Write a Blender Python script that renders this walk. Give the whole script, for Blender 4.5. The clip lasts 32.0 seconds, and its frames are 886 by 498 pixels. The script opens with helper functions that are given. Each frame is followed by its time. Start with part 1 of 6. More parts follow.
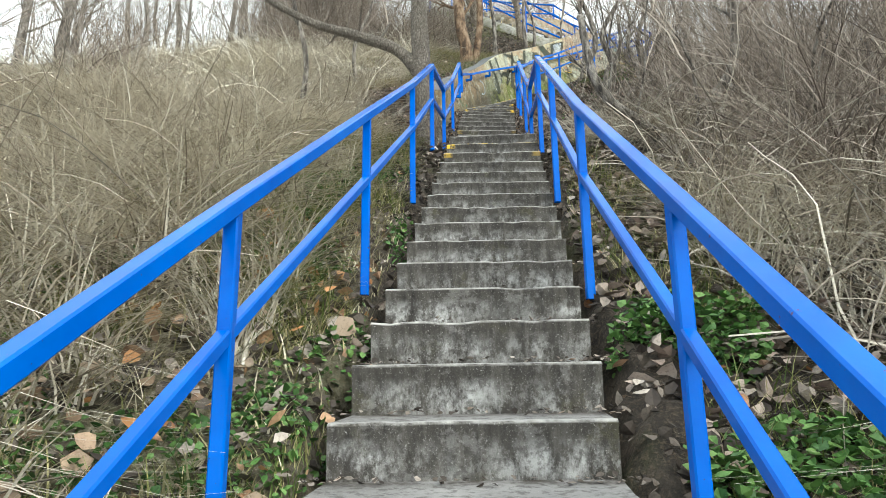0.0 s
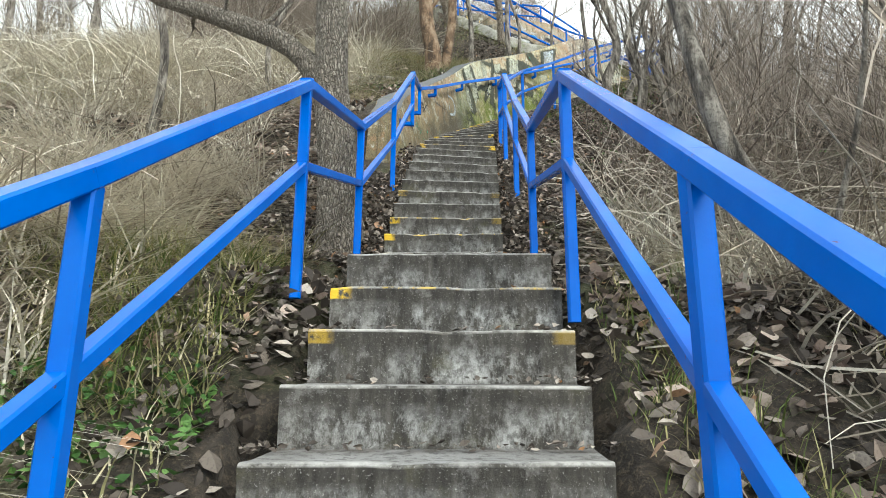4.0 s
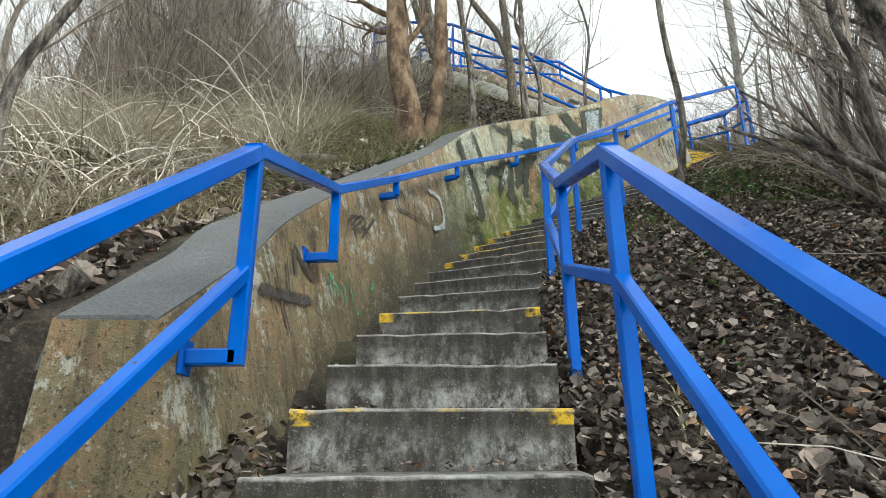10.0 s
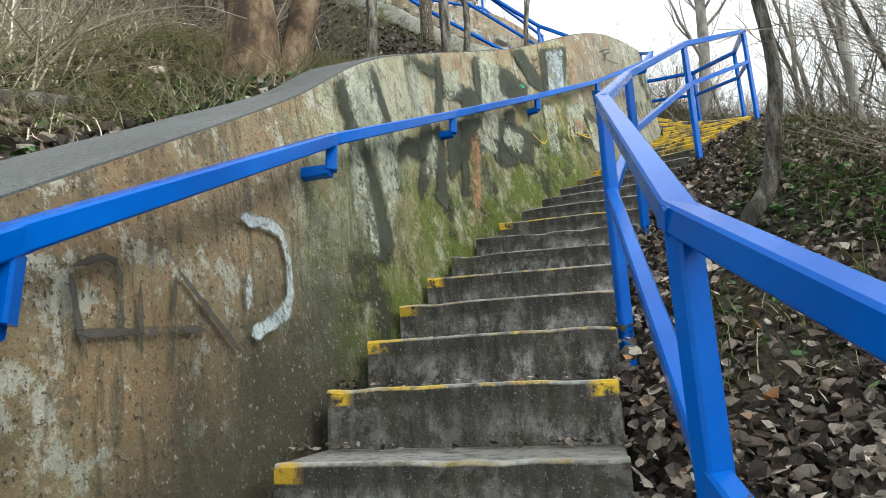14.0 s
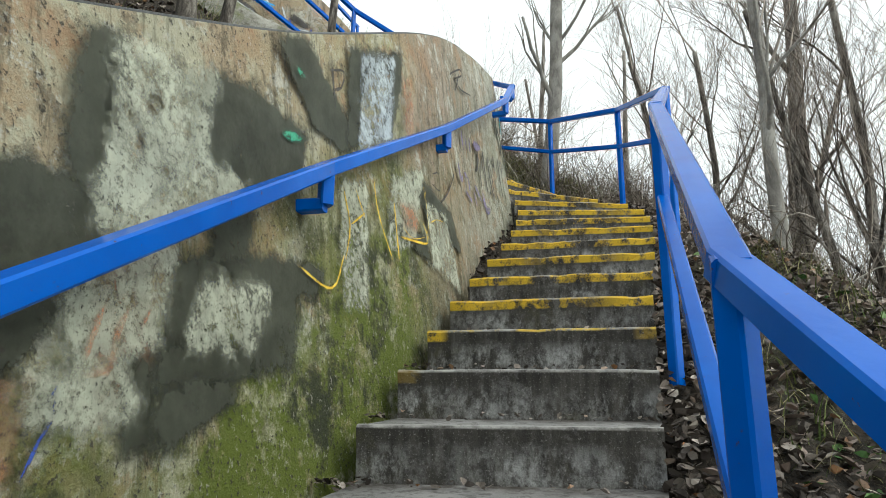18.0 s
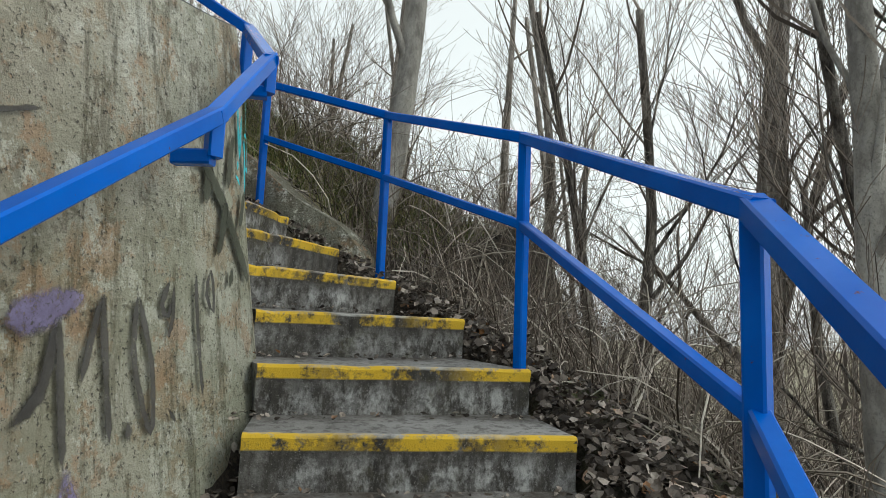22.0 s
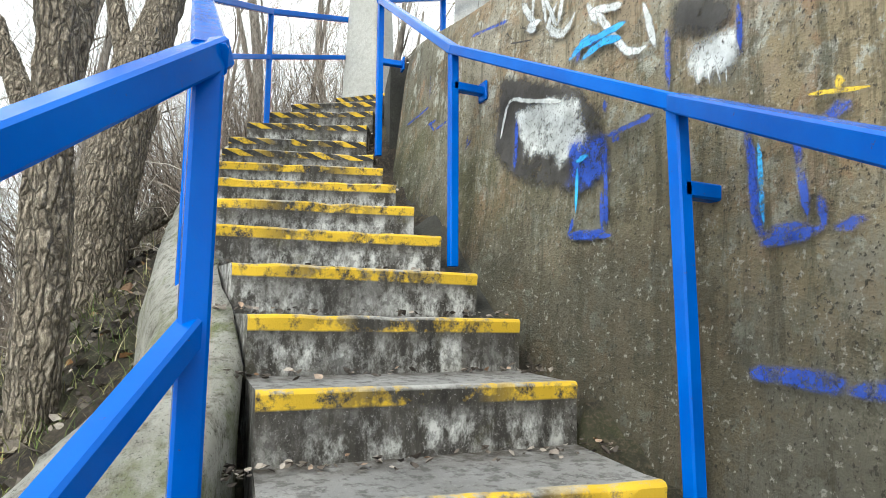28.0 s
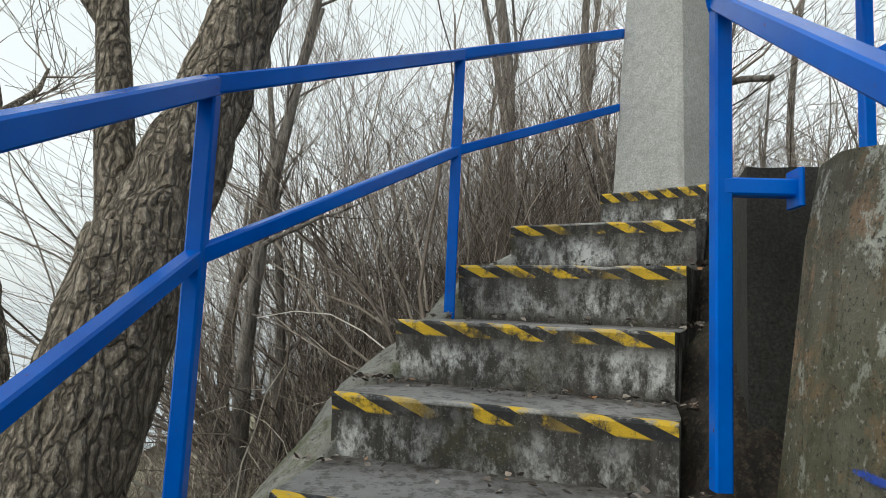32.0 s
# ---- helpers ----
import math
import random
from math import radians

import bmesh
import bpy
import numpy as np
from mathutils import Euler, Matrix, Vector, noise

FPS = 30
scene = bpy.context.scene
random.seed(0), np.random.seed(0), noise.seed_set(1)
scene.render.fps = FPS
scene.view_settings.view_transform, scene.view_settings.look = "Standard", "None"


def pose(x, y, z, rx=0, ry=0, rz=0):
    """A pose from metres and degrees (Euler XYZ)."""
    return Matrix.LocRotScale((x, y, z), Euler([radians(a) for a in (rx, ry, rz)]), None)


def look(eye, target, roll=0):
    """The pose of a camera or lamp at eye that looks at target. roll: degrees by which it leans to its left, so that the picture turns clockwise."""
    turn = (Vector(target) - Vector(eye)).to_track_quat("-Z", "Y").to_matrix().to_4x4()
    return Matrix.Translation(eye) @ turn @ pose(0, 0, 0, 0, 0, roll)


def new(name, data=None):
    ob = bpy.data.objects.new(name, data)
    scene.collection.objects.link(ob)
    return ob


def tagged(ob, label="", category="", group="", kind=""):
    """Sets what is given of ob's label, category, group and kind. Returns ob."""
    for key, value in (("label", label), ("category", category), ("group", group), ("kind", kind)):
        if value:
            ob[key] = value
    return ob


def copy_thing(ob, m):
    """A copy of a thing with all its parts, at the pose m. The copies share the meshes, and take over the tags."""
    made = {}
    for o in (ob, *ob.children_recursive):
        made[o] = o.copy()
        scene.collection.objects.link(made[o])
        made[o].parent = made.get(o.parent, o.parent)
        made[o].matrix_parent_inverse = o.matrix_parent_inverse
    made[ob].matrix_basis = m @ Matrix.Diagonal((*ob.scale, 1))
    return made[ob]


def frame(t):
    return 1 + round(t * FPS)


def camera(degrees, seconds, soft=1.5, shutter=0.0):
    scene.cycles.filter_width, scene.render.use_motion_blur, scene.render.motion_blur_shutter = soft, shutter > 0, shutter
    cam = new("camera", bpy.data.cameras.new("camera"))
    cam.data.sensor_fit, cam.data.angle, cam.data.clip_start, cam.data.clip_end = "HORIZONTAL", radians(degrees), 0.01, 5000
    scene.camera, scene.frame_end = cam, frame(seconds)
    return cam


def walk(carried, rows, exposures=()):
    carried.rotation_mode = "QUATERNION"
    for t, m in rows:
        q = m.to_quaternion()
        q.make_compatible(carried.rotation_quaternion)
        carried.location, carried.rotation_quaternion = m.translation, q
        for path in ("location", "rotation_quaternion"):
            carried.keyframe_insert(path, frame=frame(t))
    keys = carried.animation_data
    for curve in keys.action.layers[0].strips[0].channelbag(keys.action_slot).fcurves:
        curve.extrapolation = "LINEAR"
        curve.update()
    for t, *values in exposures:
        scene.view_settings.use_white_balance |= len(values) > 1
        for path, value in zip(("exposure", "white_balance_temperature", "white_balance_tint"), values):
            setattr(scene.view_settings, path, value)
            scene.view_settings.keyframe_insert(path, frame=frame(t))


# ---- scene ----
cam = camera(69.78, 32.0, soft=0.9)
PATH = [
    (0.0, pose(-0.000, 0.000, 1.260, 103.04, 0.78, 0.01)),
    (0.5, pose(0.046, 0.473, 1.541, 105.77, 0.77, -1.00)),
    (1.0, pose(0.123, 0.890, 1.721, 106.25, 0.31, -0.35)),
    (1.5, pose(0.168, 1.412, 1.966, 104.69, 0.55, -0.54)),
    (2.0, pose(0.204, 1.801, 2.210, 103.95, 0.32, -0.11)),
    (2.5, pose(0.262, 2.191, 2.490, 105.04, 0.19, -0.41)),
    (3.0, pose(0.316, 2.601, 2.767, 105.70, 0.10, -0.95)),
    (3.5, pose(0.343, 2.999, 2.998, 104.75, -0.10, -2.67)),
    (5.5, pose(0.517, 4.516, 3.928, 101.34, -1.15, -2.13)),
    (6.0, pose(0.538, 4.894, 4.175, 101.32, -1.60, -1.17)),
    (6.5, pose(0.571, 5.254, 4.393, 100.97, -1.69, -3.23)),
    (7.0, pose(0.618, 5.624, 4.662, 101.15, -1.56, -3.93)),
    (7.5, pose(0.659, 6.026, 4.936, 103.06, -1.13, -3.57)),
    (8.0, pose(0.677, 6.444, 5.159, 104.55, -0.21, -3.64)),
    (8.5, pose(0.723, 6.966, 5.261, 106.55, -0.11, -1.82)),
    (9.0, pose(0.735, 7.463, 5.402, 106.27, 0.06, -1.44)),
    (9.5, pose(0.799, 7.787, 5.621, 108.37, 0.35, -2.03)),
    (10.0, pose(0.813, 8.088, 5.823, 109.80, 0.64, -2.08)),
    (10.5, pose(0.843, 8.410, 6.017, 109.80, 0.79, -0.40)),
    (11.0, pose(0.898, 8.762, 6.231, 108.96, 1.12, -1.56)),
    (11.5, pose(0.887, 9.121, 6.452, 107.51, 0.41, -1.21)),
    (12.0, pose(0.936, 9.467, 6.722, 108.36, -0.12, -1.87)),
    (12.5, pose(0.932, 9.833, 6.947, 107.17, -0.22, -3.75)),
    (13.0, pose(0.976, 10.195, 7.164, 106.06, 0.11, -4.74)),
    (13.5, pose(1.000, 10.572, 7.292, 105.87, 0.96, -8.82)),
    (15.5, pose(1.449, 11.884, 8.055, 100.97, 1.20, -15.63)),
    (16.0, pose(1.515, 12.161, 8.286, 102.83, 0.14, -18.62)),
    (16.5, pose(1.673, 12.541, 8.532, 103.80, 0.12, -21.41)),
    (17.0, pose(1.825, 12.907, 8.755, 103.21, 0.32, -26.03)),
    (17.5, pose(2.000, 13.256, 9.000, 102.95, -0.25, -28.24)),
    (18.0, pose(2.190, 13.594, 9.235, 103.95, -0.49, -31.95)),
    (18.5, pose(2.377, 13.921, 9.410, 102.90, -0.44, -35.38)),
    (19.0, pose(2.643, 14.211, 9.652, 103.46, -0.52, -38.19)),
    (19.5, pose(2.921, 14.515, 9.904, 103.11, -0.15, -41.25)),
    (20.0, pose(3.195, 14.786, 10.141, 102.21, 0.01, -41.80)),
    (20.5, pose(3.556, 15.010, 10.410, 102.16, 0.10, -43.72)),
    (21.0, pose(3.815, 15.272, 10.618, 101.63, -0.80, -44.98)),
    (21.5, pose(4.130, 15.506, 10.896, 100.00, -1.28, -44.42)),
    (22.0, pose(4.472, 15.825, 11.187, 97.08, -2.28, -44.80)),
    (22.5, pose(4.827, 16.098, 11.422, 96.24, -3.12, -44.02)),
    (23.0, pose(5.109, 16.334, 11.657, 96.99, -3.63, -41.80)),
    (23.5, pose(5.321, 16.650, 11.824, 94.32, -2.70, -34.54)),
    (24.0, pose(5.565, 16.881, 12.006, 92.71, -1.87, -24.04)),
    (24.5, pose(5.855, 17.210, 12.200, 92.10, -1.65, -15.45)),
    (26.5, pose(6.260, 18.666, 12.738, 88.46, -2.01, 33.03)),
    (27.0, pose(6.087, 19.002, 12.888, 89.68, -1.89, 42.21)),
    (27.5, pose(5.917, 19.316, 13.035, 93.20, -0.28, 55.23)),
    (28.0, pose(5.636, 19.521, 13.232, 97.94, -0.28, 64.39)),
    (28.5, pose(5.387, 19.731, 13.452, 100.69, -0.98, 71.53)),
    (29.0, pose(5.044, 19.816, 13.626, 99.80, -1.75, 75.49)),
    (29.5, pose(4.653, 20.036, 13.792, 98.84, -1.95, 80.67)),
    (30.0, pose(4.354, 20.149, 13.970, 99.96, -2.49, 85.26)),
    (30.5, pose(4.042, 20.291, 14.234, 101.35, -1.45, 87.32)),
    (31.0, pose(3.715, 20.270, 14.407, 99.74, -1.53, 89.15)),
    (31.5, pose(3.350, 20.339, 14.636, 98.19, -1.35, 89.60)),
    (32.0, pose(2.999, 20.312, 14.862, 96.15, -2.59, 89.19)),
]
walk(cam, PATH, exposures=[(0.0, 1.1, 6500, 1.0), (6.0, 1.05, 6500, 1.0), (9.0, 0.85, 6500, 1.0), (11.0, 0.58, 6500, 1.0), (12.0, 0.72, 6500, 1.0), (13.0, 0.75, 6500, 1.0), (17.0, 0.68, 6500, 1.0), (20.0, 0.1, 6500, 1.0), (22.0, 0.15, 6500, 1.0), (24.0, 0.08, 6500, 1.0), (26.5, 0.95, 6500, 2.0), (27.0, 1.0, 6500, 2.0), (28.0, 1.1, 6500, 2.0), (29.0, 0.55, 6500, 2.0), (30.0, 0.52, 6500, 2.0), (31.0, 0.38, 6500, 2.0), (32.0, 0.15, 6500, 2.0)])

# ---------------------------------------------------------------- light
world = bpy.data.worlds.new("world")
scene.world = world
world.use_nodes = True
wn, wl = world.node_tree.nodes, world.node_tree.links
wn.clear()
sky = wn.new("ShaderNodeTexSky")
sky.sky_type = "NISHITA"
sky.sun_disc = False
sky.sun_elevation, sky.sun_rotation = radians(38), radians(140)
sky.air_density, sky.dust_density, sky.ozone_density = 1.0, 3.0, 1.0
veil = wn.new("ShaderNodeHueSaturation")
veil.inputs["Saturation"].default_value = 0.22
back = wn.new("ShaderNodeBackground")
back.inputs["Strength"].default_value = 0.15
wout = wn.new("ShaderNodeOutputWorld")
wl.new(sky.outputs[0], veil.inputs["Color"])
haze = wn.new("ShaderNodeMix")
haze.data_type = "RGBA"
haze.inputs["Factor"].default_value = 0.6
wl.new(veil.outputs[0], haze.inputs[6])
haze.inputs[7].default_value = (7.4, 7.6, 7.9, 1)
wl.new(haze.outputs[2], back.inputs["Color"])
wl.new(back.outputs[0], wout.inputs["Surface"])
sun = new("sun", bpy.data.lights.new("sun", "SUN"))
sun.data.energy, sun.data.angle, sun.data.color = 0.9, radians(25), (1.0, 0.95, 0.88)
sun.matrix_world = look((12, -15, 15), (0, 0, 0))


# ---------------------------------------------------------------- materials
def mat(name, base, rough=0.8, metal=0.0):
    m = bpy.data.materials.new(name)
    m.use_nodes = True
    b = m.node_tree.nodes["Principled BSDF"]
    b.inputs["Base Color"].default_value = (*base, 1)
    b.inputs["Roughness"].default_value = rough
    b.inputs["Metallic"].default_value = metal
    return m


class Net:
    """Short hand for building a node tree."""

    def __init__(self, name, rough=0.85):
        self.m = bpy.data.materials.new(name)
        self.m.use_nodes = True
        self.t = self.m.node_tree
        self.b = self.t.nodes["Principled BSDF"]
        self.b.inputs["Roughness"].default_value = rough

    def node(self, kind, **at):
        n = self.t.nodes.new(kind)
        for key, value in at.items():
            if key == "operation":
                n.operation = value
            elif key == "blend_type":
                n.blend_type = value
            elif key == "data_type":
                n.data_type = value
            elif key == "noise_dimensions":
                n.noise_dimensions = value
            elif key == "feature":
                n.feature = value
            elif key == "attribute_name":
                n.attribute_name = value
            elif key == "uv_map":
                n.uv_map = value
        return n

    def put(self, socket, value):
        if hasattr(value, "is_linked"):
            self.t.links.new(value, socket)
        else:
            socket.default_value = value

    def coord(self):
        return self.node("ShaderNodeNewGeometry").outputs["Position"]

    def noise(self, scale, detail=6.0, rough=0.6, vector=None, stretch=None):
        n = self.node("ShaderNodeTexNoise")
        v = vector if vector is not None else self.coord()
        if stretch:
            mp = self.node("ShaderNodeMapping")
            self.put(mp.inputs["Vector"], v)
            mp.inputs["Scale"].default_value = stretch
            v = mp.outputs[0]
        self.put(n.inputs["Vector"], v)
        n.inputs["Scale"].default_value = scale
        n.inputs["Detail"].default_value = detail
        n.inputs["Roughness"].default_value = rough
        return n.outputs["Fac"]

    def ramp(self, fac, stops):
        r = self.node("ShaderNodeValToRGB")
        while len(r.color_ramp.elements) < len(stops):
            r.color_ramp.elements.new(0.5)
        for e, (p, c) in zip(r.color_ramp.elements, stops):
            e.position = p
            e.color = (*c, 1) if len(c) == 3 else c
        self.put(r.inputs[0], fac)
        return r.outputs["Color"]

    def gate(self, fac, lo, hi):
        n = self.node("ShaderNodeMapRange")
        self.put(n.inputs["Value"], fac)
        n.inputs["From Min"].default_value, n.inputs["From Max"].default_value = lo, hi
        return n.outputs[0]

    def math(self, op, a, b=0.0, c=None):
        n = self.node("ShaderNodeMath", operation=op)
        self.put(n.inputs[0], a)
        self.put(n.inputs[1], b)
        if c is not None:
            self.put(n.inputs[2], c)
        return n.outputs[0]

    def mix(self, fac, a, b, how="MIX"):
        n = self.node("ShaderNodeMix", data_type="RGBA", blend_type=how)
        self.put(n.inputs["Factor"], fac)
        self.put(n.inputs[6], (*a, 1) if isinstance(a, tuple) else a)
        self.put(n.inputs[7], (*b, 1) if isinstance(b, tuple) else b)
        return n.outputs[2]

    def bump(self, height, strength=0.4, distance=0.01):
        n = self.node("ShaderNodeBump")
        n.inputs["Strength"].default_value = strength
        n.inputs["Distance"].default_value = distance
        self.put(n.inputs["Height"], height)
        self.t.links.new(n.outputs[0], self.b.inputs["Normal"])

    def done(self, colour, rough=None):
        self.put(self.b.inputs["Base Color"], colour)
        if rough is not None:
            self.put(self.b.inputs["Roughness"], rough)
        return self.m

    def uv(self, name="paint"):
        u = self.node("ShaderNodeUVMap", uv_map=name)
        s = self.node("ShaderNodeSeparateXYZ")
        self.t.links.new(u.outputs[0], s.inputs[0])
        return s.outputs[0], s.outputs[1]


def concrete(name, dark, light, warm=(0.3, 0.26, 0.2)):
    n = Net(name, 0.9)
    big = n.noise(1.3, 5)
    fine = n.noise(22, 8, 0.7)
    speck = n.noise(120, 3, 0.7)
    c = n.ramp(big, [(0.3, dark), (0.55, tuple((a + b) / 2 for a, b in zip(dark, light))), (0.75, light)])
    c = n.mix(n.gate(fine, 0.45, 0.75), c, warm)
    c = n.mix(n.gate(speck, 0.35, 0.75), c, tuple(v * 0.55 for v in dark))
    n.bump(n.math("ADD", fine, n.math("MULTIPLY", speck, 0.6)), 0.5, 0.012)
    return n.done(c)


def step_material(name, style, bright=False):
    """Worn concrete; yellow paint along the nose. style: 0 ends only, 1 long worn band, 2 yellow and black stripes."""
    n = Net(name, 0.88)
    u, v = n.uv()
    big = n.noise(2.2, 5)
    fine = n.noise(26, 8, 0.7)
    speck = n.noise(140, 3, 0.75)
    streak = n.noise(3.0, 6, 0.65, stretch=(9, 9, 1.2))
    # The riser ramp is far darker than the tread ramp.
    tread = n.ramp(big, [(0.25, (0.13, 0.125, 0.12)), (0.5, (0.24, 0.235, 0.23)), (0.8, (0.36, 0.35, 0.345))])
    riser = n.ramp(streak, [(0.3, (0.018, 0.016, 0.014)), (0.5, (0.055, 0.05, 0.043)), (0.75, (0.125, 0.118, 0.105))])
    shade = n.node("ShaderNodeObjectInfo").outputs["Random"]
    # lime bloom on the riser, in crusts and runs
    crust = n.noise(11, 9, 0.8, stretch=(1, 1, 0.55))
    reach = n.math("MULTIPLY", n.gate(v, 0.045, 0.11), n.gate(v, 0.205, 0.165))
    some_bloom = n.gate(n.noise(2.7, 3, 0.6), 0.36, 0.6)
    low = n.math("MULTIPLY", n.math("MULTIPLY", reach, n.gate(crust, 0.45, 0.6)), n.math("ADD", n.math("MULTIPLY", some_bloom, 0.75), 0.2))
    riser = n.mix(n.math("MULTIPLY", low, 1.25) if bright else low, riser, (0.62, 0.62, 0.6) if bright else (0.5, 0.5, 0.49))
    riser = n.mix(n.math("MULTIPLY", n.gate(n.noise(4.3, 6, 0.7), 0.56, 0.66), 0.55), riser, (0.075, 0.07, 0.035))
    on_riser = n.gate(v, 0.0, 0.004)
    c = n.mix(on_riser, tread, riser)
    c = n.mix(n.math("MULTIPLY", n.gate(fine, 0.5, 0.58), 0.62), c, (0.045, 0.04, 0.037))
    c = n.mix(n.math("MULTIPLY", n.gate(n.noise(7, 9, 0.78), 0.54, 0.6), 0.25), c, (0.38, 0.37, 0.36))
    c = n.mix(n.gate(speck, 0.6, 0.75), c, (0.4, 0.39, 0.37))
    lip = n.math("MULTIPLY", n.gate(v, 0.012, 0.006), n.gate(v, -0.03, -0.012))
    c = n.mix(n.math("MULTIPLY", lip, n.gate(n.noise(8, 7, 0.75), 0.38, 0.62)), c, (0.46, 0.45, 0.43))
    # patchy dark brown towards the back of the tread
    back_dark = n.math("MULTIPLY", n.gate(v, -0.17, -0.27), n.gate(n.noise(9, 6, 0.7), 0.38, 0.6))
    c = n.mix(back_dark, c, (0.06, 0.048, 0.038))
    flake = n.gate(n.noise(17, 8, 0.75), 0.38 if style else 0.42, 0.5 if style else 0.52)
    band = n.math("MULTIPLY", n.gate(v, 0.052, 0.046), n.gate(v, -0.022, -0.014))
    yellow = (0.72, 0.47, 0.035)
    if style == 3:
        pass
    elif style == 0:
        edge = n.math("MINIMUM", u, n.math("SUBTRACT", 1.0, u))
        ends = n.math("MAXIMUM", n.gate(u, 0.1, 0.06), n.math("MULTIPLY", n.gate(u, 0.9, 0.94), n.gate(n.math("FRACT", n.math("MULTIPLY", shade, 7.3)), 0.6, 0.75)))
        n_ob = n.node("ShaderNodeObjectInfo").outputs["Random"]
        some = n.gate(n_ob, 0.42, 0.6)
        c = n.mix(n.math("MULTIPLY", n.math("MULTIPLY", ends, band), n.math("MULTIPLY", flake, some)), c, yellow)
        line = n.math("MULTIPLY", n.gate(v, 0.014, 0.008), n.gate(v, -0.008, -0.002))
        worn = n.math("MULTIPLY", n.gate(n.noise(6, 8, 0.8), 0.5, 0.56), n.gate(n_ob, 0.5, 0.75))
        c = n.mix(n.math("MULTIPLY", line, worn), c, (0.6, 0.42, 0.06))
    else:
        edge = n.math("MINIMUM", u, n.math("SUBTRACT", 1.0, u))
        keep = n.math("MAXIMUM", n.gate(edge, 0.36, 0.14), n.gate(n.noise(5, 5, 0.7), 0.47, 0.56))
        m = n.math("MULTIPLY", n.math("MULTIPLY", band, flake), keep)
        paint = yellow
        if style == 2:
            wave = n.math("FRACT", n.math("ADD", n.math("MULTIPLY", u, 5.5), n.math("MULTIPLY", v, -13.0)))
            paint = n.mix(n.gate(wave, 0.48, 0.52), yellow, (0.03, 0.03, 0.032))
        c = n.mix(m, c, paint)
    n.bump(n.math("ADD", fine, n.math("MULTIPLY", speck, 0.5)), 0.45, 0.01)
    return n.done(c)


# The plain band copy is duller than the limed one, for steps lying in shade.
STEP_MATS = [step_material("concrete_step_ends", 0), step_material("shaded_concrete_step_band", 1), step_material("concrete_step_stripes", 2, True), step_material("concrete_step_bare", 3), step_material("limed_concrete_step_band", 1, True)]


def paint_blue():
    n = Net("blue_gloss_paint", 0.32)
    spots = n.noise(40, 6, 0.7)
    big = n.noise(3, 4)
    c = n.ramp(big, [(0.3, (0.0, 0.085, 0.46)), (0.7, (0.0, 0.13, 0.62))])
    c = n.mix(n.gate(spots, 0.66, 0.7), c, (0.07, 0.035, 0.02))
    n.b.inputs["Specular IOR Level"].default_value = 0.16
    n.bump(n.noise(40, 5, 0.6), 0.3, 0.002)
    return n.done(c, n.math("ADD", 0.12, n.math("MULTIPLY", n.noise(25, 5, 0.7), 0.2)))


BLUE = paint_blue()
CONC = concrete("grey_concrete", (0.11, 0.1, 0.088), (0.27, 0.25, 0.22))
LIMEWASH = concrete("flaking_limewash", (0.5, 0.5, 0.47), (0.78, 0.77, 0.73), (0.42, 0.4, 0.36))
def mossy_concrete():
    n = Net("rough_mossy_concrete", 0.92)
    fine, speck, big = n.noise(17, 9, 0.78), n.noise(90, 5, 0.75), n.noise(2.4, 6, 0.7)
    c = n.ramp(big, [(0.3, (0.26, 0.25, 0.21)), (0.5, (0.44, 0.43, 0.38)), (0.7, (0.55, 0.54, 0.5))])
    c = n.mix(n.gate(fine, 0.5, 0.66), c, (0.13, 0.12, 0.09))
    c = n.mix(n.math("MULTIPLY", n.gate(n.noise(3.3, 7, 0.7), 0.5, 0.62), 0.8), c, (0.14, 0.17, 0.04))
    c = n.mix(n.gate(speck, 0.57, 0.66), c, (0.05, 0.045, 0.036))
    n.bump(n.math("ADD", fine, n.math("MULTIPLY", speck, 0.5)), 0.9, 0.03)
    return n.done(c)


CONC_MOSS = mossy_concrete()
# Near-black so that the colour itself holds the shade beside the upper steps.
CONC_SHADED = concrete("shaded_dark_concrete", (0.016, 0.015, 0.013), (0.1, 0.1, 0.085), (0.04, 0.036, 0.026))
CONC_TOP = concrete("dark_concrete", (0.1, 0.105, 0.11), (0.23, 0.24, 0.25), (0.17, 0.17, 0.165))


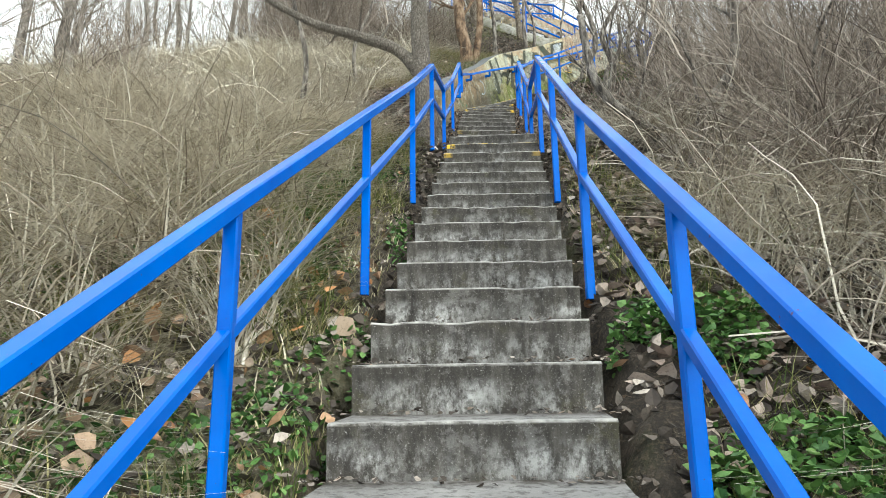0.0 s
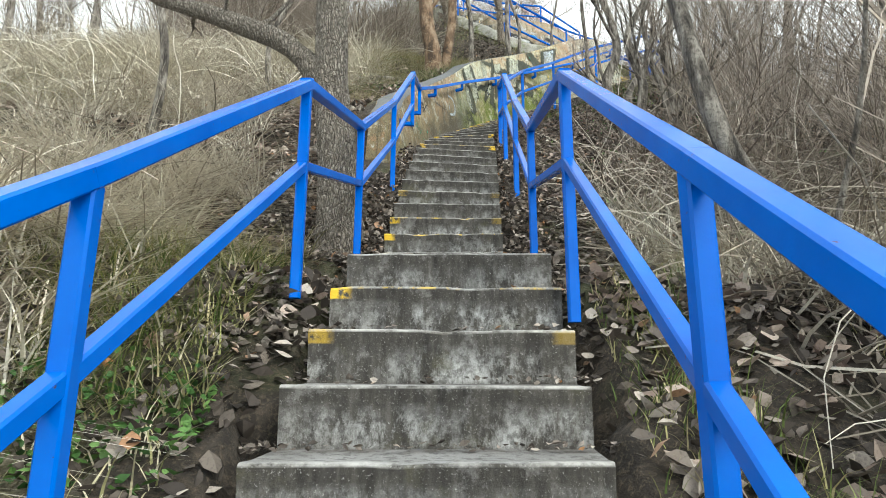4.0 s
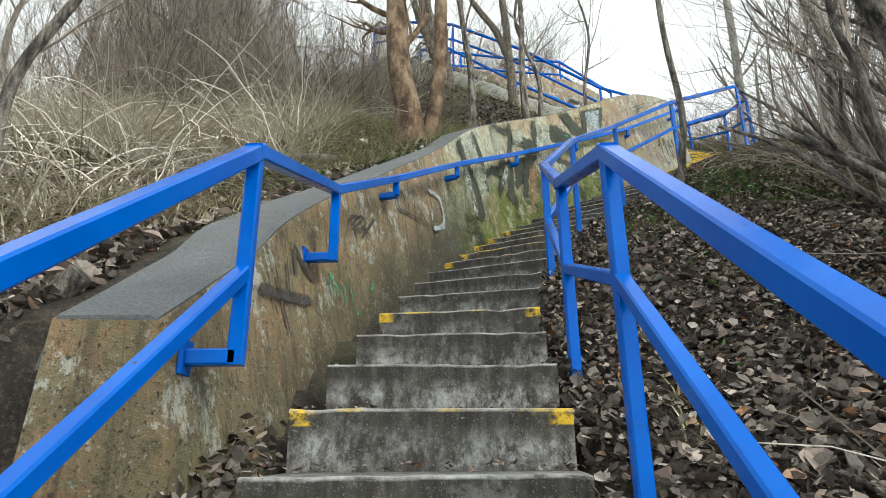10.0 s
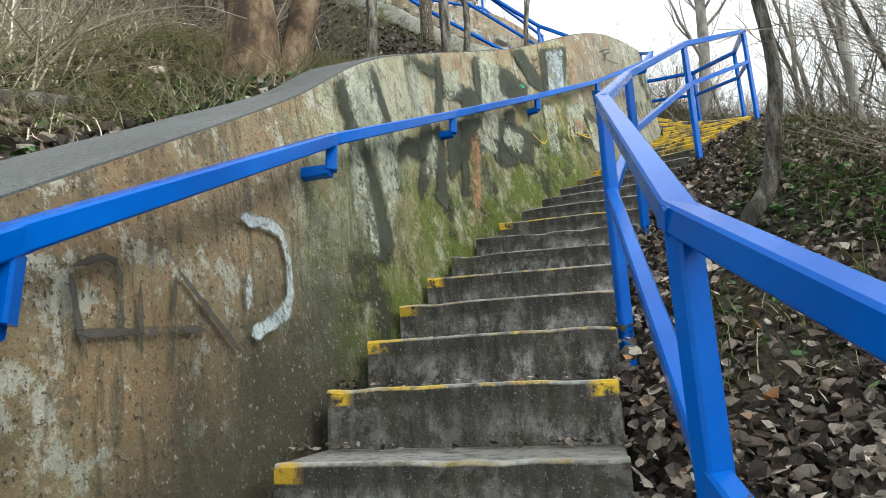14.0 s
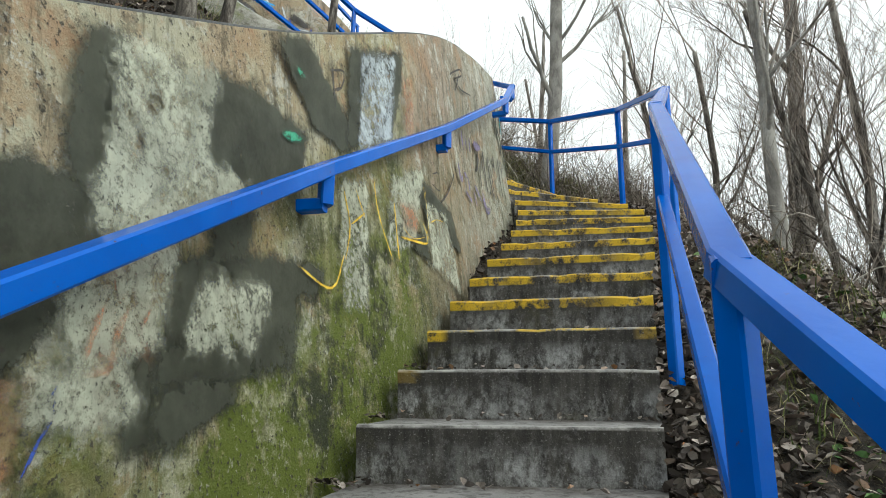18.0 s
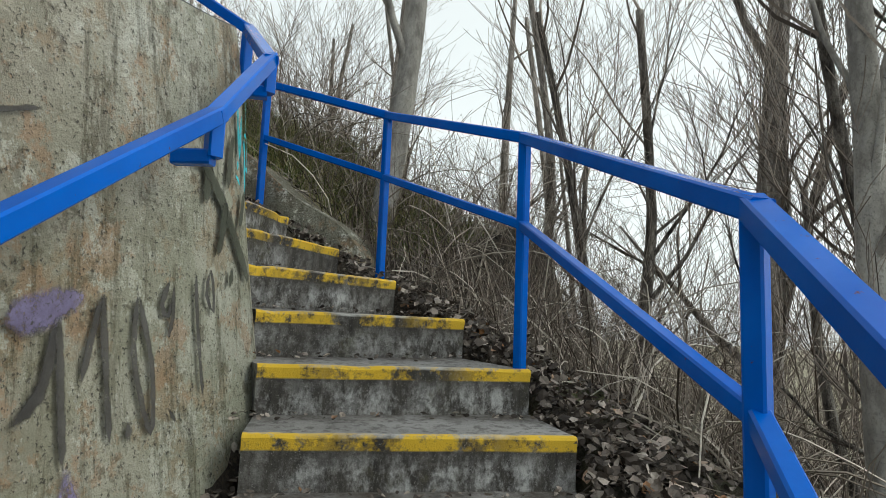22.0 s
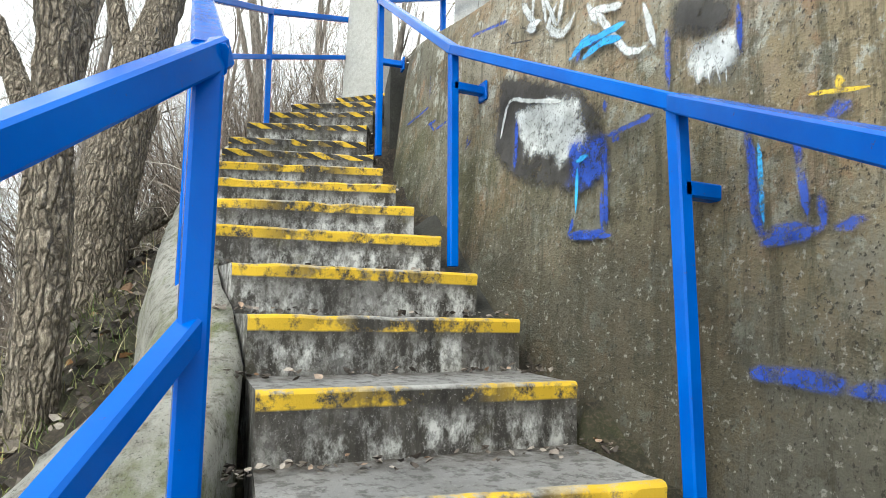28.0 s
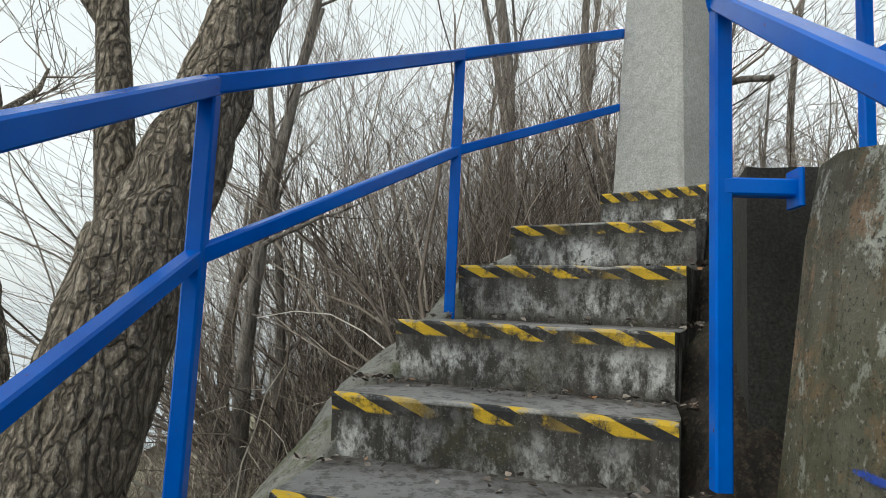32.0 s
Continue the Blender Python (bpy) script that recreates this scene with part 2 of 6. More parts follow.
def soil():
    n = Net("soil_and_leaf_mould", 0.95)
    a, b, c3 = n.noise(1.1, 5), n.noise(9, 8, 0.7), n.noise(60, 5, 0.75)
    c = n.ramp(b, [(0.3, (0.012, 0.01, 0.008)), (0.5, (0.038, 0.03, 0.023)), (0.7, (0.1, 0.08, 0.062))])
    c = n.mix(n.gate(a, 0.52, 0.7), c, (0.075, 0.085, 0.03))
    c = n.mix(n.gate(c3, 0.5, 0.75), c, (0.17, 0.13, 0.09))
    sep = n.node("ShaderNodeSeparateXYZ")
    n.t.links.new(n.coord(), sep.inputs[0])
    bank = n.math("MULTIPLY", n.gate(sep.outputs[0], -0.3, -0.8), n.gate(sep.outputs[1], 7.0, 5.0))
    slope = n.math("MULTIPLY", n.math("MULTIPLY", n.gate(sep.outputs[0], 0.3, -0.6), n.gate(sep.outputs[1], 10.5, 12.0)), n.gate(sep.outputs[1], 20.0, 18.0))
    bank = n.math("MAXIMUM", bank, slope)
    verge = n.math("MULTIPLY", n.gate(sep.outputs[0], 5.1, 5.5), n.gate(sep.outputs[1], 19.2, 19.6))
    bank = n.math("MAXIMUM", bank, verge)
    thatch = n.ramp(n.noise(19, 8, 0.75), [(0.36, (0.08, 0.07, 0.042)), (0.48, (0.25, 0.23, 0.14)), (0.6, (0.48, 0.43, 0.33))])
    c = n.mix(n.math("MULTIPLY", bank, n.gate(n.noise(2.0, 6, 0.7), 0.36, 0.5)), c, thatch)
    n.bump(n.math("ADD", b, n.math("MULTIPLY", c3, 0.5)), 1.0, 0.05)
    return n.done(c)


SOIL = soil()


# ---------------------------------------------------------------- tools
def part(name, bm, material, parent=None, label=""):
    me = bpy.data.meshes.new(name)
    bm.to_mesh(me)
    bm.free()
    if material:
        me.materials.append(material)
    ob = new(name, me)
    ob.parent = parent
    if label:
        ob["label"] = label
    return ob


def raw(name, verts, faces, material, parent=None, label="", smooth=False):
    me = bpy.data.meshes.new(name)
    me.from_pydata(verts, [], faces)
    me.materials.append(material)
    if smooth:
        me.polygons.foreach_set("use_smooth", [True] * len(me.polygons))
    ob = new(name, me)
    ob.parent = parent
    if label:
        ob["label"] = label
    return ob


def thing(name, at, label, category, group="", kind=""):
    e = new(name)
    e.location = at
    tagged(e, label, category, group, kind)
    bpy.context.view_layer.update()
    return e


def under(ob, parent):
    """Hang a mesh built in world coordinates under a thing without moving it."""
    ob.parent = parent
    ob.matrix_parent_inverse = Matrix.Translation(parent.location).inverted() if parent.parent is None else Matrix()
    return ob


def bar(a, b, w, h, up=Vector((0, 0, 1)), bevel=0.005):
    """A square tube from a to b."""
    a, b = Vector(a), Vector(b)
    d = (b - a).normalized()
    side = d.cross(up)
    side = side.normalized() if side.length > 1e-4 else Vector((1, 0, 0))
    top = side.cross(d).normalized()
    bm = bmesh.new()
    ring = []
    e = min(bevel, w * 0.3)
    prof = [(-w / 2, -h / 2 + e), (-w / 2, h / 2 - e), (-w / 2 + e, h / 2), (w / 2 - e, h / 2), (w / 2, h / 2 - e), (w / 2, -h / 2 + e), (w / 2 - e, -h / 2), (-w / 2 + e, -h / 2)]
    for p in (a, b):
        ring.append([bm.verts.new(p + side * x + top * y) for x, y in prof])
    n = len(prof)
    for i in range(n):
        bm.faces.new((ring[0][i], ring[0][(i + 1) % n], ring[1][(i + 1) % n], ring[1][i]))
    bm.faces.new(ring[0][::-1])
    bm.faces.new(ring[1])
    bmesh.ops.recalc_face_normals(bm, faces=bm.faces[:])
    return bm


def spline(table, k):
    """Smooth interpolation of rows (k, values...) at k."""
    ks = [r[0] for r in table]
    i = max(0, min(len(ks) - 2, next((j for j in range(len(ks) - 1) if k <= ks[j + 1]), len(ks) - 2)))
    a, b = table[i], table[i + 1]
    t = (k - a[0]) / (b[0] - a[0])
    out = []
    for c in range(1, len(a)):
        m = (b[c] - a[c]) / (b[0] - a[0])
        m0 = m if i == 0 else (b[c] - table[i - 1][c]) / (b[0] - table[i - 1][0])
        m1 = m if i + 2 >= len(ks) else (table[i + 2][c] - a[c]) / (table[i + 2][0] - a[0])
        h = b[0] - a[0]
        out.append((2 * t**3 - 3 * t**2 + 1) * a[c] + (t**3 - 2 * t**2 + t) * h * m0 + (-2 * t**3 + 3 * t**2) * b[c] + (t**3 - t**2) * h * m1)
    return out


# ---------------------------------------------------------------- plan
# step number, left end x y, right end x y, height of the tread
FLIGHT_1 = [(-10, -0.66, -0.63, 0.23, -0.65, -0.515), (0, -0.33, 2.34, 0.57, 2.31, 1.375), (9, -0.03, 4.99, 0.88, 4.99, 3.075), (13, 0.10, 6.02, 0.96, 5.97, 3.83)]
FLIGHT_2 = [(14, 0.16, 7.20, 0.93, 7.13, 4.11), (23, 0.39, 9.68, 1.25, 9.75, 5.83), (28, 0.70, 11.50, 1.45, 11.32, 6.775), (32, 1.14, 12.95, 1.90, 12.55, 7.53),
            (37, 2.03, 14.41, 2.85, 14.02, 8.45), (44, 3.83, 16.17, 4.48, 15.49, 9.735), (48, 4.95, 17.11, 5.69, 16.45, 10.485), (51, 5.59, 17.85, 6.50, 17.37, 11.04), (54, 5.75, 18.50, 6.62, 18.86, 11.62),
            (56, 5.58, 18.85, 6.19, 19.42, 12.0), (58, 5.08, 19.44, 5.68, 20.1, 12.345), (60, 4.66, 19.68, 4.93, 20.51, 12.72), (63, 3.73, 19.81, 3.69, 20.76, 13.30),
            (66, 2.58, 19.79, 2.80, 20.72, 13.875), (70, 1.09, 20.02, 1.40, 20.93, 14.63), (71, 0.80, 20.18, 1.13, 21.02, 14.85), (72, 0.46, 20.40, 0.86, 21.16, 15.075), (73, 0.15, 20.64, 0.57, 21.31, 15.29), (74, -0.06, 21.10, 0.27, 21.48, 15.50)]


def nose(k):
    lx, ly, rx, ry, z = spline(FLIGHT_1 if k <= 13.5 else FLIGHT_2, k)
    return Vector((lx, ly, z)), Vector((rx, ry, z))


# posts: x, y, foot, top
RAIL_R = [(0.42, -1.06, -1.35, -0.1), (0.53, 0.29, -0.15, 0.88), (0.63, 1.645, 0.75, 1.78), (0.71, 3.0, 1.7, 2.69), (0.838, 4.35, 2.6, 3.61), (0.972, 5.68, 3.5, 4.495), (1.085, 6.985, 4.0, 4.85),
          (1.232, 8.4, 4.85, 5.745), (1.335, 9.64, 5.65, 6.67), (1.4, 10.46, 6.05, 6.968), (1.622, 11.755, 6.75, 7.715), (2.14, 12.93, 7.55, 8.57), (2.945, 14.09, 8.4, 9.415), (4.065, 15.07, 9.3, 10.36), (5.667, 16.24, 10.2, 11.425),
          (6.515, 17.44, 10.95, 11.99), (6.75, 18.645, 11.4, 12.41), (6.482, 19.604, 11.9, 12.765), (5.594, 20.204, 12.35, 13.257), (4.498, 20.719, 12.85, 13.825), (3.088, 20.789, 13.55, 14.583), (1.52, 20.98, 14.5, 15.67)]
RAIL_L1 = [(-0.88, -1.07, -1.3, -0.12), (-0.74, 0.32, -0.2, 0.88), (-0.58, 1.71, 0.7, 1.79), (-0.38, 3.1, 1.75, 2.71), (-0.205, 4.5, 2.65, 3.615), (-0.073, 5.825, 3.6, 4.5), (0.053, 6.97, 4.0, 4.83), (0.193, 8.455, 4.88, 5.737), (0.343, 9.74, 6.1, 6.715), (0.424, 10.828, 6.75, 7.107)]
WALL_RAIL = [(0.424, 10.828, 7.107), (0.662, 11.91, 7.697), (1.147, 13.1, 8.423), (1.885, 14.28, 9.168), (2.872, 15.39, 9.96), (3.97, 16.43, 10.775), (5.2, 17.47, 11.74), (5.5, 17.76, 12.08), (5.698, 18.347, 12.455)]
RAIL_L2 = [(5.698, 18.347, 12.19, 12.455), (5.50, 19.04, 12.0, 12.95), (4.684, 19.592, 12.55, 13.643), (3.05, 19.662, 13.3, 14.655), (1.563, 19.768, 14.15, 15.374), (0.507, 20.37, 14.85, 15.928), (-0.3, 21.33, 15.4, 16.45)]
# face of the wall beside the lower curve: x, y, foot, top, depth of the top
WALL_L = [(0.22, 9.66, 5.2, 6.2, 0.3), (0.27, 10.3, 5.7, 6.6, 0.34), (0.32, 10.9, 5.9, 7.03, 0.36), (0.57, 11.9, 6.4, 7.7, 0.36), (1.02, 13.08, 7.0, 8.56, 0.36), (1.35, 13.62, 7.3, 9.08, 0.38), (1.79, 14.31, 7.7, 9.6, 0.36), (2.79, 15.44, 8.5, 10.45, 0.34),
          (3.87, 16.43, 9.3, 11.35, 0.32), (4.7, 17.3, 9.9, 11.98, 0.32), (5.38, 17.85, 10.4, 12.22, 0.36), (5.61, 18.15, 10.8, 12.34, 0.5), (5.60, 18.5, 10.9, 12.4, 0.7)]
# face of the wall beside the upper flight
WALL_R = [(6.89, 18.95, 11.0, 11.5, 0.16), (6.8, 19.15, 11.2, 11.8, 0.18), (6.6, 19.45, 11.4, 12.02, 0.22), (6.4, 19.75, 11.6, 12.32, 0.3), (6.1, 20.02, 11.8, 12.66, 0.4), (5.72, 20.34, 12.0, 13.2, 0.46), (5.2, 20.65, 12.2, 14.05, 0.46), (4.4, 20.87, 12.5, 14.75, 0.34), (3.1, 20.95, 13.2, 14.9, 0.34), (1.85, 21.08, 14.0, 15.22, 0.34), (1.53, 21.14, 14.1, 15.26, 0.34)]


# ---------------------------------------------------------------- stair
stair = thing("concrete_stairs", (0.3, 0, 0), "worn grey concrete outdoor steps with flaking yellow nosing paint", "stairs", kind="structure")


def build_step(k):
    l, r = nose(k)
    if k == 13:
        l2, r2 = (v + Vector((0, 0.06, 0)) for v in nose(14))
    elif k >= 74:
        l2, r2 = l + Vector((-1.1, 1.0, 0)), r + Vector((-1.1, 1.3, 0))
    else:
        l2, r2 = nose(k + 1)
        fw = ((l2 + r2) - (l + r)).normalized() * 0.05
        l2, r2 = l2 + fw, r2 + fw
    l2.z, r2.z = l.z + 0.012, r.z + 0.012
    if k == 13:
        l2.z = r2.z = nose(14)[0].z - 0.19
    rng = random.Random(k * 7 + 3)
    fw = ((l2 + r2) - (l + r)).normalized()
    n_u, width = 12, (r - l).length
    deep = 0.42 if k != 13 else 0.5
    # profile: (distance behind the nose, drop, paint v)
    prof = [(0.012, deep, deep), (0.012, 0.16, 0.16), (0.008, 0.06, 0.06), (0.0, 0.012, 0.012), (0.006, 0.003, 0.003), (0.018, 0.0, -0.006), (0.09, 0.002, -0.09), (1.0, 0.0, -0.3)]
    bm = bmesh.new()
    uvl = bm.loops.layers.uv.new("paint")
    rows = []
    for i in range(n_u + 1):
        u = i / n_u
        a, b = l.lerp(r, u), l2.lerp(r2, u)
        wob = (rng.random() - 0.5) * 0.008
        chip = 0.012 * rng.random() if rng.random() < 0.25 else 0
        row = []
        for j, (s, drop, v) in enumerate(prof):
            p = a.lerp(b, 1.0) if j == len(prof) - 1 else a + fw * (s + wob + (chip if 2 < j < 6 else 0))
            p = Vector((p.x, p.y, (b.z if j == len(prof) - 1 else a.z) - drop - (chip * 0.6 if 2 < j < 6 else 0)))
            row.append((bm.verts.new(p), u, v))
        rows.append(row)
    for p, q in zip(rows, rows[1:]):
        for j in range(len(prof) - 1):
            f = bm.faces.new([x[0] for x in (p[j], q[j], q[j + 1], p[j + 1])])
            for loop, x in zip(f.loops, (p[j], q[j], q[j + 1], p[j + 1])):
                loop[uvl].uv = (x[1], x[2])
    for row, flip in ((rows[0], False), (rows[-1], True)):
        lowb = bm.verts.new((row[-1][0].co.x, row[-1][0].co.y, row[0][0].co.z))
        vs = [x[0] for x in row] + [lowb]
        f = bm.faces.new(vs if not flip else vs[::-1])
        for loop in f.loops:
            loop[uvl].uv = (0.5, 0.1)
    # Steps 44 to 54 get the dull copy, their shade held in its colour.
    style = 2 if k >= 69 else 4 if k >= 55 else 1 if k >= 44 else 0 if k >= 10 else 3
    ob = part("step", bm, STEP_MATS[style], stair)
    ob.matrix_parent_inverse = Matrix.Translation(stair.location).inverted()
    return ob


for k in range(-10, 75):
    build_step(k)


# ---------------------------------------------------------------- walls
def battered(f, lean, batter):
    """How far the face stands back at the share f of its height; it spreads towards the foot."""
    return lean * f - batter * max(0.0, 1 - f) ** 1.5


def ribbon_wall(name, table, material, label, side, lean=0.0, batter=0.0, start=0.0):
    """A retaining wall with its face along the table's rows; side is +1 when its body lies to the left of the walk."""
    pts = []
    n = 96
    rows = [(i, *r) for i, r in enumerate(table)]
    for i in range(n + 1):
        pts.append(spline(rows, i * (len(table) - 1) / n))
    vs, fs = [], []
    m = 9
    for i, (x, y, foot, top, depth) in enumerate(pts):
        a, b = pts[max(0, i - 1)], pts[min(n, i + 1)]
        t = Vector((b[0] - a[0], b[1] - a[1], 0)).normalized()
        nrm = Vector((-t.y, t.x, 0)) * side
        for j in range(m):
            f = j / (m - 2) if j < m - 1 else 1
            bulge = 0.012 * noise.noise((x * 1.7, y * 1.7, (foot + f * (top - foot)) * 1.7))
            if j < m - 2:
                p = Vector((x, y, foot + f * (top - 0.02 - foot))) + nrm * (battered(f, lean, batter) + bulge)
            elif j == m - 2:
                p = Vector((x, y, top)) + nrm * (lean + 0.025)
            else:
                p = Vector((x, y, top + 0.01)) + nrm * (lean + depth)
            vs.append(p)
        vs.append(Vector((x, y, foot)) + nrm * (depth + 0.1))
    w = m + 1
    for i in range(n):
        for j in range(w - 1):
            fs.append((i * w + j, (i + 1) * w + j, (i + 1) * w + j + 1, i * w + j + 1))
    fs.append(tuple(range(w)))
    fs.append(tuple(n * w + j for j in range(w))[::-1])
    ob = raw(name, vs, fs, material)
    along = [start]
    for a, b in zip(pts, pts[1:]):
        along.append(along[-1] + math.hypot(b[0] - a[0], b[1] - a[1]))
    bm = bmesh.new()
    bm.from_mesh(ob.data)
    uvl = bm.loops.layers.uv.new("paint")
    for f in bm.faces:
        for loop in f.loops:
            i = loop.vert.index // w
            loop[uvl].uv = (along[i], loop.vert.co.z - pts[i][3])
    bmesh.ops.recalc_face_normals(bm, faces=bm.faces[:])
    bm.to_mesh(ob.data)
    bm.free()
    tagged(ob, label, "wall", kind="structure")
    return ob


def wall_material(name, stops, green, damp):
    """Old render and old paint, with shade where the stops hold it, in bands along the wall: stops are (distance,
    colour, second colour, moss).
    """
    n = Net(name, 0.9)
    u, v = n.uv()
    wob = n.math("ADD", u, n.math("MULTIPLY", n.math("SUBTRACT", n.noise(2.5, 6, 0.75), 0.5), 0.7))
    length = stops[-1][0]
    at = n.math("DIVIDE", wob, length)
    base = n.ramp(at, [(s[0] / length, s[1]) for s in stops])
    spot = n.ramp(at, [(s[0] / length, s[2]) for s in stops])
    mossy = n.ramp(at, [(s[0] / length, (s[3],) * 3) for s in stops])
    fine, speck, big = n.noise(9, 9, 0.78), n.noise(70, 5, 0.7), n.noise(1.5, 9, 0.74)
    c = n.mix(n.gate(big, 0.47, 0.53), base, spot)
    c = n.mix(n.math("MULTIPLY", n.gate(n.noise(2.3, 9, 0.76), 0.52, 0.57), 0.75), c, n.mix(0.5, spot, (0.4, 0.24, 0.12)))
    c = n.mix(n.math("MULTIPLY", n.gate(n.noise(3.7, 9, 0.78), 0.555, 0.585), 0.5), c, (0.43, 0.24, 0.13))
    c = n.mix(n.math("MULTIPLY", n.gate(n.noise(4.9, 10, 0.8), 0.545, 0.58), 0.85), c, (0.62, 0.62, 0.54))
    c = n.mix(n.math("MULTIPLY", n.gate(fine, 0.55, 0.59), 0.6), c, (0.11, 0.09, 0.06))
    runs = n.noise(4.0, 9, 0.74, stretch=(4, 4, 0.35))
    c = n.mix(n.math("MULTIPLY", n.gate(runs, 0.52, 0.6), 0.6), c, (0.085, 0.075, 0.045))
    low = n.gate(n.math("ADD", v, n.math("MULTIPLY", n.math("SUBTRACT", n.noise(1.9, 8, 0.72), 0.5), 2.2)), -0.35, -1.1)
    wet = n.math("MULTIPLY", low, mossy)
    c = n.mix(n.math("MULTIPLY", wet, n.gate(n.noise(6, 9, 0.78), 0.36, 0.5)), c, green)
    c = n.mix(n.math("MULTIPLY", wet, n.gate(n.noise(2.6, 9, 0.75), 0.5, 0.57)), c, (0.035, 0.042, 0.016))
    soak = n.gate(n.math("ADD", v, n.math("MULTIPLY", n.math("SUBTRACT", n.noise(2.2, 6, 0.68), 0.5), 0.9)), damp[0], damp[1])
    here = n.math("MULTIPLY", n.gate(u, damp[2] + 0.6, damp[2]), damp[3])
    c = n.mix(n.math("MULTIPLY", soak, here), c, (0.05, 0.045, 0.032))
    c = n.mix(n.math("MULTIPLY", n.gate(speck, 0.58, 0.62), 0.85), c, (0.04, 0.036, 0.028))
    c = n.mix(n.math("MULTIPLY", n.gate(n.noise(47, 5, 0.7), 0.6, 0.64), 0.4), c, (0.62, 0.6, 0.54))
    n.bump(n.math("ADD", fine, n.math("MULTIPLY", speck, 0.9)), 0.9, 0.02)
    return n.done(c)


OCHRE, PALE, BUFF, WARM = (0.36, 0.27, 0.14), (0.5, 0.5, 0.38), (0.4, 0.35, 0.27), (0.26, 0.2, 0.13)
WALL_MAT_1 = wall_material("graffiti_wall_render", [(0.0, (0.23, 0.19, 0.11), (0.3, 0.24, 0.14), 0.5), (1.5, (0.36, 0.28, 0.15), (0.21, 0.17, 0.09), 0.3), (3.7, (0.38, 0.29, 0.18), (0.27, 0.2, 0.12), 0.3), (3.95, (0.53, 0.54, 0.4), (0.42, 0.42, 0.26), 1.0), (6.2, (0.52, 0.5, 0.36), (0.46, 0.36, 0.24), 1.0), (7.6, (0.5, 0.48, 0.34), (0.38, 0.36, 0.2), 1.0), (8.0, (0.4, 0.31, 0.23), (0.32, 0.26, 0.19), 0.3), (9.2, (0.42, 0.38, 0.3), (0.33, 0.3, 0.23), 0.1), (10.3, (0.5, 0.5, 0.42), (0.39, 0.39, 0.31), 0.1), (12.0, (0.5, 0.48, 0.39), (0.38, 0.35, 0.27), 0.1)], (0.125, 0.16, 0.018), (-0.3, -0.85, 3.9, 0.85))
# The dark stops at both ends paint in the wall's shaded side.
WALL_MAT_2 = wall_material("stained_shaded_wall_render", [(0.0, (0.2, 0.2, 0.155), (0.13, 0.13, 0.1), 0.8), (1.1, (0.26, 0.25, 0.2), (0.17, 0.16, 0.12), 0.6), (1.8, (0.4, 0.35, 0.26), (0.27, 0.22, 0.15), 0.3), (3.0, (0.42, 0.33, 0.2), (0.46, 0.43, 0.36), 0.3), (4.5, (0.4, 0.36, 0.28), (0.28, 0.23, 0.15), 0.5), (5.6, (0.26, 0.24, 0.18), (0.2, 0.18, 0.12), 0.7), (6.4, (0.11, 0.105, 0.075), (0.07, 0.065, 0.045), 0.9)], (0.1, 0.105, 0.035), (-0.6, -1.4, 9.0, 0.75))
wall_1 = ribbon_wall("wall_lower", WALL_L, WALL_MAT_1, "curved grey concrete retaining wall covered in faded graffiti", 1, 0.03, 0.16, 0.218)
wall_2 = ribbon_wall("wall_upper", WALL_R, WALL_MAT_2, "stained concrete retaining wall with blue and white graffiti, its ends coloured darker for shade", -1, 0.04, 0.1)


# sloping cap of darker screed on the lower wall
cap_rows = [(i, *r) for i, r in enumerate(WALL_L)]
cv, cf = [], []
for i in range(73):
    x, y, foot, top, depth = spline(cap_rows, i * (len(WALL_L) - 1) / 72)
    x2, y2 = spline(cap_rows, min(len(WALL_L) - 1, i * (len(WALL_L) - 1) / 72 + 0.02))[:2]
    x1, y1 = spline(cap_rows, max(0, i * (len(WALL_L) - 1) / 72 - 0.02))[:2]
    t = Vector((x2 - x1, y2 - y1, 0)).normalized()
    nrm = Vector((-t.y, t.x, 0))
    c = Vector((x, y, top))
    wob = 0.006 * noise.noise((x * 3, y * 3, 0))
    cv += [c + nrm * (0.062 + wob) + Vector((0, 0, -0.03)), c + nrm * (0.06 + wob) + Vector((0, 0, 0.007)), c + nrm * (0.09 + wob) + Vector((0, 0, 0.016)), c + nrm * (depth + 0.02) + Vector((0, 0, 0.02 + wob)), c + nrm * (depth + 0.05) + Vector((0, 0, -0.12))]
for i in range(72):
    for j in range(4):
        cf.append((i * 5 + j, (i + 1) * 5 + j, (i + 1) * 5 + j + 1, i * 5 + j + 1))
cf += [tuple(range(5))[::-1], tuple(72 * 5 + j for j in range(5))]
cap = raw("coping", cv, cf, CONC_TOP, wall_1, smooth=False)


# ---------------------------------------------------------------- railings
def post(parent, x, y, foot, top, w=0.042):
    ob = part("post", bar((x, y, foot), (x, y, top), w, w, Vector((0, 1, 0.01))), BLUE)
    return under(ob, parent)


def railing(name, rows, label, mid=0.4, bare=(), shared=False):
    at = rows[0]
    r = thing(name, (at[0], at[1], at[2]), label, "handrail")
    for x, y, foot, top in rows[1 if shared else 0:]:
        post(r, x, y, foot, top - 0.02)
    for i, ((x1, y1, f1, t1), (x2, y2, f2, t2)) in enumerate(zip(rows, rows[1:])):
        a, b = Vector((x1, y1, t1)), Vector((x2, y2, t2))
        d = (b - a).normalized() * 0.022
        under(part("top_rail", bar(a - d, b + d, 0.052, 0.046), BLUE), r)
        lo = Vector((0, 0, mid))
        if f1 < t1 - 0.5 and f2 < t2 - 0.5 and i not in bare:
            under(part("middle_rail", bar(a - lo, b - lo, 0.04, 0.04), BLUE), r)
    return r


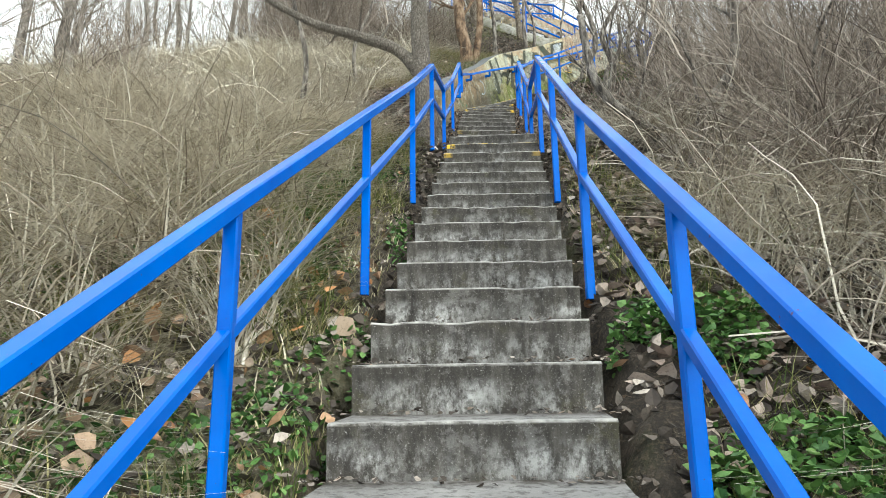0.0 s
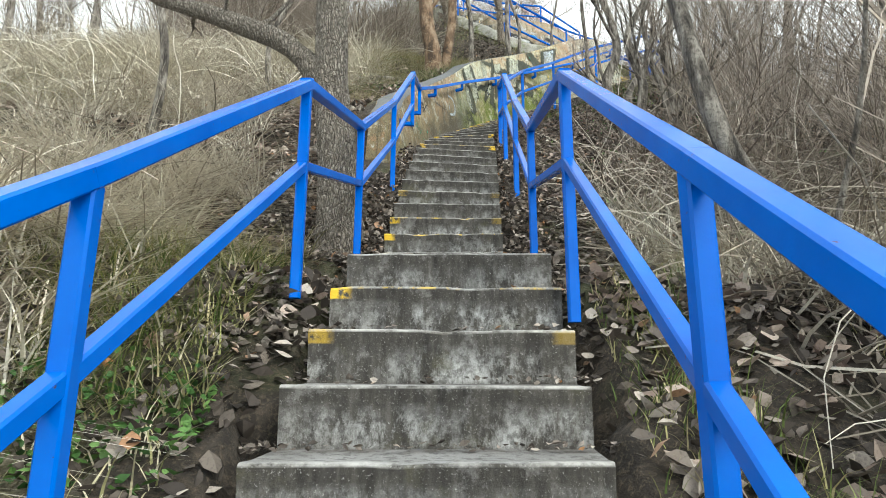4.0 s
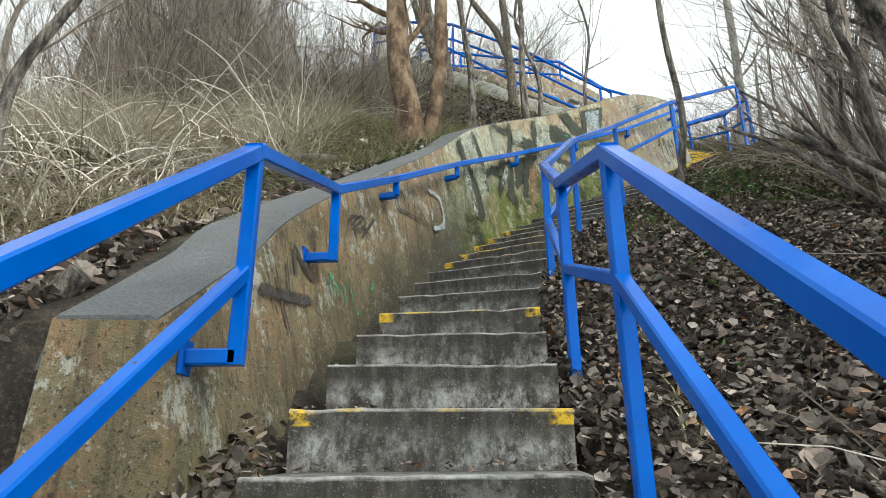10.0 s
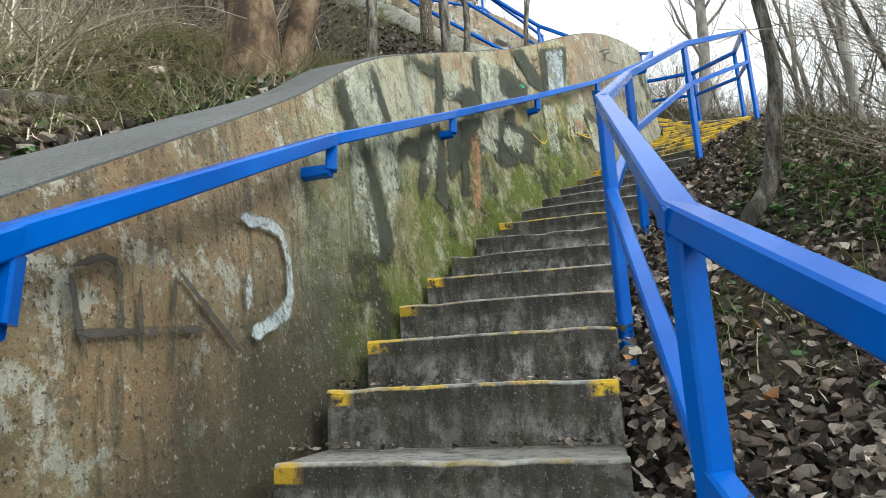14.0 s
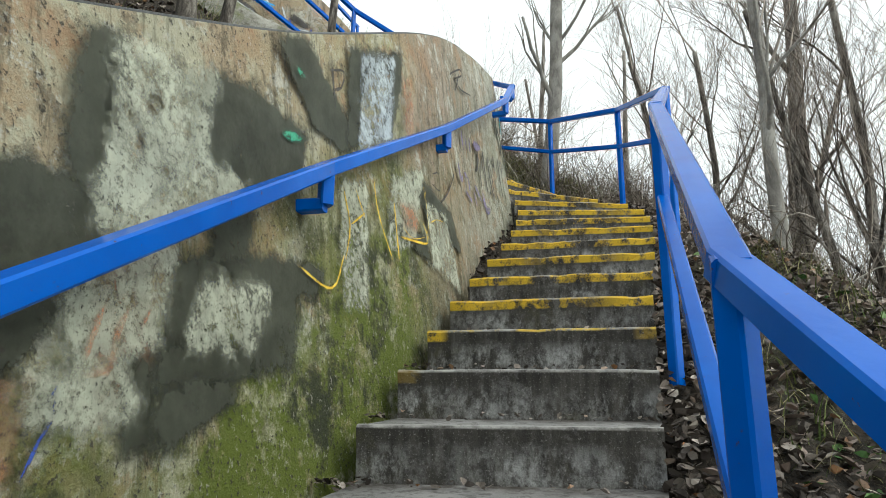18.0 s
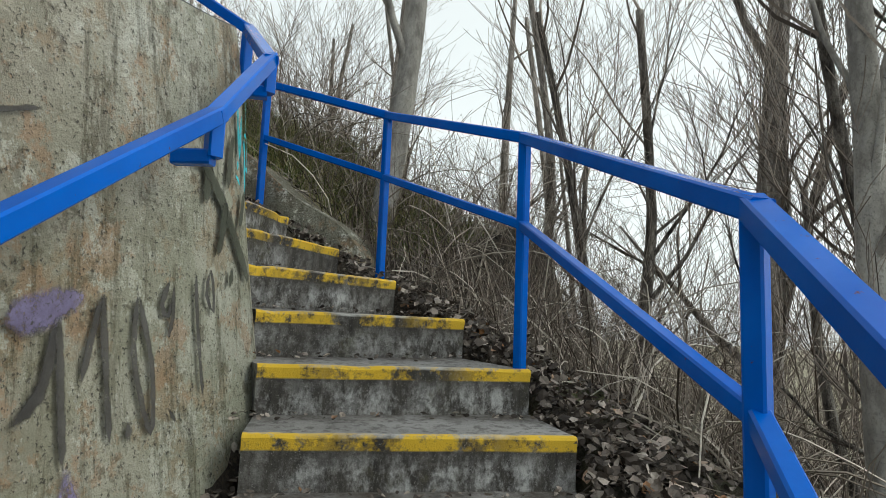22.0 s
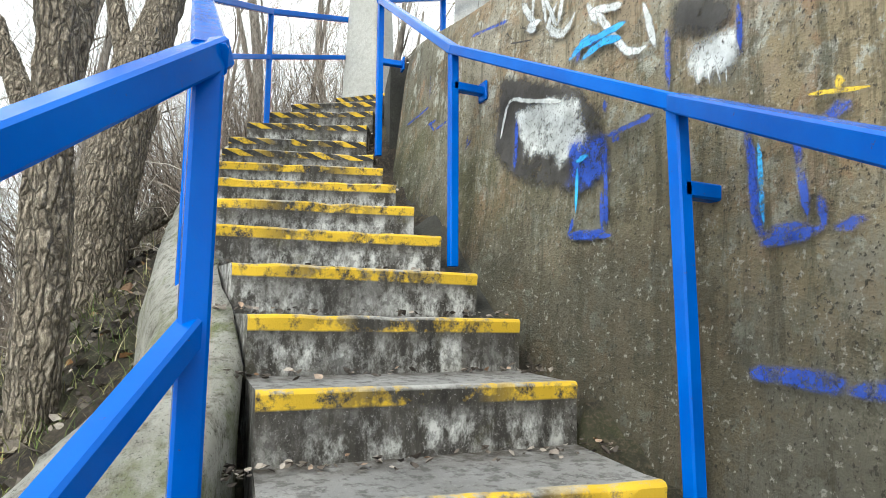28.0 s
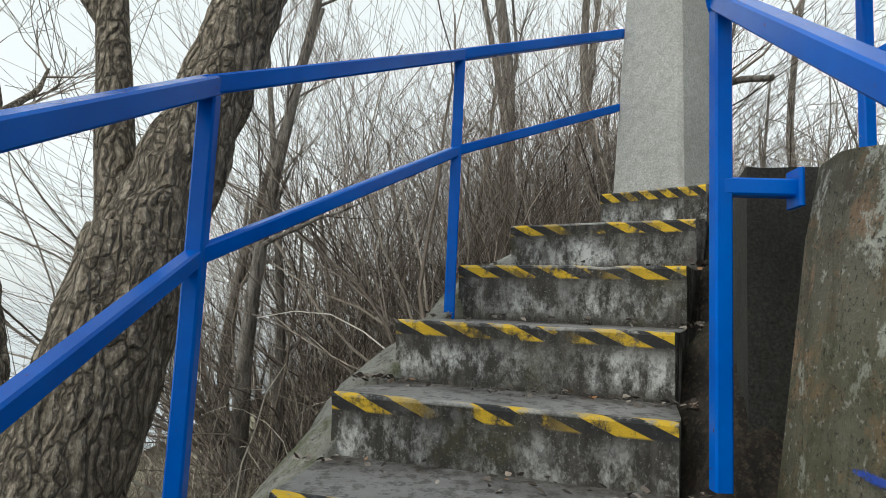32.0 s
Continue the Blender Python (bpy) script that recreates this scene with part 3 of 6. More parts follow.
rail_r = railing("railing", RAIL_R, "glossy blue painted square-tube handrail on the open side of the steps", 0.37, bare=(17, 18, 19, 20))
rail_l1 = railing("railing", RAIL_L1, "glossy blue painted square-tube handrail beside the bank", 0.362)
rail_l2 = railing("railing", RAIL_L2, "glossy blue painted square-tube handrail along the upper flight")

wall_rail = thing("wall_handrail", WALL_RAIL[0], "blue steel handrail fixed to the wall with brackets", "handrail")
for a, b in zip(WALL_RAIL, WALL_RAIL[1:]):
    d = (Vector(b) - Vector(a)).normalized() * 0.02
    under(part("top_rail", bar(Vector(a) - d, Vector(b) + d, 0.05, 0.046), BLUE), wall_rail)
for i, (x, y, z) in enumerate(WALL_RAIL[1:-1], 1):
    t = (Vector(WALL_RAIL[i + 1]) - Vector(WALL_RAIL[i - 1])).to_2d().normalized()
    nrm = Vector((-t.y, t.x, 0))
    c = Vector((x, y, z - 0.02))
    under(part("bracket", bar(c, c - Vector((0, 0, 0.1)), 0.042, 0.042, Vector((0, 1, 0))), BLUE), wall_rail)
    under(part("bracket", bar(c - Vector((0, 0, 0.1)), c - Vector((0, 0, 0.1)) + nrm * 0.11, 0.042, 0.042), BLUE), wall_rail)


def bracket_foot(parent, x, y, z, nx_, ny_, reach):
    """An arm from a post to the wall, with a small plate."""
    a = Vector((x, y, z))
    b = a + Vector((nx_, ny_, 0)).normalized() * reach
    under(part("wall_arm", bar(a, b, 0.042, 0.042), BLUE), parent)
    under(part("wall_plate", bar(b - Vector((0, 0, 0.045)), b + Vector((0, 0, 0.045)), 0.075, 0.014, Vector((nx_, ny_, 0))), BLUE), parent)


bracket_foot(rail_l1, 0.343, 9.74, 6.12, -1, 0.0, 0.13)
bracket_foot(rail_l1, 0.424, 10.828, 6.77, -1, 0.1, 0.13)
bracket_foot(rail_l2, 5.698, 18.347, 12.21, -1, 0.5, 0.14)
bracket_foot(rail_l2, 5.50, 19.04, 12.34, -0.7, -0.6, 0.16)
bracket_foot(rail_l2, 4.684, 19.592, 12.78, -0.1, -1, 0.14)
for x, y, z in ((5.594, 20.204, 13.1), (4.498, 20.719, 13.6), (3.088, 20.789, 14.4)):
    bracket_foot(rail_r, x, y, z, 0.3 if x > 5 else 0.0, 1, 0.16)
bracket_foot(rail_r, 1.52, 20.98, 15.2, 0.1, 0.95, 0.17)

# rail on top of the upper wall, up to the gate pillars
rail_top = railing("railing", [(1.52, 20.98, 15.2, 15.67), (0.85, 21.8, 15.35, 16.23), (1.9, 22.0, 15.2, 16.3), (3.1, 22.0, 15.0, 16.15), (4.5, 22.05, 14.9, 16.1), (5.8, 22.1, 14.2, 15.2)], "blue painted railing on the crest above the wall", shared=True)


def pillar(x, y, z, h, turn):
    p = thing("gate_pillar", (x, y, z), "weathered whitewashed concrete gate pillar at the head of the steps", "pillar", "gate pillars")
    bm = bmesh.new()
    prof = [(0.21, 0.0), (0.205, 0.1), (0.165, h - 0.02), (0.165, h)]
    rings = []
    for w, zz in prof:
        rings.append([bm.verts.new((sx * w, sy * w * 0.9, zz - 0.15)) for sx, sy in ((-1, -0.9), (-0.9, -1), (0.9, -1), (1, -0.9), (1, 0.9), (0.9, 1), (-0.9, 1), (-1, 0.9))])
    for r1, r2 in zip(rings, rings[1:]):
        for i in range(8):
            bm.faces.new((r1[i], r1[(i + 1) % 8], r2[(i + 1) % 8], r2[i]))
    bm.faces.new(rings[-1])
    part("shaft", bm, LIMEWASH, p)
    bm = bmesh.new()
    bmesh.ops.create_cube(bm, size=1)
    bmesh.ops.scale(bm, vec=(0.39, 0.36, 0.05), verts=bm.verts[:])
    bmesh.ops.translate(bm, vec=(0, 0, h - 0.12), verts=bm.verts[:])
    bmesh.ops.bevel(bm, geom=bm.edges[:], offset=0.012, segments=2, affect="EDGES")
    part("cap", bm, CONC, p, "mossy grey cap slab")
    p.rotation_euler = (0, 0, radians(turn))
    return p


pillar(-0.14, 21.46, 15.6, 1.16, 35)
pillar(0.95, 22.12, 15.42, 1.25, 20)


# ---------------------------------------------------------------- ground
PROFILE = [(-400, -9), (-40, -8.5), (-14, -6.5), (-1, -0.75), (2.3, 1.3), (6.0, 3.7), (7.2, 4.0), (9.7, 5.7), (13.8, 8.95), (19.3, 12.5), (20.9, 14.2), (22.3, 15.3), (30, 15.9), (400, 17)]
SAMPLES = []
for i in range(-20, 149):
    k = i / 2
    if k == 13.5:
        for f in (0.2, 0.4, 0.6, 0.8):
            (a, b), (c, d) = nose(13), nose(14)
            l, r = a.lerp(c, f), b.lerp(d, f)
            l.z = r.z = a.z + 0.08 * f
            SAMPLES.append((l, r, 13.5))
        continue
    SAMPLES.append((*nose(k), k))
_SL = np.array([[*(s[0].lerp(s[1], 0.5)), s[2]] for s in SAMPLES])
_SR = np.array([(s[1] - s[0]).normalized().to_tuple() for s in SAMPLES])
_SW = np.array([(s[1] - s[0]).length / 2 for s in SAMPLES])


def wall_tops(table):
    rows = [(i, *r) for i, r in enumerate(table)]
    return np.array([spline(rows, i * 0.1)[:4] for i in range((len(table) - 1) * 10 + 1)])


_WT = {1: wall_tops(WALL_L), 2: wall_tops(WALL_R)}


def smooth(a, b, x):
    t = max(0.0, min(1.0, (x - a) / (b - a)))
    return t * t * (3 - 2 * t)


def hill(x, y):
    z = spline(PROFILE, y)[0]
    z -= 0.16 * max(0, min(x, 7) - 1.5) * smooth(10, 16, y)
    if x > 6.5:
        z -= 0.5 * min(x - 6.5, 14)
    if x > 5.2:
        z -= 0.85 * min(x - 5.2, 3.5) * smooth(18.5, 20.5, y)
    z += 0.10 * max(0, min(-0.6 - x, 8)) * smooth(15, 9, y)
    if x < -6:
        z -= 0.15 * min(-6 - x, 12) * smooth(12, 4, y)
    if x < 1.2:
        z -= 0.13 * min(1.2 - x, 14) * smooth(18.0, 20.0, y)
    return z + 0.25 * noise.noise((x * 0.35, y * 0.35, 0)) + 0.07 * noise.noise((x * 1.3, y * 1.3, 3))


def ground_z(x, y):
    z = hill(x, y)
    d2 = (_SL[:, 0] - x) ** 2 + (_SL[:, 1] - y) ** 2
    i = int(np.argmin(d2))
    if d2[i] > 12:
        return z
    sx, sy, sz, k = _SL[i]
    off = (x - sx) * _SR[i][0] + (y - sy) * _SR[i][1]
    half = _SW[i]
    dist = math.sqrt(d2[i])
    over = max(0.0, dist - half)
    if dist < half + 0.05 and abs(off) < half + 0.05:
        return sz - 0.36
    left = off < 0
    if left and 22.3 < k < 57 or (not left and k > 53.6):
        w = _WT[1 if left else 2]
        e2 = (w[:, 0] - x) ** 2 + (w[:, 1] - y) ** 2
        j = int(np.argmin(e2))
        away = math.sqrt(e2[j])
        # outside the wall's line or behind it?
        if j <= 1 and left:
            level = sz - 0.13 + 0.1 * over
            return level + (z - level) * smooth(0.3, 2.6, over)
        behind = math.hypot(x - sx, y - sy) > math.hypot(w[j, 0] - sx, w[j, 1] - sy) - 0.02
        if not behind or away < 0.2:
            return sz - 0.16
        near = w[j, 3] - 0.04
        if not left and y > 19.0:
            near += 0.5 * min(max(away - 0.45, 0), 1.4)
            return near + (z - near) * smooth(1.5, 3.6, away)
        return near + (z - near) * smooth(0.45, 2.2, away)
    if left and 57 <= k < 63 and over < 0.14:
        return sz - 0.17
    if left and k >= 57:
        level = sz - 0.5 - 0.75 * over
        return level + (min(z, level) - level) * smooth(0.8, 2.4, over)
    if k < 13.9:
        level = sz - 0.13 + (0.1 * over if left else -0.05 * over)
    else:
        level = sz - 0.13 + (0.15 * over if left else -0.12 * over)
    return level + (z - level) * smooth(0.3, 2.6, over)


def axis(fine_a, fine_b, step, far):
    v = list(np.arange(fine_a, fine_b + 1e-6, step))
    s, a = step, fine_b
    while a < far:
        s *= 1.25
        a += s
        v.append(a)
    s, a = step, fine_a
    while a > -far:
        s *= 1.25
        a -= s
        v.insert(0, a)
    return v


gx, gy = axis(-3, 9.5, 0.11, 500), axis(-2, 24, 0.11, 500)
gv = [(x, y, ground_z(x, y) + 0.015 * noise.noise((x * 5, y * 5, 1))) for y in gy for x in gx]
nx = len(gx)
gf = [(j * nx + i, j * nx + i + 1, (j + 1) * nx + i + 1, (j + 1) * nx + i) for j in range(len(gy) - 1) for i in range(nx - 1)]
ground = raw("ground", gv, gf, SOIL, smooth=True)
tagged(ground, "steep bank of dark soil and leaf mould", "ground", kind="structure")

WATER = mat("sea_water", (0.33, 0.38, 0.42), 0.12)
sea = raw("water", [(-3000, -3000, -6.9), (3000, -3000, -6.9), (3000, -22, -6.9), (-3000, -22, -6.9)], [(0, 1, 2, 3)], WATER)
tagged(sea, "pale calm sea reflecting the overcast sky", "sea", kind="structure")

# sloping shoulder of rough concrete under the outer rail of the upper flight
kv, kf = [], []
K_PROF = [(0.0, -0.6), (0.0, -0.3), (0.0, -0.03), (0.05, 0.0), (0.25, -0.005), (0.5, -0.02), (0.75, -0.05), (0.9, -0.09), (1.0, -0.2), (1.04, -0.5), (1.1, -1.0)]
for i in range(178):
    k = 56.2 + i * 0.1
    a, b = nose(k)
    s = smooth(60.8, 64.5, k)
    out = (a - b).to_2d().normalized()
    inner, wide, top = 0.1 + 0.11 * max(0, 61 - k) - 0.12 * s, 0.5 - 0.22 * s, -0.14 * s
    for off, drop in K_PROF:
        d = (0.1 - 0.12 * s if off == 0 and drop < -0.1 else inner) + off * wide
        p = Vector((a.x + out.x * d, a.y + out.y * d, a.z + top + drop * (1 + s)))
        lump = noise.noise(p * 2.1) * 0.03 + noise.noise(p * 7) * 0.014 + noise.noise(p * 23) * 0.005
        kv.append((p.x + out.x * lump, p.y + out.y * lump, p.z + lump * 0.8))
w = len(K_PROF)
for i in range(177):
    for j in range(w - 1):
        kf.append((i * w + j, i * w + j + 1, (i + 1) * w + j + 1, (i + 1) * w + j))
kerb = raw("wall_kerb", kv, kf, CONC_MOSS, smooth=True)
tagged(kerb, "rough pale concrete shoulder with moss beside the upper flight", "kerb", kind="structure")


# rough concrete channel between the upper steps and the wall; its shadow is in the colour
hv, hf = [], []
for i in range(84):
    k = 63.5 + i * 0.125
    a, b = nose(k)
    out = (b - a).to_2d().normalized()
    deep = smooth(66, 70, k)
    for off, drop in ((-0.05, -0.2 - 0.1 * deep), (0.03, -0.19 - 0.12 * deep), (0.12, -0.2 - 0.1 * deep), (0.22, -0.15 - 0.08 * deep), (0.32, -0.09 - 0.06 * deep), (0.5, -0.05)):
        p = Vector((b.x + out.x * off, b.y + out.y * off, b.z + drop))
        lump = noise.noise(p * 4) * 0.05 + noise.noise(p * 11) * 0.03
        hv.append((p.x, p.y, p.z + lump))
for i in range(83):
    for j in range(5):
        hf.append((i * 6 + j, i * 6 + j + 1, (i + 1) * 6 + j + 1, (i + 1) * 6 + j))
tagged(raw("pavement_channel", hv, hf, CONC_SHADED, smooth=True), "rough concrete channel between the steps and the wall, coloured dark for its shade", "channel", kind="structure")


# ---------------------------------------------------------------- plants
def leafy(name, stops, rough=0.8, back=0.0):
    n = Net(name, rough)
    r = n.node("ShaderNodeNewGeometry").outputs["Random Per Island"]
    c = n.ramp(r, stops)
    c = n.mix(n.math("MULTIPLY", n.gate(n.noise(90, 4, 0.7), 0.5, 0.7), 0.5), c, tuple(v * 0.6 for v in stops[0][1]))
    return n.done(c)


LITTER = leafy("dead_leaves", [(0.0, (0.028, 0.021, 0.017)), (0.3, (0.068, 0.054, 0.045)), (0.55, (0.15, 0.125, 0.105)), (0.75, (0.26, 0.22, 0.19)), (0.93, (0.45, 0.4, 0.35)), (1.0, (0.34, 0.16, 0.06))])
BIGLEAF = leafy("large_dead_leaves", [(0.0, (0.2, 0.13, 0.08)), (0.35, (0.42, 0.33, 0.25)), (0.6, (0.5, 0.24, 0.08)), (1.0, (0.55, 0.45, 0.36))])
STRAW = leafy("dry_straw", [(0.0, (0.17, 0.145, 0.11)), (0.25, (0.48, 0.43, 0.345)), (0.6, (0.71, 0.66, 0.56)), (1.0, (0.83, 0.79, 0.71))])
GRASS = leafy("bank_grass", [(0.0, (0.06, 0.1, 0.02)), (0.4, (0.15, 0.2, 0.05)), (0.65, (0.34, 0.33, 0.13)), (1.0, (0.58, 0.5, 0.3))])
STRAWGRASS = leafy("yellowed_grass", [(0.0, (0.16, 0.17, 0.06)), (0.3, (0.4, 0.37, 0.2)), (0.6, (0.6, 0.54, 0.38)), (1.0, (0.76, 0.7, 0.56))])
WEED = leafy("green_weeds", [(0.0, (0.03, 0.085, 0.02)), (0.5, (0.07, 0.17, 0.035)), (1.0, (0.15, 0.27, 0.07))], 0.6)
CANE = leafy("dry_canes", [(0.0, (0.085, 0.072, 0.055)), (0.3, (0.23, 0.195, 0.155)), (0.65, (0.43, 0.385, 0.32)), (1.0, (0.63, 0.59, 0.51))])
PALELEAF = leafy("pale_dead_leaves", [(0.0, (0.1, 0.07, 0.055)), (0.35, (0.24, 0.18, 0.15)), (0.7, (0.42, 0.34, 0.29)), (1.0, (0.6, 0.51, 0.44))])
TWIG = leafy("twig_bark", [(0.0, (0.06, 0.045, 0.035)), (0.35, (0.15, 0.118, 0.095)), (0.7, (0.28, 0.235, 0.195)), (1.0, (0.45, 0.39, 0.33))])


def bark(name, dark, mid, light, stretch=(1, 1, 0.22), scale=16, strength=1.0):
    n = Net(name, 0.9)
    ridge = n.noise(scale, 9, 0.72, stretch=stretch)
    patch = n.noise(2.3, 5)
    c = n.ramp(ridge, [(0.4, dark), (0.5, mid), (0.6, light)])
    c = n.mix(n.gate(patch, 0.55, 0.72), c, tuple(v * 0.75 for v in mid))
    flake = n.noise(85, 5, 0.75)
    c = n.mix(n.math("MULTIPLY", n.gate(flake, 0.52, 0.6), 0.55), c, tuple(v * 0.8 for v in dark))
    n.bump(n.math("ADD", ridge, n.math("MULTIPLY", flake, 0.25)), strength, 0.05)
    return n.done(c)


BARK_GREY = bark("grey_ridged_bark", (0.03, 0.025, 0.021), (0.15, 0.13, 0.11), (0.36, 0.33, 0.29))
BARK_WOOD = bark("winter_wood_bark", (0.08, 0.07, 0.06), (0.22, 0.195, 0.17), (0.36, 0.33, 0.3))
BARK_RED = bark("reddish_smooth_bark", (0.045, 0.028, 0.017), (0.16, 0.1, 0.058), (0.28, 0.205, 0.14), (1, 1, 0.5), 7, 0.5)
BARK_PALE = bark("smooth_beech_bark", (0.16, 0.15, 0.135), (0.28, 0.265, 0.24), (0.38, 0.365, 0.33), (1, 1, 0.4), 8, 0.25)


def plated_bark(name, dark, mid, light, scale=24, tall=0.24):
    """Long plates of bark parted by dark fissures."""
    n = Net(name, 0.92)
    mp = n.node("ShaderNodeMapping")
    n.put(mp.inputs["Vector"], n.coord())
    mp.inputs["Scale"].default_value = (1, 1, tall)
    bend = n.node("ShaderNodeVectorMath", operation="ADD")
    wob = n.node("ShaderNodeTexNoise")
    n.put(wob.inputs["Vector"], n.coord())
    wob.inputs["Scale"].default_value = 9.0
    wob.inputs["Detail"].default_value = 5.0
    small = n.node("ShaderNodeVectorMath", operation="MULTIPLY")
    n.put(small.inputs[0], wob.outputs["Color"])
    small.inputs[1].default_value = (0.07, 0.07, 0.07)
    n.put(bend.inputs[0], mp.outputs[0])
    n.put(bend.inputs[1], small.outputs[0])
    cells = n.node("ShaderNodeTexVoronoi", feature="DISTANCE_TO_EDGE")
    n.put(cells.inputs["Vector"], bend.outputs[0])
    cells.inputs["Scale"].default_value = scale
    edge = cells.outputs["Distance"]
    grain = n.noise(70, 7, 0.75, stretch=(1, 1, 0.35))
    patch_tone = n.noise(3.0, 5)
    c = n.ramp(grain, [(0.36, dark), (0.52, mid), (0.66, light)])
    c = n.mix(n.math("MULTIPLY", n.gate(edge, 0.13, 0.02), 0.8), c, dark)
    c = n.mix(n.math("MULTIPLY", n.gate(patch_tone, 0.5, 0.7), 0.45), c, tuple(v * 0.7 for v in mid))
    n.bump(n.math("ADD", n.gate(edge, 0.0, 0.3), n.math("MULTIPLY", grain, 0.35)), 1.0, 0.03)
    return n.done(c)


def tube(V, F, pts, radii, sides, knob=0.0, rng=None):
    base = len(V)
    prev = None
    for i, p in enumerate(pts):
        d = (pts[min(i + 1, len(pts) - 1)] - pts[max(i - 1, 0)]).normalized()
        ref = Vector((0, 0, 1)) if abs(d.z) < 0.9 else Vector((1, 0, 0))
        if prev is not None:
            ref = prev
        u = d.cross(ref)
        u = u.normalized() if u.length > 1e-4 else Vector((1, 0, 0))
        w = u.cross(d)
        prev = w if prev is None else (w if True else prev)
        prev = u.cross(d) * 1.0
        prev = ref if prev.length < 1e-4 else prev
        u2, w2 = u, u.cross(d)
        for s in range(sides):
            a = 2 * math.pi * s / sides
            k = 1 + (knob * noise.noise((p.x * 6 + s * 2.1, p.y * 6, p.z * 3.5)) if knob else 0)
            V.append(p + (u2 * math.cos(a) + w2 * math.sin(a)) * radii[i] * k)
    for i in range(len(pts) - 1):
        for s in range(sides):
            a, b = base + i * sides + s, base + i * sides + (s + 1) % sides
            F.append((a, b, b + sides, a + sides))
    F.append(tuple(base + (len(pts) - 1) * sides + s for s in range(sides)))


CLEAR_FROM = [None]


def in_the_way(p):
    """Would a branch at p hang over the steps?"""
    if CLEAR_FROM[0] is None:
        return False
    q = p + CLEAR_FROM[0]
    d2 = (_SL[:, 0] - q.x) ** 2 + (_SL[:, 1] - q.y) ** 2
    i = int(np.argmin(d2))
    return d2[i] < 1.7 and -0.5 < q.z - _SL[i, 2] < 3.6


def limb(thick, thin, p, d, r, length, depth, rng, droop=0.0, spread=0.7, kids=4, wob=0.22):
    """A branch with its own branches; stout ones go to thick, twigs to thin."""
    n = max(3, int(length / 0.22)) if depth > 0 else 3
    n = min(n, 9)
    pts, rad = [p.copy()], [r]
    d = d.normalized()
    for i in range(1, n + 1):
        d = (d + Vector((rng.uniform(-wob, wob), rng.uniform(-wob, wob), rng.uniform(-wob, wob) * 0.6 + 0.05 - droop))).normalized()
        if in_the_way(pts[-1] + d * (length / n)) or in_the_way(pts[-1] + d * (length / n) * 0.5):
            break
        pts.append(pts[-1] + d * (length / n))
        rad.append(max(r * (1 - 0.75 * i / n), 0.0018))
    if len(pts) < 3:
        return
    n = len(pts) - 1
    V, F = thick if r > 0.012 else thin
    tube(V, F, pts, rad, 7 if r > 0.05 else 5 if r > 0.012 else 3, 0.15 if r > 0.04 else 0)
    if depth <= 0:
        return
    for c in range(kids):
        f = rng.uniform(0.25, 1.0)
        i = min(n - 1, int(f * n))
        q = pts[i].lerp(pts[i + 1], f * n - i if f * n - i <= 1 else 1)
        dd = (pts[i + 1] - pts[i]).normalized()
        side = Vector((rng.uniform(-1, 1), rng.uniform(-1, 1), rng.uniform(-0.4, 0.9)))
        limb(thick, thin, q, dd + side * spread, rad[i] * rng.uniform(0.45, 0.7), length * rng.uniform(0.45, 0.75), depth - 1, rng, droop, spread, kids, wob)


def furrowed(V, F, pts, radii, ridge, seed):
    """A stout trunk with bark ridges in its surface."""
    sides = 44
    fine, rad = [], []
    for i in range(len(pts) - 1):
        m = max(2, int((pts[i + 1] - pts[i]).length / 0.035))
        for k in range(m):
            fine.append(pts[i].lerp(pts[i + 1], k / m))
            rad.append(radii[i] + (radii[i + 1] - radii[i]) * k / m)
    fine.append(pts[-1])
    rad.append(radii[-1])
    base = len(V)
    tube(V, F, fine, rad, sides)
    for i in range(len(fine)):
        for s in range(sides):
            p = V[base + i * sides + s]
            d = p - fine[i]
            q = Vector((p.x * 15, p.y * 15, p.z * 4.2)) + Vector((seed, 0, 0))
            h = 1 - 2.4 * abs(noise.noise(q)) + 0.5 * noise.noise(q * 2.7)
            big = noise.noise((p.x * 3 + seed, p.y * 3, p.z * 1.4))
            V[base + i * sides + s] = fine[i] + d * (1 + 0.16 * big) + d.normalized() * ridge * h


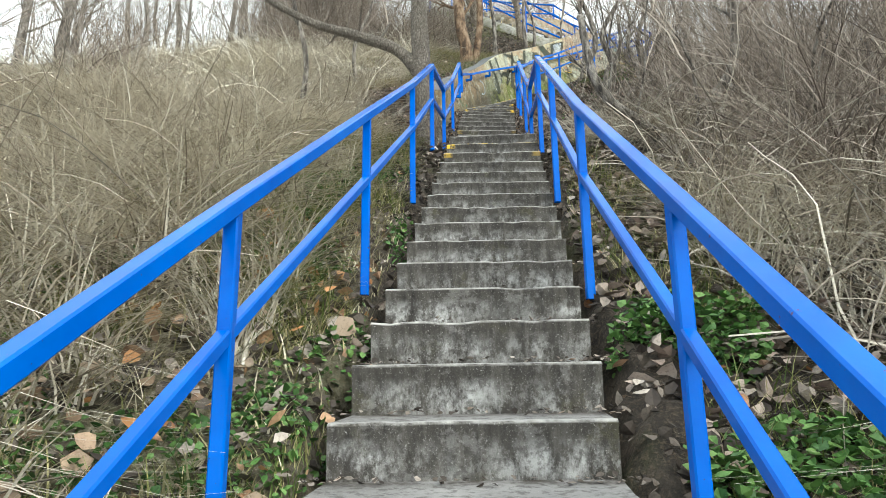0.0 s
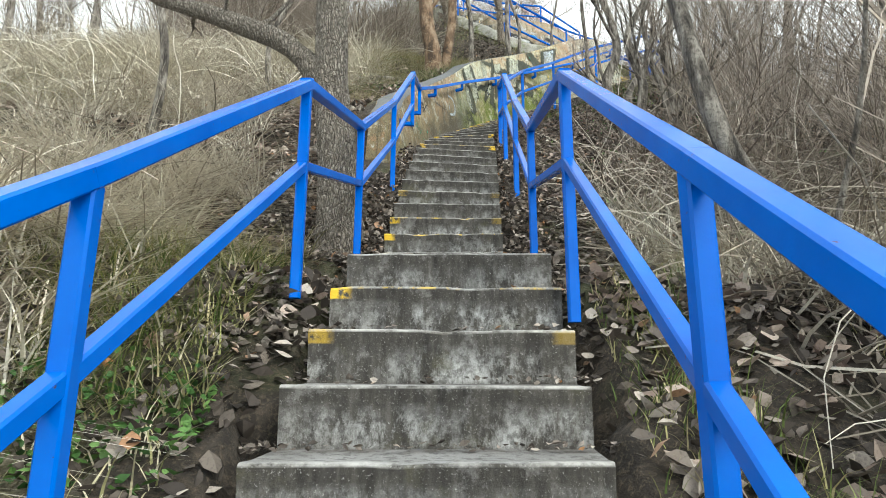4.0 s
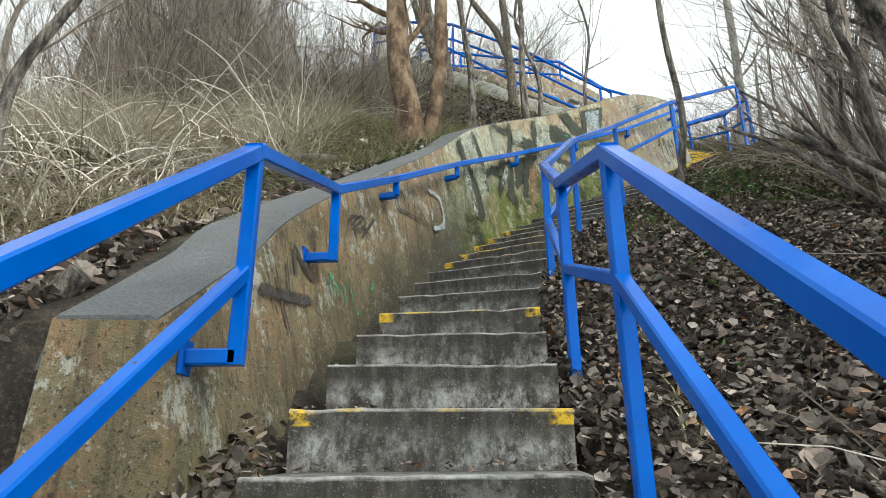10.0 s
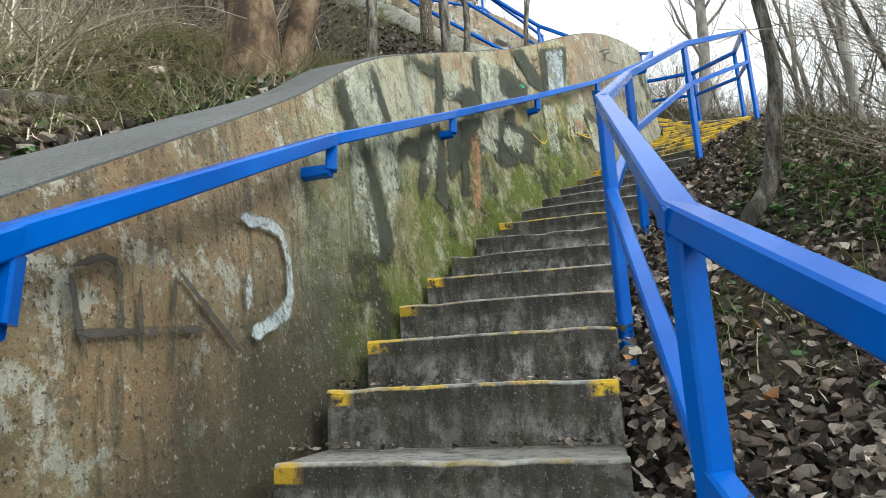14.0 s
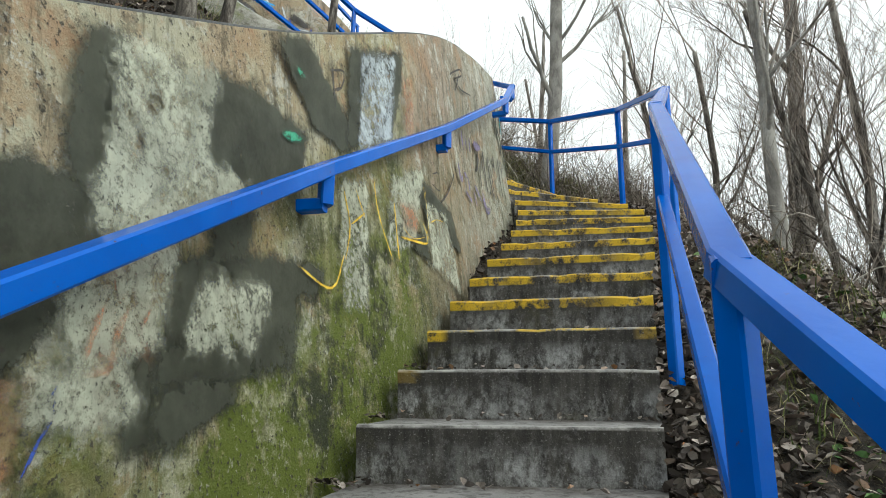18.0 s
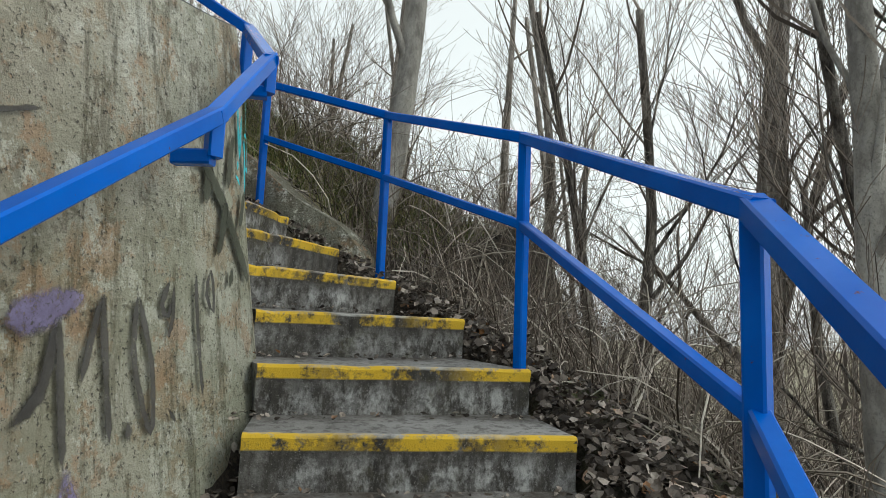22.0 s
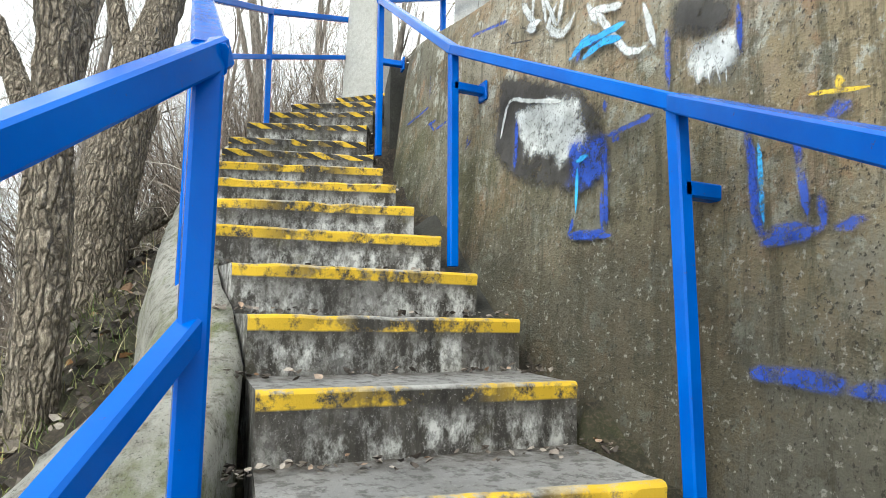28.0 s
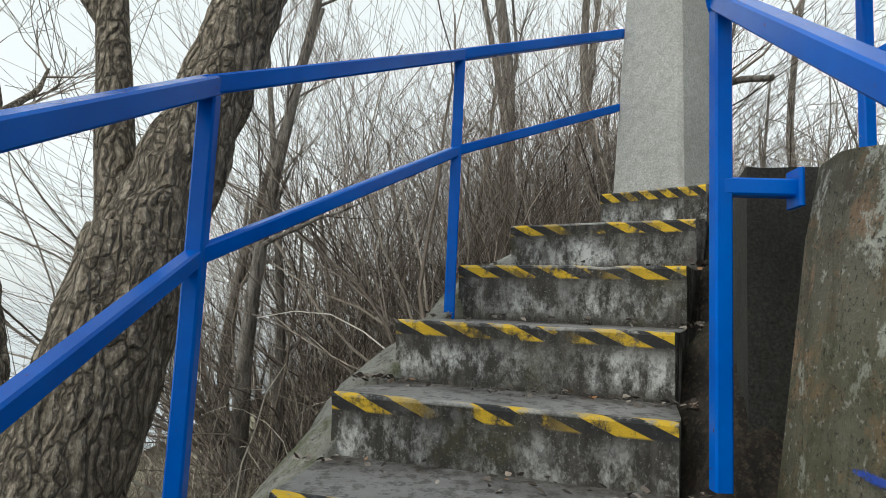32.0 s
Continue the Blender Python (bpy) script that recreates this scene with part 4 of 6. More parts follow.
def make_tree(name, base, stems, bark_mat, label, seed, depth=3, kids=5, category="tree", ridge=0.0):
    """stems: (list of points relative to the base, radius at foot, radius at top)."""
    rng = random.Random(seed)
    t = thing(name, base, label, category)
    thick, thin = ([], []), ([], [])
    CLEAR_FROM[0] = Vector(base) if Vector(base).length > 0.1 else None
    for pts, r0, r1 in stems:
        P = [Vector(p) for p in pts]
        fine, rad = [], []
        rows = [(i, *p) for i, p in enumerate(P)]
        n = (len(P) - 1) * 6
        for i in range(n + 1):
            fine.append(Vector(spline(rows, i * (len(P) - 1) / n)))
            f = i / n
            rad.append((r0 + (r1 - r0) * f) * (1 + (0.35 * max(0, 1 - f * 7) if P[0].z < 0.3 else 0)))
        if ridge and r0 > 0.07:
            furrowed(thick[0], thick[1], fine, rad, ridge, seed)
        else:
            tube(thick[0], thick[1], fine, rad, 14, 0.12)
        for c in range(int(kids * 2)):
            i = rng.randint(n // 3, n)
            d = (fine[i] - fine[i - 1]).normalized()
            side = Vector((rng.uniform(-1, 1), rng.uniform(-1, 1), rng.uniform(-0.1, 0.7)))
            limb(thick, thin, fine[i], d * 0.8 + side, max(0.012, rad[i] * rng.uniform(0.25, 0.5)), rng.uniform(0.9, 2.0), depth - 1, rng, kids=kids)
    raw("trunk", thick[0], thick[1], bark_mat, t, smooth=True)
    if thin[0]:
        raw("crown", thin[0], thin[1], TWIG, t, "bare leafless twigs")
    return t


BARK_WILLOW = plated_bark("deeply_furrowed_willow_bark", (0.07, 0.056, 0.042), (0.31, 0.26, 0.2), (0.62, 0.55, 0.45), 30, 0.22)
BARK_TRUNK = plated_bark("pale_scaly_bark", (0.07, 0.058, 0.046), (0.27, 0.235, 0.195), (0.52, 0.48, 0.42), 52, 0.3)

# the leaning tree by the landing
make_tree("roadside_tree", (-0.13, 7.48, 4.0), [
    ([(0.03, 0, -0.2), (-0.02, 0.02, 0.8), (-0.1, 0.06, 1.5), (-0.12, 0.12, 2.6), (0.0, 0.3, 4.4), (0.0, 0.6, 6.5)], 0.145, 0.07),
    ([(-0.08, 0.06, 1.3), (-0.4, 0.12, 1.72), (-0.95, 0.3, 2.05), (-1.7, 0.45, 2.4), (-2.6, 0.6, 3.1), (-3.3, 0.7, 4.1)], 0.085, 0.03)],
    BARK_TRUNK, "grey rough-barked bare tree leaning beside the handrail", 5, 3, 4, ridge=0.008)
# the twin trunks above the wall
make_tree("twin_trunk_tree", (0.72, 14.55, 9.35), [
    ([(0, 0, -0.3), (-0.03, 0, 0.5), (-0.16, 0.02, 1.3), (-0.2, 0.1, 2.6), (-0.1, 0.2, 4.2), (0.1, 0.3, 6.2)], 0.17, 0.08),
    ([(0.16, 0.05, -0.3), (0.26, 0.1, 0.5), (0.36, 0.15, 1.4), (0.4, 0.2, 2.8), (0.7, 0.3, 4.6), (0.9, 0.3, 6.0)], 0.11, 0.05)],
    BARK_RED, "two reddish-brown bare trunks grown from one root", 9, 3, 4, ridge=0.004)
# the beech by the hairpin
make_tree("beech_tree", (7.46, 19.55, 11.3), [
    ([(-0.16, 0, -0.2), (-0.03, 0, 0.5), (0.15, 0.03, 1.4), (0.3, 0.05, 2.6), (0.42, 0.1, 5.0), (0.45, 0.2, 8.0)], 0.108, 0.075)],
    BARK_PALE, "smooth pale grey beech trunk rising from the bank", 12, 3, 3)
make_tree("beech_tree", (7.05, 16.3, ground_z(7.05, 16.3)), [
    ([(0, 0, -0.3), (0.0, 0.03, 0.8), (0.08, 0.05, 1.8), (0.1, 0.1, 3.2), (0.2, 0.2, 5.2)], 0.065, 0.03)],
    BARK_PALE, "slim pale young beech on the open bank", 14, 4, 4)
for x, y, seed in ((9.0, 17.9, 71), (8.3, 15.9, 73)):
    make_tree("gnarled_shrub", (x, y, ground_z(x, y)), [
        ([(0, 0, -0.3), (0.1, 0.1, 0.8), (-0.2, 0.2, 1.7), (0.1, 0.3, 2.8), (-0.1, 0.3, 4.4)], 0.07, 0.03),
        ([(0.1, 0, -0.3), (0.4, -0.1, 0.7), (0.8, -0.3, 1.6), (0.9, -0.6, 2.8), (1.3, -0.8, 4.0)], 0.06, 0.025),
        ([(-0.1, 0, -0.3), (-0.4, 0.3, 0.7), (-0.7, 0.3, 1.7), (-0.6, 0.6, 3.0), (-0.9, 0.7, 4.2)], 0.055, 0.022),
        ([(0, 0.1, -0.3), (0.2, 0.5, 0.9), (0.1, 0.9, 2.0), (0.4, 1.1, 3.4)], 0.05, 0.02)],
        BARK_GREY, "dark many-stemmed bare tree on the steep open bank", seed, 4, 4, "tree")
# willow beside the upper flight
make_tree("willow_tree", (1.3, 19.28, 13.2), [
    ([(0.12, -0.06, -0.7), (0.06, -0.02, 0.2), (0, 0.02, 0.9), (-0.2, 0.16, 1.85)], 0.2, 0.145),
    ([(-0.17, 0.14, 1.7), (-0.38, 0.33, 2.6), (-0.6, 0.6, 4.0), (-0.7, 0.8, 6.2)], 0.125, 0.05),
    ([(-0.18, 0.12, 1.6), (-0.32, -0.05, 2.4), (-0.45, -0.2, 3.3), (-0.5, -0.3, 5.0)], 0.07, 0.03),
    ([(-0.24, 0.2, 2.0), (-0.3, 0.4, 2.7), (-0.2, 0.65, 3.6), (-0.1, 0.8, 5.2)], 0.08, 0.035),
    ([(-0.02, -0.05, 0.5), (-0.4, -0.4, 1.3), (-0.7, -0.8, 2.2), (-0.8, -1.0, 2.8), (-1.1, -1.2, 3.8)], 0.08, 0.035)],
    BARK_WILLOW, "old forked willow with furrowed bark and a healed wound", 21, 4, 4, ridge=0.019)
make_tree("willow_tree", (2.72, 19.18, 12.4), [
    ([(0.06, 0, -0.7), (0.0, 0.0, 0.9), (-0.05, -0.03, 1.9), (-0.12, -0.1, 3.0), (-0.4, -0.2, 5.0), (-0.6, -0.2, 6.5)], 0.095, 0.05),
    ([(-0.06, -0.02, 1.7), (-0.3, 0.02, 2.4), (-0.75, 0.1, 3.2), (-1.2, 0.15, 4.4)], 0.075, 0.035)],
    BARK_WILLOW, "furrowed willow trunk leaning over the handrail", 23, 4, 4, ridge=0.014)
make_tree("climbing_vine", (-1.6, 21.9, 15.0), [
    ([(0, 0, -0.6), (0.1, 0.0, 0.3), (-0.1, 0.1, 0.8), (0.2, 0.1, 1.3), (0.5, 0.3, 1.5), (0.9, 0.4, 1.4)], 0.045, 0.02),
    ([(0.1, 0.1, -0.6), (0.3, 0.2, 0.2), (0.2, 0.2, 0.9), (0.4, 0.3, 1.7), (0.3, 0.4, 2.6)], 0.05, 0.025),
    ([(-1.2, -0.3, -0.6), (-0.7, -0.1, 0.1), (-0.9, 0.0, 0.7), (-1.2, 0.0, 1.2), (-0.6, 0.2, 1.5), (0.2, 0.3, 1.3)], 0.03, 0.016),
    ([(-0.4, -0.2, -0.6), (-0.9, 0.0, 0.3), (-1.4, 0.2, 0.9), (-1.3, 0.3, 1.7), (-0.8, 0.4, 2.2)], 0.03, 0.014)],
    BARK_GREY, "dark looping woody vine behind the railing", 27, 3, 3, "vine")
# gnarled hazel right of the lower flight
make_tree("gnarled_shrub", (2.75, 10.1, 5.75), [
    ([(0, 0, -0.2), (0.05, 0.0, 0.5), (-0.12, 0.05, 1.1), (0.05, 0.1, 1.6), (0.0, 0.2, 2.2), (-0.2, 0.3, 2.8)], 0.075, 0.035),
    ([(0.05, 0, -0.2), (0.2, 0.05, 0.5), (0.3, 0, 1.1), (0.15, 0, 1.7), (0.5, 0.1, 2.4)], 0.075, 0.035),
    ([(0.1, 0, -0.2), (0.5, 0.1, 0.5), (0.9, 0.1, 0.8), (1.5, 0.2, 1.0), (2.3, 0.2, 1.5)], 0.06, 0.03),
    ([(0.05, 0.05, -0.2), (0.25, 0.3, 0.6), (0.35, 0.6, 1.3), (0.7, 0.8, 1.9), (0.8, 1.1, 2.8)], 0.06, 0.03)],
    BARK_GREY, "gnarled many-stemmed bare hazel on the open bank", 31, 4, 4, "shrub")
make_tree("gnarled_shrub", (2.4, 5.6, 3.2), [
    ([(0, 0, -0.2), (0.1, 0.0, 0.6), (0.5, 0.1, 1.2), (0.6, 0.1, 2.0)], 0.07, 0.03),
    ([(0, 0, -0.2), (-0.4, -0.1, 0.4), (-0.9, -0.2, 0.8), (-1.0, 0.0, 1.7)], 0.06, 0.03),
    ([(0, 0, -0.2), (0.8, -0.3, 0.3), (1.6, -0.5, 0.6), (2.2, -0.5, 1.5)], 0.06, 0.03)],
    BARK_GREY, "sprawling bare shrub with dark crooked stems", 37, 4, 5, "shrub")
make_tree("thin_tree", (3.22, 13.6, ground_z(3.22, 13.6)), [
    ([(-0.04, 0.02, -0.2), (0.0, 0.0, 0.06), (0.12, -0.04, 0.25), (0.16, -0.1, 0.55), (0.2, -0.13, 1.0), (0.17, -0.05, 2.2), (0.3, 0.1, 4.5)], 0.05, 0.025)],
    BARK_GREY, "slim dark bare tree curving up from the open bank", 41, 3, 3)
make_tree("gnarled_shrub", (4.25, 12.2, ground_z(4.25, 12.2)), [
    ([(0, 0, -0.2), (-0.05, 0.0, 0.4), (-0.2, 0.05, 1.0), (-0.1, 0.1, 1.7), (-0.3, 0.2, 2.6)], 0.055, 0.025),
    ([(0.05, 0, -0.2), (0.1, 0.05, 0.5), (0.0, 0, 1.1), (0.2, 0, 1.9), (0.1, 0.1, 2.8)], 0.065, 0.03),
    ([(0.1, 0, -0.2), (0.35, 0.1, 0.6), (0.5, 0.1, 1.3), (0.45, 0.2, 2.3)], 0.08, 0.03)],
    BARK_GREY, "gnarled bare hazel leaning towards the steps", 33, 4, 4, "shrub")
make_tree("thin_tree", (5.6, 10.9, 5.6), [
    ([(0, 0, -0.2), (-0.1, 0, 0.8), (-0.45, 0.05, 1.7), (-0.9, 0.1, 2.6), (-1.1, 0.2, 4.0)], 0.06, 0.03)],
    BARK_GREY, "leaning dark bare tree on the open bank", 43, 3, 4)
for i, (x, y, h, r) in enumerate(((1.7, 17.3, 5.0, 0.07), (2.75, 17.9, 5.5, 0.075), (2.95, 18.1, 4.5, 0.05), (3.9, 18.2, 4.0, 0.04), (-2.2, 9.2, 4.2, 0.05), (-1.6, 11.5, 3.6, 0.045))):
    q = random.Random(50 + i)
    make_tree("hillside_tree", (x, y, ground_z(x, y)), [([(0, 0, -0.2), (q.uniform(-0.1, 0.1), 0, h * 0.25), (q.uniform(-0.3, 0.3), 0.1, h * 0.6), (q.uniform(-0.5, 0.5), 0.2, h)], r, r * 0.4)], BARK_GREY, "slender bare tree on the grassy slope", 60 + i, 3, 4)


# prototypes of trees for the wood around, then copies
def wood_tree(seed, h, r, name="bare_tree"):
    q = random.Random(seed)
    stems = [([(0, 0, -0.4), (q.uniform(-0.15, 0.15), q.uniform(-0.15, 0.15), h * 0.2), (q.uniform(-0.4, 0.4), q.uniform(-0.4, 0.4), h * 0.5), (q.uniform(-0.8, 0.8), q.uniform(-0.8, 0.8), h)], r, r * 0.25)]
    if q.random() < 0.6:
        stems.append(([(0, 0, h * 0.12), (q.uniform(-0.4, 0.4), q.uniform(-0.4, 0.4), h * 0.35), (q.uniform(-1.2, 1.2), q.uniform(-1.2, 1.2), h * 0.85)], r * 0.7, r * 0.2))
    return make_tree(name, (0, 0, 0), stems, BARK_WOOD, "tall bare winter tree in the surrounding wood", seed, 4, 4)


protos = [wood_tree(100 + i, 6.5 + i * 0.9, 0.1 + 0.015 * i) for i in range(5)]
rng = random.Random(77)


def blocks(p, m):
    """Would a copy of p at m reach over the steps?"""
    for ob in p.children:
        me = ob.data
        co = np.empty(len(me.vertices) * 3)
        me.vertices.foreach_get("co", co)
        co = co.reshape(-1, 3)[::4]
        w = co @ np.array(m.to_3x3()).T + np.array(m.translation)
        near = (w[:, 0] > -2.5) & (w[:, 0] < 8.5) & (w[:, 1] > -2) & (w[:, 1] < 23)
        w = w[near]
        if not len(w):
            continue
        d2 = (w[:, None, 0] - _SL[None, :, 0]) ** 2 + (w[:, None, 1] - _SL[None, :, 1]) ** 2
        i = d2.argmin(1)
        up = w[:, 2] - _SL[i, 2]
        if np.any((d2[np.arange(len(w)), i] < 0.95) & (up < 3.2) & (up > -1)):
            return True
    return False


def free_of_path(x, y, gap):
    return float(np.min((_SL[:, 0] - x) ** 2 + (_SL[:, 1] - y) ** 2)) > gap * gap


spots = []
ZONES = [(8.8, 14.5, 13, 27, 11, 3.0), (13, 30, 8, 40, 26, 4), (-14, -3, 14.5, 19.5, 4, 4.0), (-9, -2.0, 18.0, 25, 12, 3.0), (-24, -8, 22, 34, 14, 3.4), (-28, -10, 4, 22, 8, 4), (-9, 7, 25, 34, 9, 3.5), (5.5, 9, 2, 12, 5, 4), (-12, -5, 9, 17, 4, 4), (9, 22, -4, 8, 8, 4)]
for x0, x1, y0, y1, count, gap in ZONES:
    for i in range(count):
        for _ in range(20):
            x, y = rng.uniform(x0, x1), rng.uniform(y0, y1)
            if free_of_path(x, y, gap):
                break
        spots.append((x, y))
first = {}
for i, (x, y) in enumerate(spots):
    p = protos[i % 5]
    for _ in range(6):
        m = pose(x, y, ground_z(x, y), rng.uniform(-5, 5), rng.uniform(-5, 5), rng.uniform(0, 360)) @ Matrix.Scale(rng.uniform(0.45, 0.7) if x < -3 and y < 19.5 else rng.uniform(0.6, 1.1), 4)
        if not blocks(p, m):
            break
    if i < 5:
        p.matrix_basis = m
    else:
        c = copy_thing(p, m)
        c.scale = m.to_scale()


# bare bushes
def bush(seed, h, stems, name="bare_bush", r=0.011, label="tangled leafless bush of thin brown twigs", group="bare bushes"):
    CLEAR_FROM[0] = None
    q = random.Random(seed)
    thick, thin = ([], []), ([], [])
    for s in range(stems):
        a = q.uniform(0, 2 * math.pi)
        lean = q.uniform(0.1, 0.95) if h < 2.5 else q.uniform(0.05, 0.5)
        p = Vector((math.cos(a) * 0.18 * q.random(), math.sin(a) * 0.18 * q.random(), -0.1))
        limb(thick, thin, p, Vector((math.cos(a) * lean, math.sin(a) * lean, 1)), q.uniform(0.55, 1.45) * r, h * q.uniform(0.6, 1.1), 2, q, 0.06, 0.55, 5, 0.3)
    b = thing(name, (0, 0, 0), label, "bush", group)
    if thick[0]:
        raw("stem", thick[0], thick[1], TWIG, b)
    raw("crown", thin[0], thin[1], TWIG, b)
    return b


bushes = [bush(200 + i, 1.1 + 0.25 * i, 16 + 2 * i) for i in range(4)]
BZONES = [(2.2, 5.5, 0.5, 9.5, 40, 1.9), (4.2, 8, 8, 14.0, 12, 2.6), (7.6, 10.5, 13.0, 23, 32, 1.5), (10, 14, 12, 26, 22, 2), (-7, -3.8, 1, 9, 6, 3.6), (-5.5, 0.6, 17.2, 20.5, 28, 1.5), (-6, -0.6, 19.0, 24.5, 26, 1.5), (1.5, 7, 22.4, 24.5, 10, 1.6), (5.6, 9, 4, 10, 12, 2)]
i = 0
for x0, x1, y0, y1, count, gap in BZONES:
    for _ in range(count):
        for _ in range(25):
            x, y = rng.uniform(x0, x1), rng.uniform(y0, y1)
            p = bushes[i % 4]
            m = pose(x, y, ground_z(x, y), rng.uniform(-9, 9), rng.uniform(-9, 9), rng.uniform(0, 360)) @ Matrix.Scale(rng.uniform(0.7, 1.25), 4)
            if free_of_path(x, y, gap) and not blocks(p, m):
                break
        else:
            continue
        if i < 4:
            p.matrix_basis = m
        else:
            c = copy_thing(p, m)
            c.scale = m.to_scale()
        i += 1


talls = [bush(230 + i, 3.0 + 0.5 * i, 12, "tall_bush", 0.02, "tall leafless thicket of upright grey-brown branches", "tall bushes") for i in range(3)]
i = 0
for x0, x1, y0, y1, count, gap in [(8.6, 12.5, 14.0, 21.5, 16, 3.0), (-5.0, -0.9, 18.4, 22.6, 29, 1.9), (-14, -7, 21.0, 26, 12, 3), (-1, 4, 23.5, 26, 6, 3.0), (4.6, 7.5, 1.0, 9.0, 9, 4.0)]:
    for _ in range(count):
        for _ in range(25):
            x, y = rng.uniform(x0, x1), rng.uniform(y0, y1)
            p = talls[i % 3]
            m = pose(x, y, ground_z(x, y), rng.uniform(-7, 7), rng.uniform(-7, 7), rng.uniform(0, 360)) @ Matrix.Scale(rng.uniform(0.75, 1.25), 4)
            if free_of_path(x, y, gap) and not blocks(p, m):
                break
        else:
            continue
        if i < 3:
            p.matrix_basis = m
        else:
            c = copy_thing(p, m)
            c.scale = m.to_scale()
        i += 1


# ---------------------------------------------------------------- ground cover
GRID_Z = np.array([v[2] for v in gv]).reshape(len(gy), nx)
GX, GY = np.array(gx), np.array(gy)
PATH_GAP = np.array([[float(np.min((_SL[:, 0] - x) ** 2 + (_SL[:, 1] - y) ** 2)) for x in gx] for y in gy]) ** 0.5
WALL_GAP = np.array([[min(float(np.min((w[:, 0] - x) ** 2 + (w[:, 1] - y) ** 2)) for w in _WT.values()) for x in gx] for y in gy]) ** 0.5


def sample(table, x, y):
    i = min(max(int(np.searchsorted(GX, x)) - 1, 0), nx - 2)
    j = min(max(int(np.searchsorted(GY, y)) - 1, 0), len(gy) - 2)
    fx, fy = (x - gx[i]) / (gx[i + 1] - gx[i]), (y - gy[j]) / (gy[j + 1] - gy[j])
    a = table[j, i] + (table[j, i + 1] - table[j, i]) * fx
    b = table[j + 1, i] + (table[j + 1, i + 1] - table[j + 1, i]) * fx
    return float(a + (b - a) * fy)


def blades(name, count, place, material, label, seed, height, width, bend, segs=3, category="grass"):
    q = random.Random(seed)
    V, F = [], []
    for _ in range(count):
        spot = place(q)
        if spot is None:
            continue
        x, y, z = spot
        h = height * q.uniform(0.45, 1.25)
        a = q.uniform(0, 2 * math.pi)
        room = sample(PATH_GAP, x, y) - 0.55
        h = min(h, max(0.1, room * 1.2))
        lean = min(bend * q.uniform(0.2, 1.3), max(0.4, room / h))
        dx, dy = math.cos(a), math.sin(a)
        w = width * q.uniform(0.6, 1.4) / 2
        sx, sy = -dy * w, dx * w
        b = len(V)
        for i in range(segs + 1):
            f = i / segs
            o = lean * h * f**1.6
            zz = z - 0.02 + h * f * (1 - 0.35 * lean * f)
            t = (1 - f * 0.8)
            V.append((x + dx * o - sx * t, y + dy * o - sy * t, zz))
            V.append((x + dx * o + sx * t, y + dy * o + sy * t, zz))
        for i in range(segs):
            F.append((b + 2 * i, b + 2 * i + 1, b + 2 * i + 3, b + 2 * i + 2))
    ob = raw(name, V, F, material)
    return tagged(ob, label, category, kind="stuff")


def leaves(name, count, place, material, label, seed, size, lift=0.02, tilt=0.6, category="leaves"):
    q = random.Random(seed)
    V, F = [], []
    for _ in range(count):
        spot = place(q)
        if spot is None:
            continue
        p = Vector(spot) + Vector((0, 0, lift * q.random()))
        r = Euler((q.gauss(0, tilt), q.gauss(0, tilt), q.uniform(0, 6.28))).to_matrix()
        s = size * q.uniform(0.5, 1.4)
        curl = q.uniform(-0.25, 0.45) * s
        wd = q.uniform(0.3, 0.55)
        b = len(V)
        for lx, ly, lz in ((-0.5, 0, curl * 0.6), (-0.15, wd, curl), (0.2, wd * 0.8, curl * 0.8), (0.55, 0, 0.3 * curl), (0.2, -wd * 0.8, curl * 0.9), (-0.15, -wd, curl), (0.0, 0, 0)):
            V.append(p + r @ Vector((lx * s, ly * s, lz)))
        F += [(b, b + 6, b + 1), (b + 1, b + 6, b + 2), (b + 2, b + 6, b + 3), (b + 3, b + 6, b + 4), (b + 4, b + 6, b + 5), (b + 5, b + 6, b)]
    ob = raw(name, V, F, material)
    return tagged(ob, label, category, kind="stuff")


def canes(name, count, place, material, label, seed, length, radius, arch=1.0):
    """Arching dry stems, round in section, that droop and tangle."""
    q = random.Random(seed)
    V, F = [], []
    for _ in range(count):
        spot = place(q)
        if spot is None:
            continue
        p = Vector(spot)
        L, r = length * q.uniform(0.4, 1.3), radius * q.uniform(0.5, 1.5)
        a = q.uniform(0, 2 * math.pi)
        d = Vector((math.cos(a) * q.uniform(0.2, 1.0), math.sin(a) * q.uniform(0.2, 1.0), q.uniform(0.3, 1.2))).normalized()
        pts, rad = [p], [r]
        for i in range(1, 7):
            d = (d + Vector((q.uniform(-0.25, 0.25), q.uniform(-0.25, 0.25), -0.32 * arch * q.uniform(0.3, 1.2)))).normalized()
            t = pts[-1] + d * (L / 6)
            floor_z = sample(GRID_Z, t.x, t.y) + 0.015
            if t.z < floor_z:
                t.z = floor_z + 0.02 * q.random()
                d.z = max(d.z, 0.05)
            if sample(PATH_GAP, t.x, t.y) < 0.62:
                break
            pts.append(t)
            rad.append(r * (1 - 0.11 * i))
        if len(pts) > 2:
            tube(V, F, pts, rad, 3)
    return tagged(raw(name, V, F, material), label, "brambles", kind="stuff")


def zone(x0, x1, y0, y1, gap=0.55, mask=None, keep=None):
    def place(q):
        for _ in range(6):
            x, y = q.uniform(x0, x1), q.uniform(y0, y1)
            if mask is not None and noise.noise((x * mask, y * mask, 7)) < -0.05:
                continue
            if keep is not None and not keep(x, y):
                continue
            if sample(PATH_GAP, x, y) > gap:
                return x, y, sample(GRID_Z, x, y)
        return None
    return place


def far_from_walls(x, y):
    return sample(WALL_GAP, x, y) > 1.5


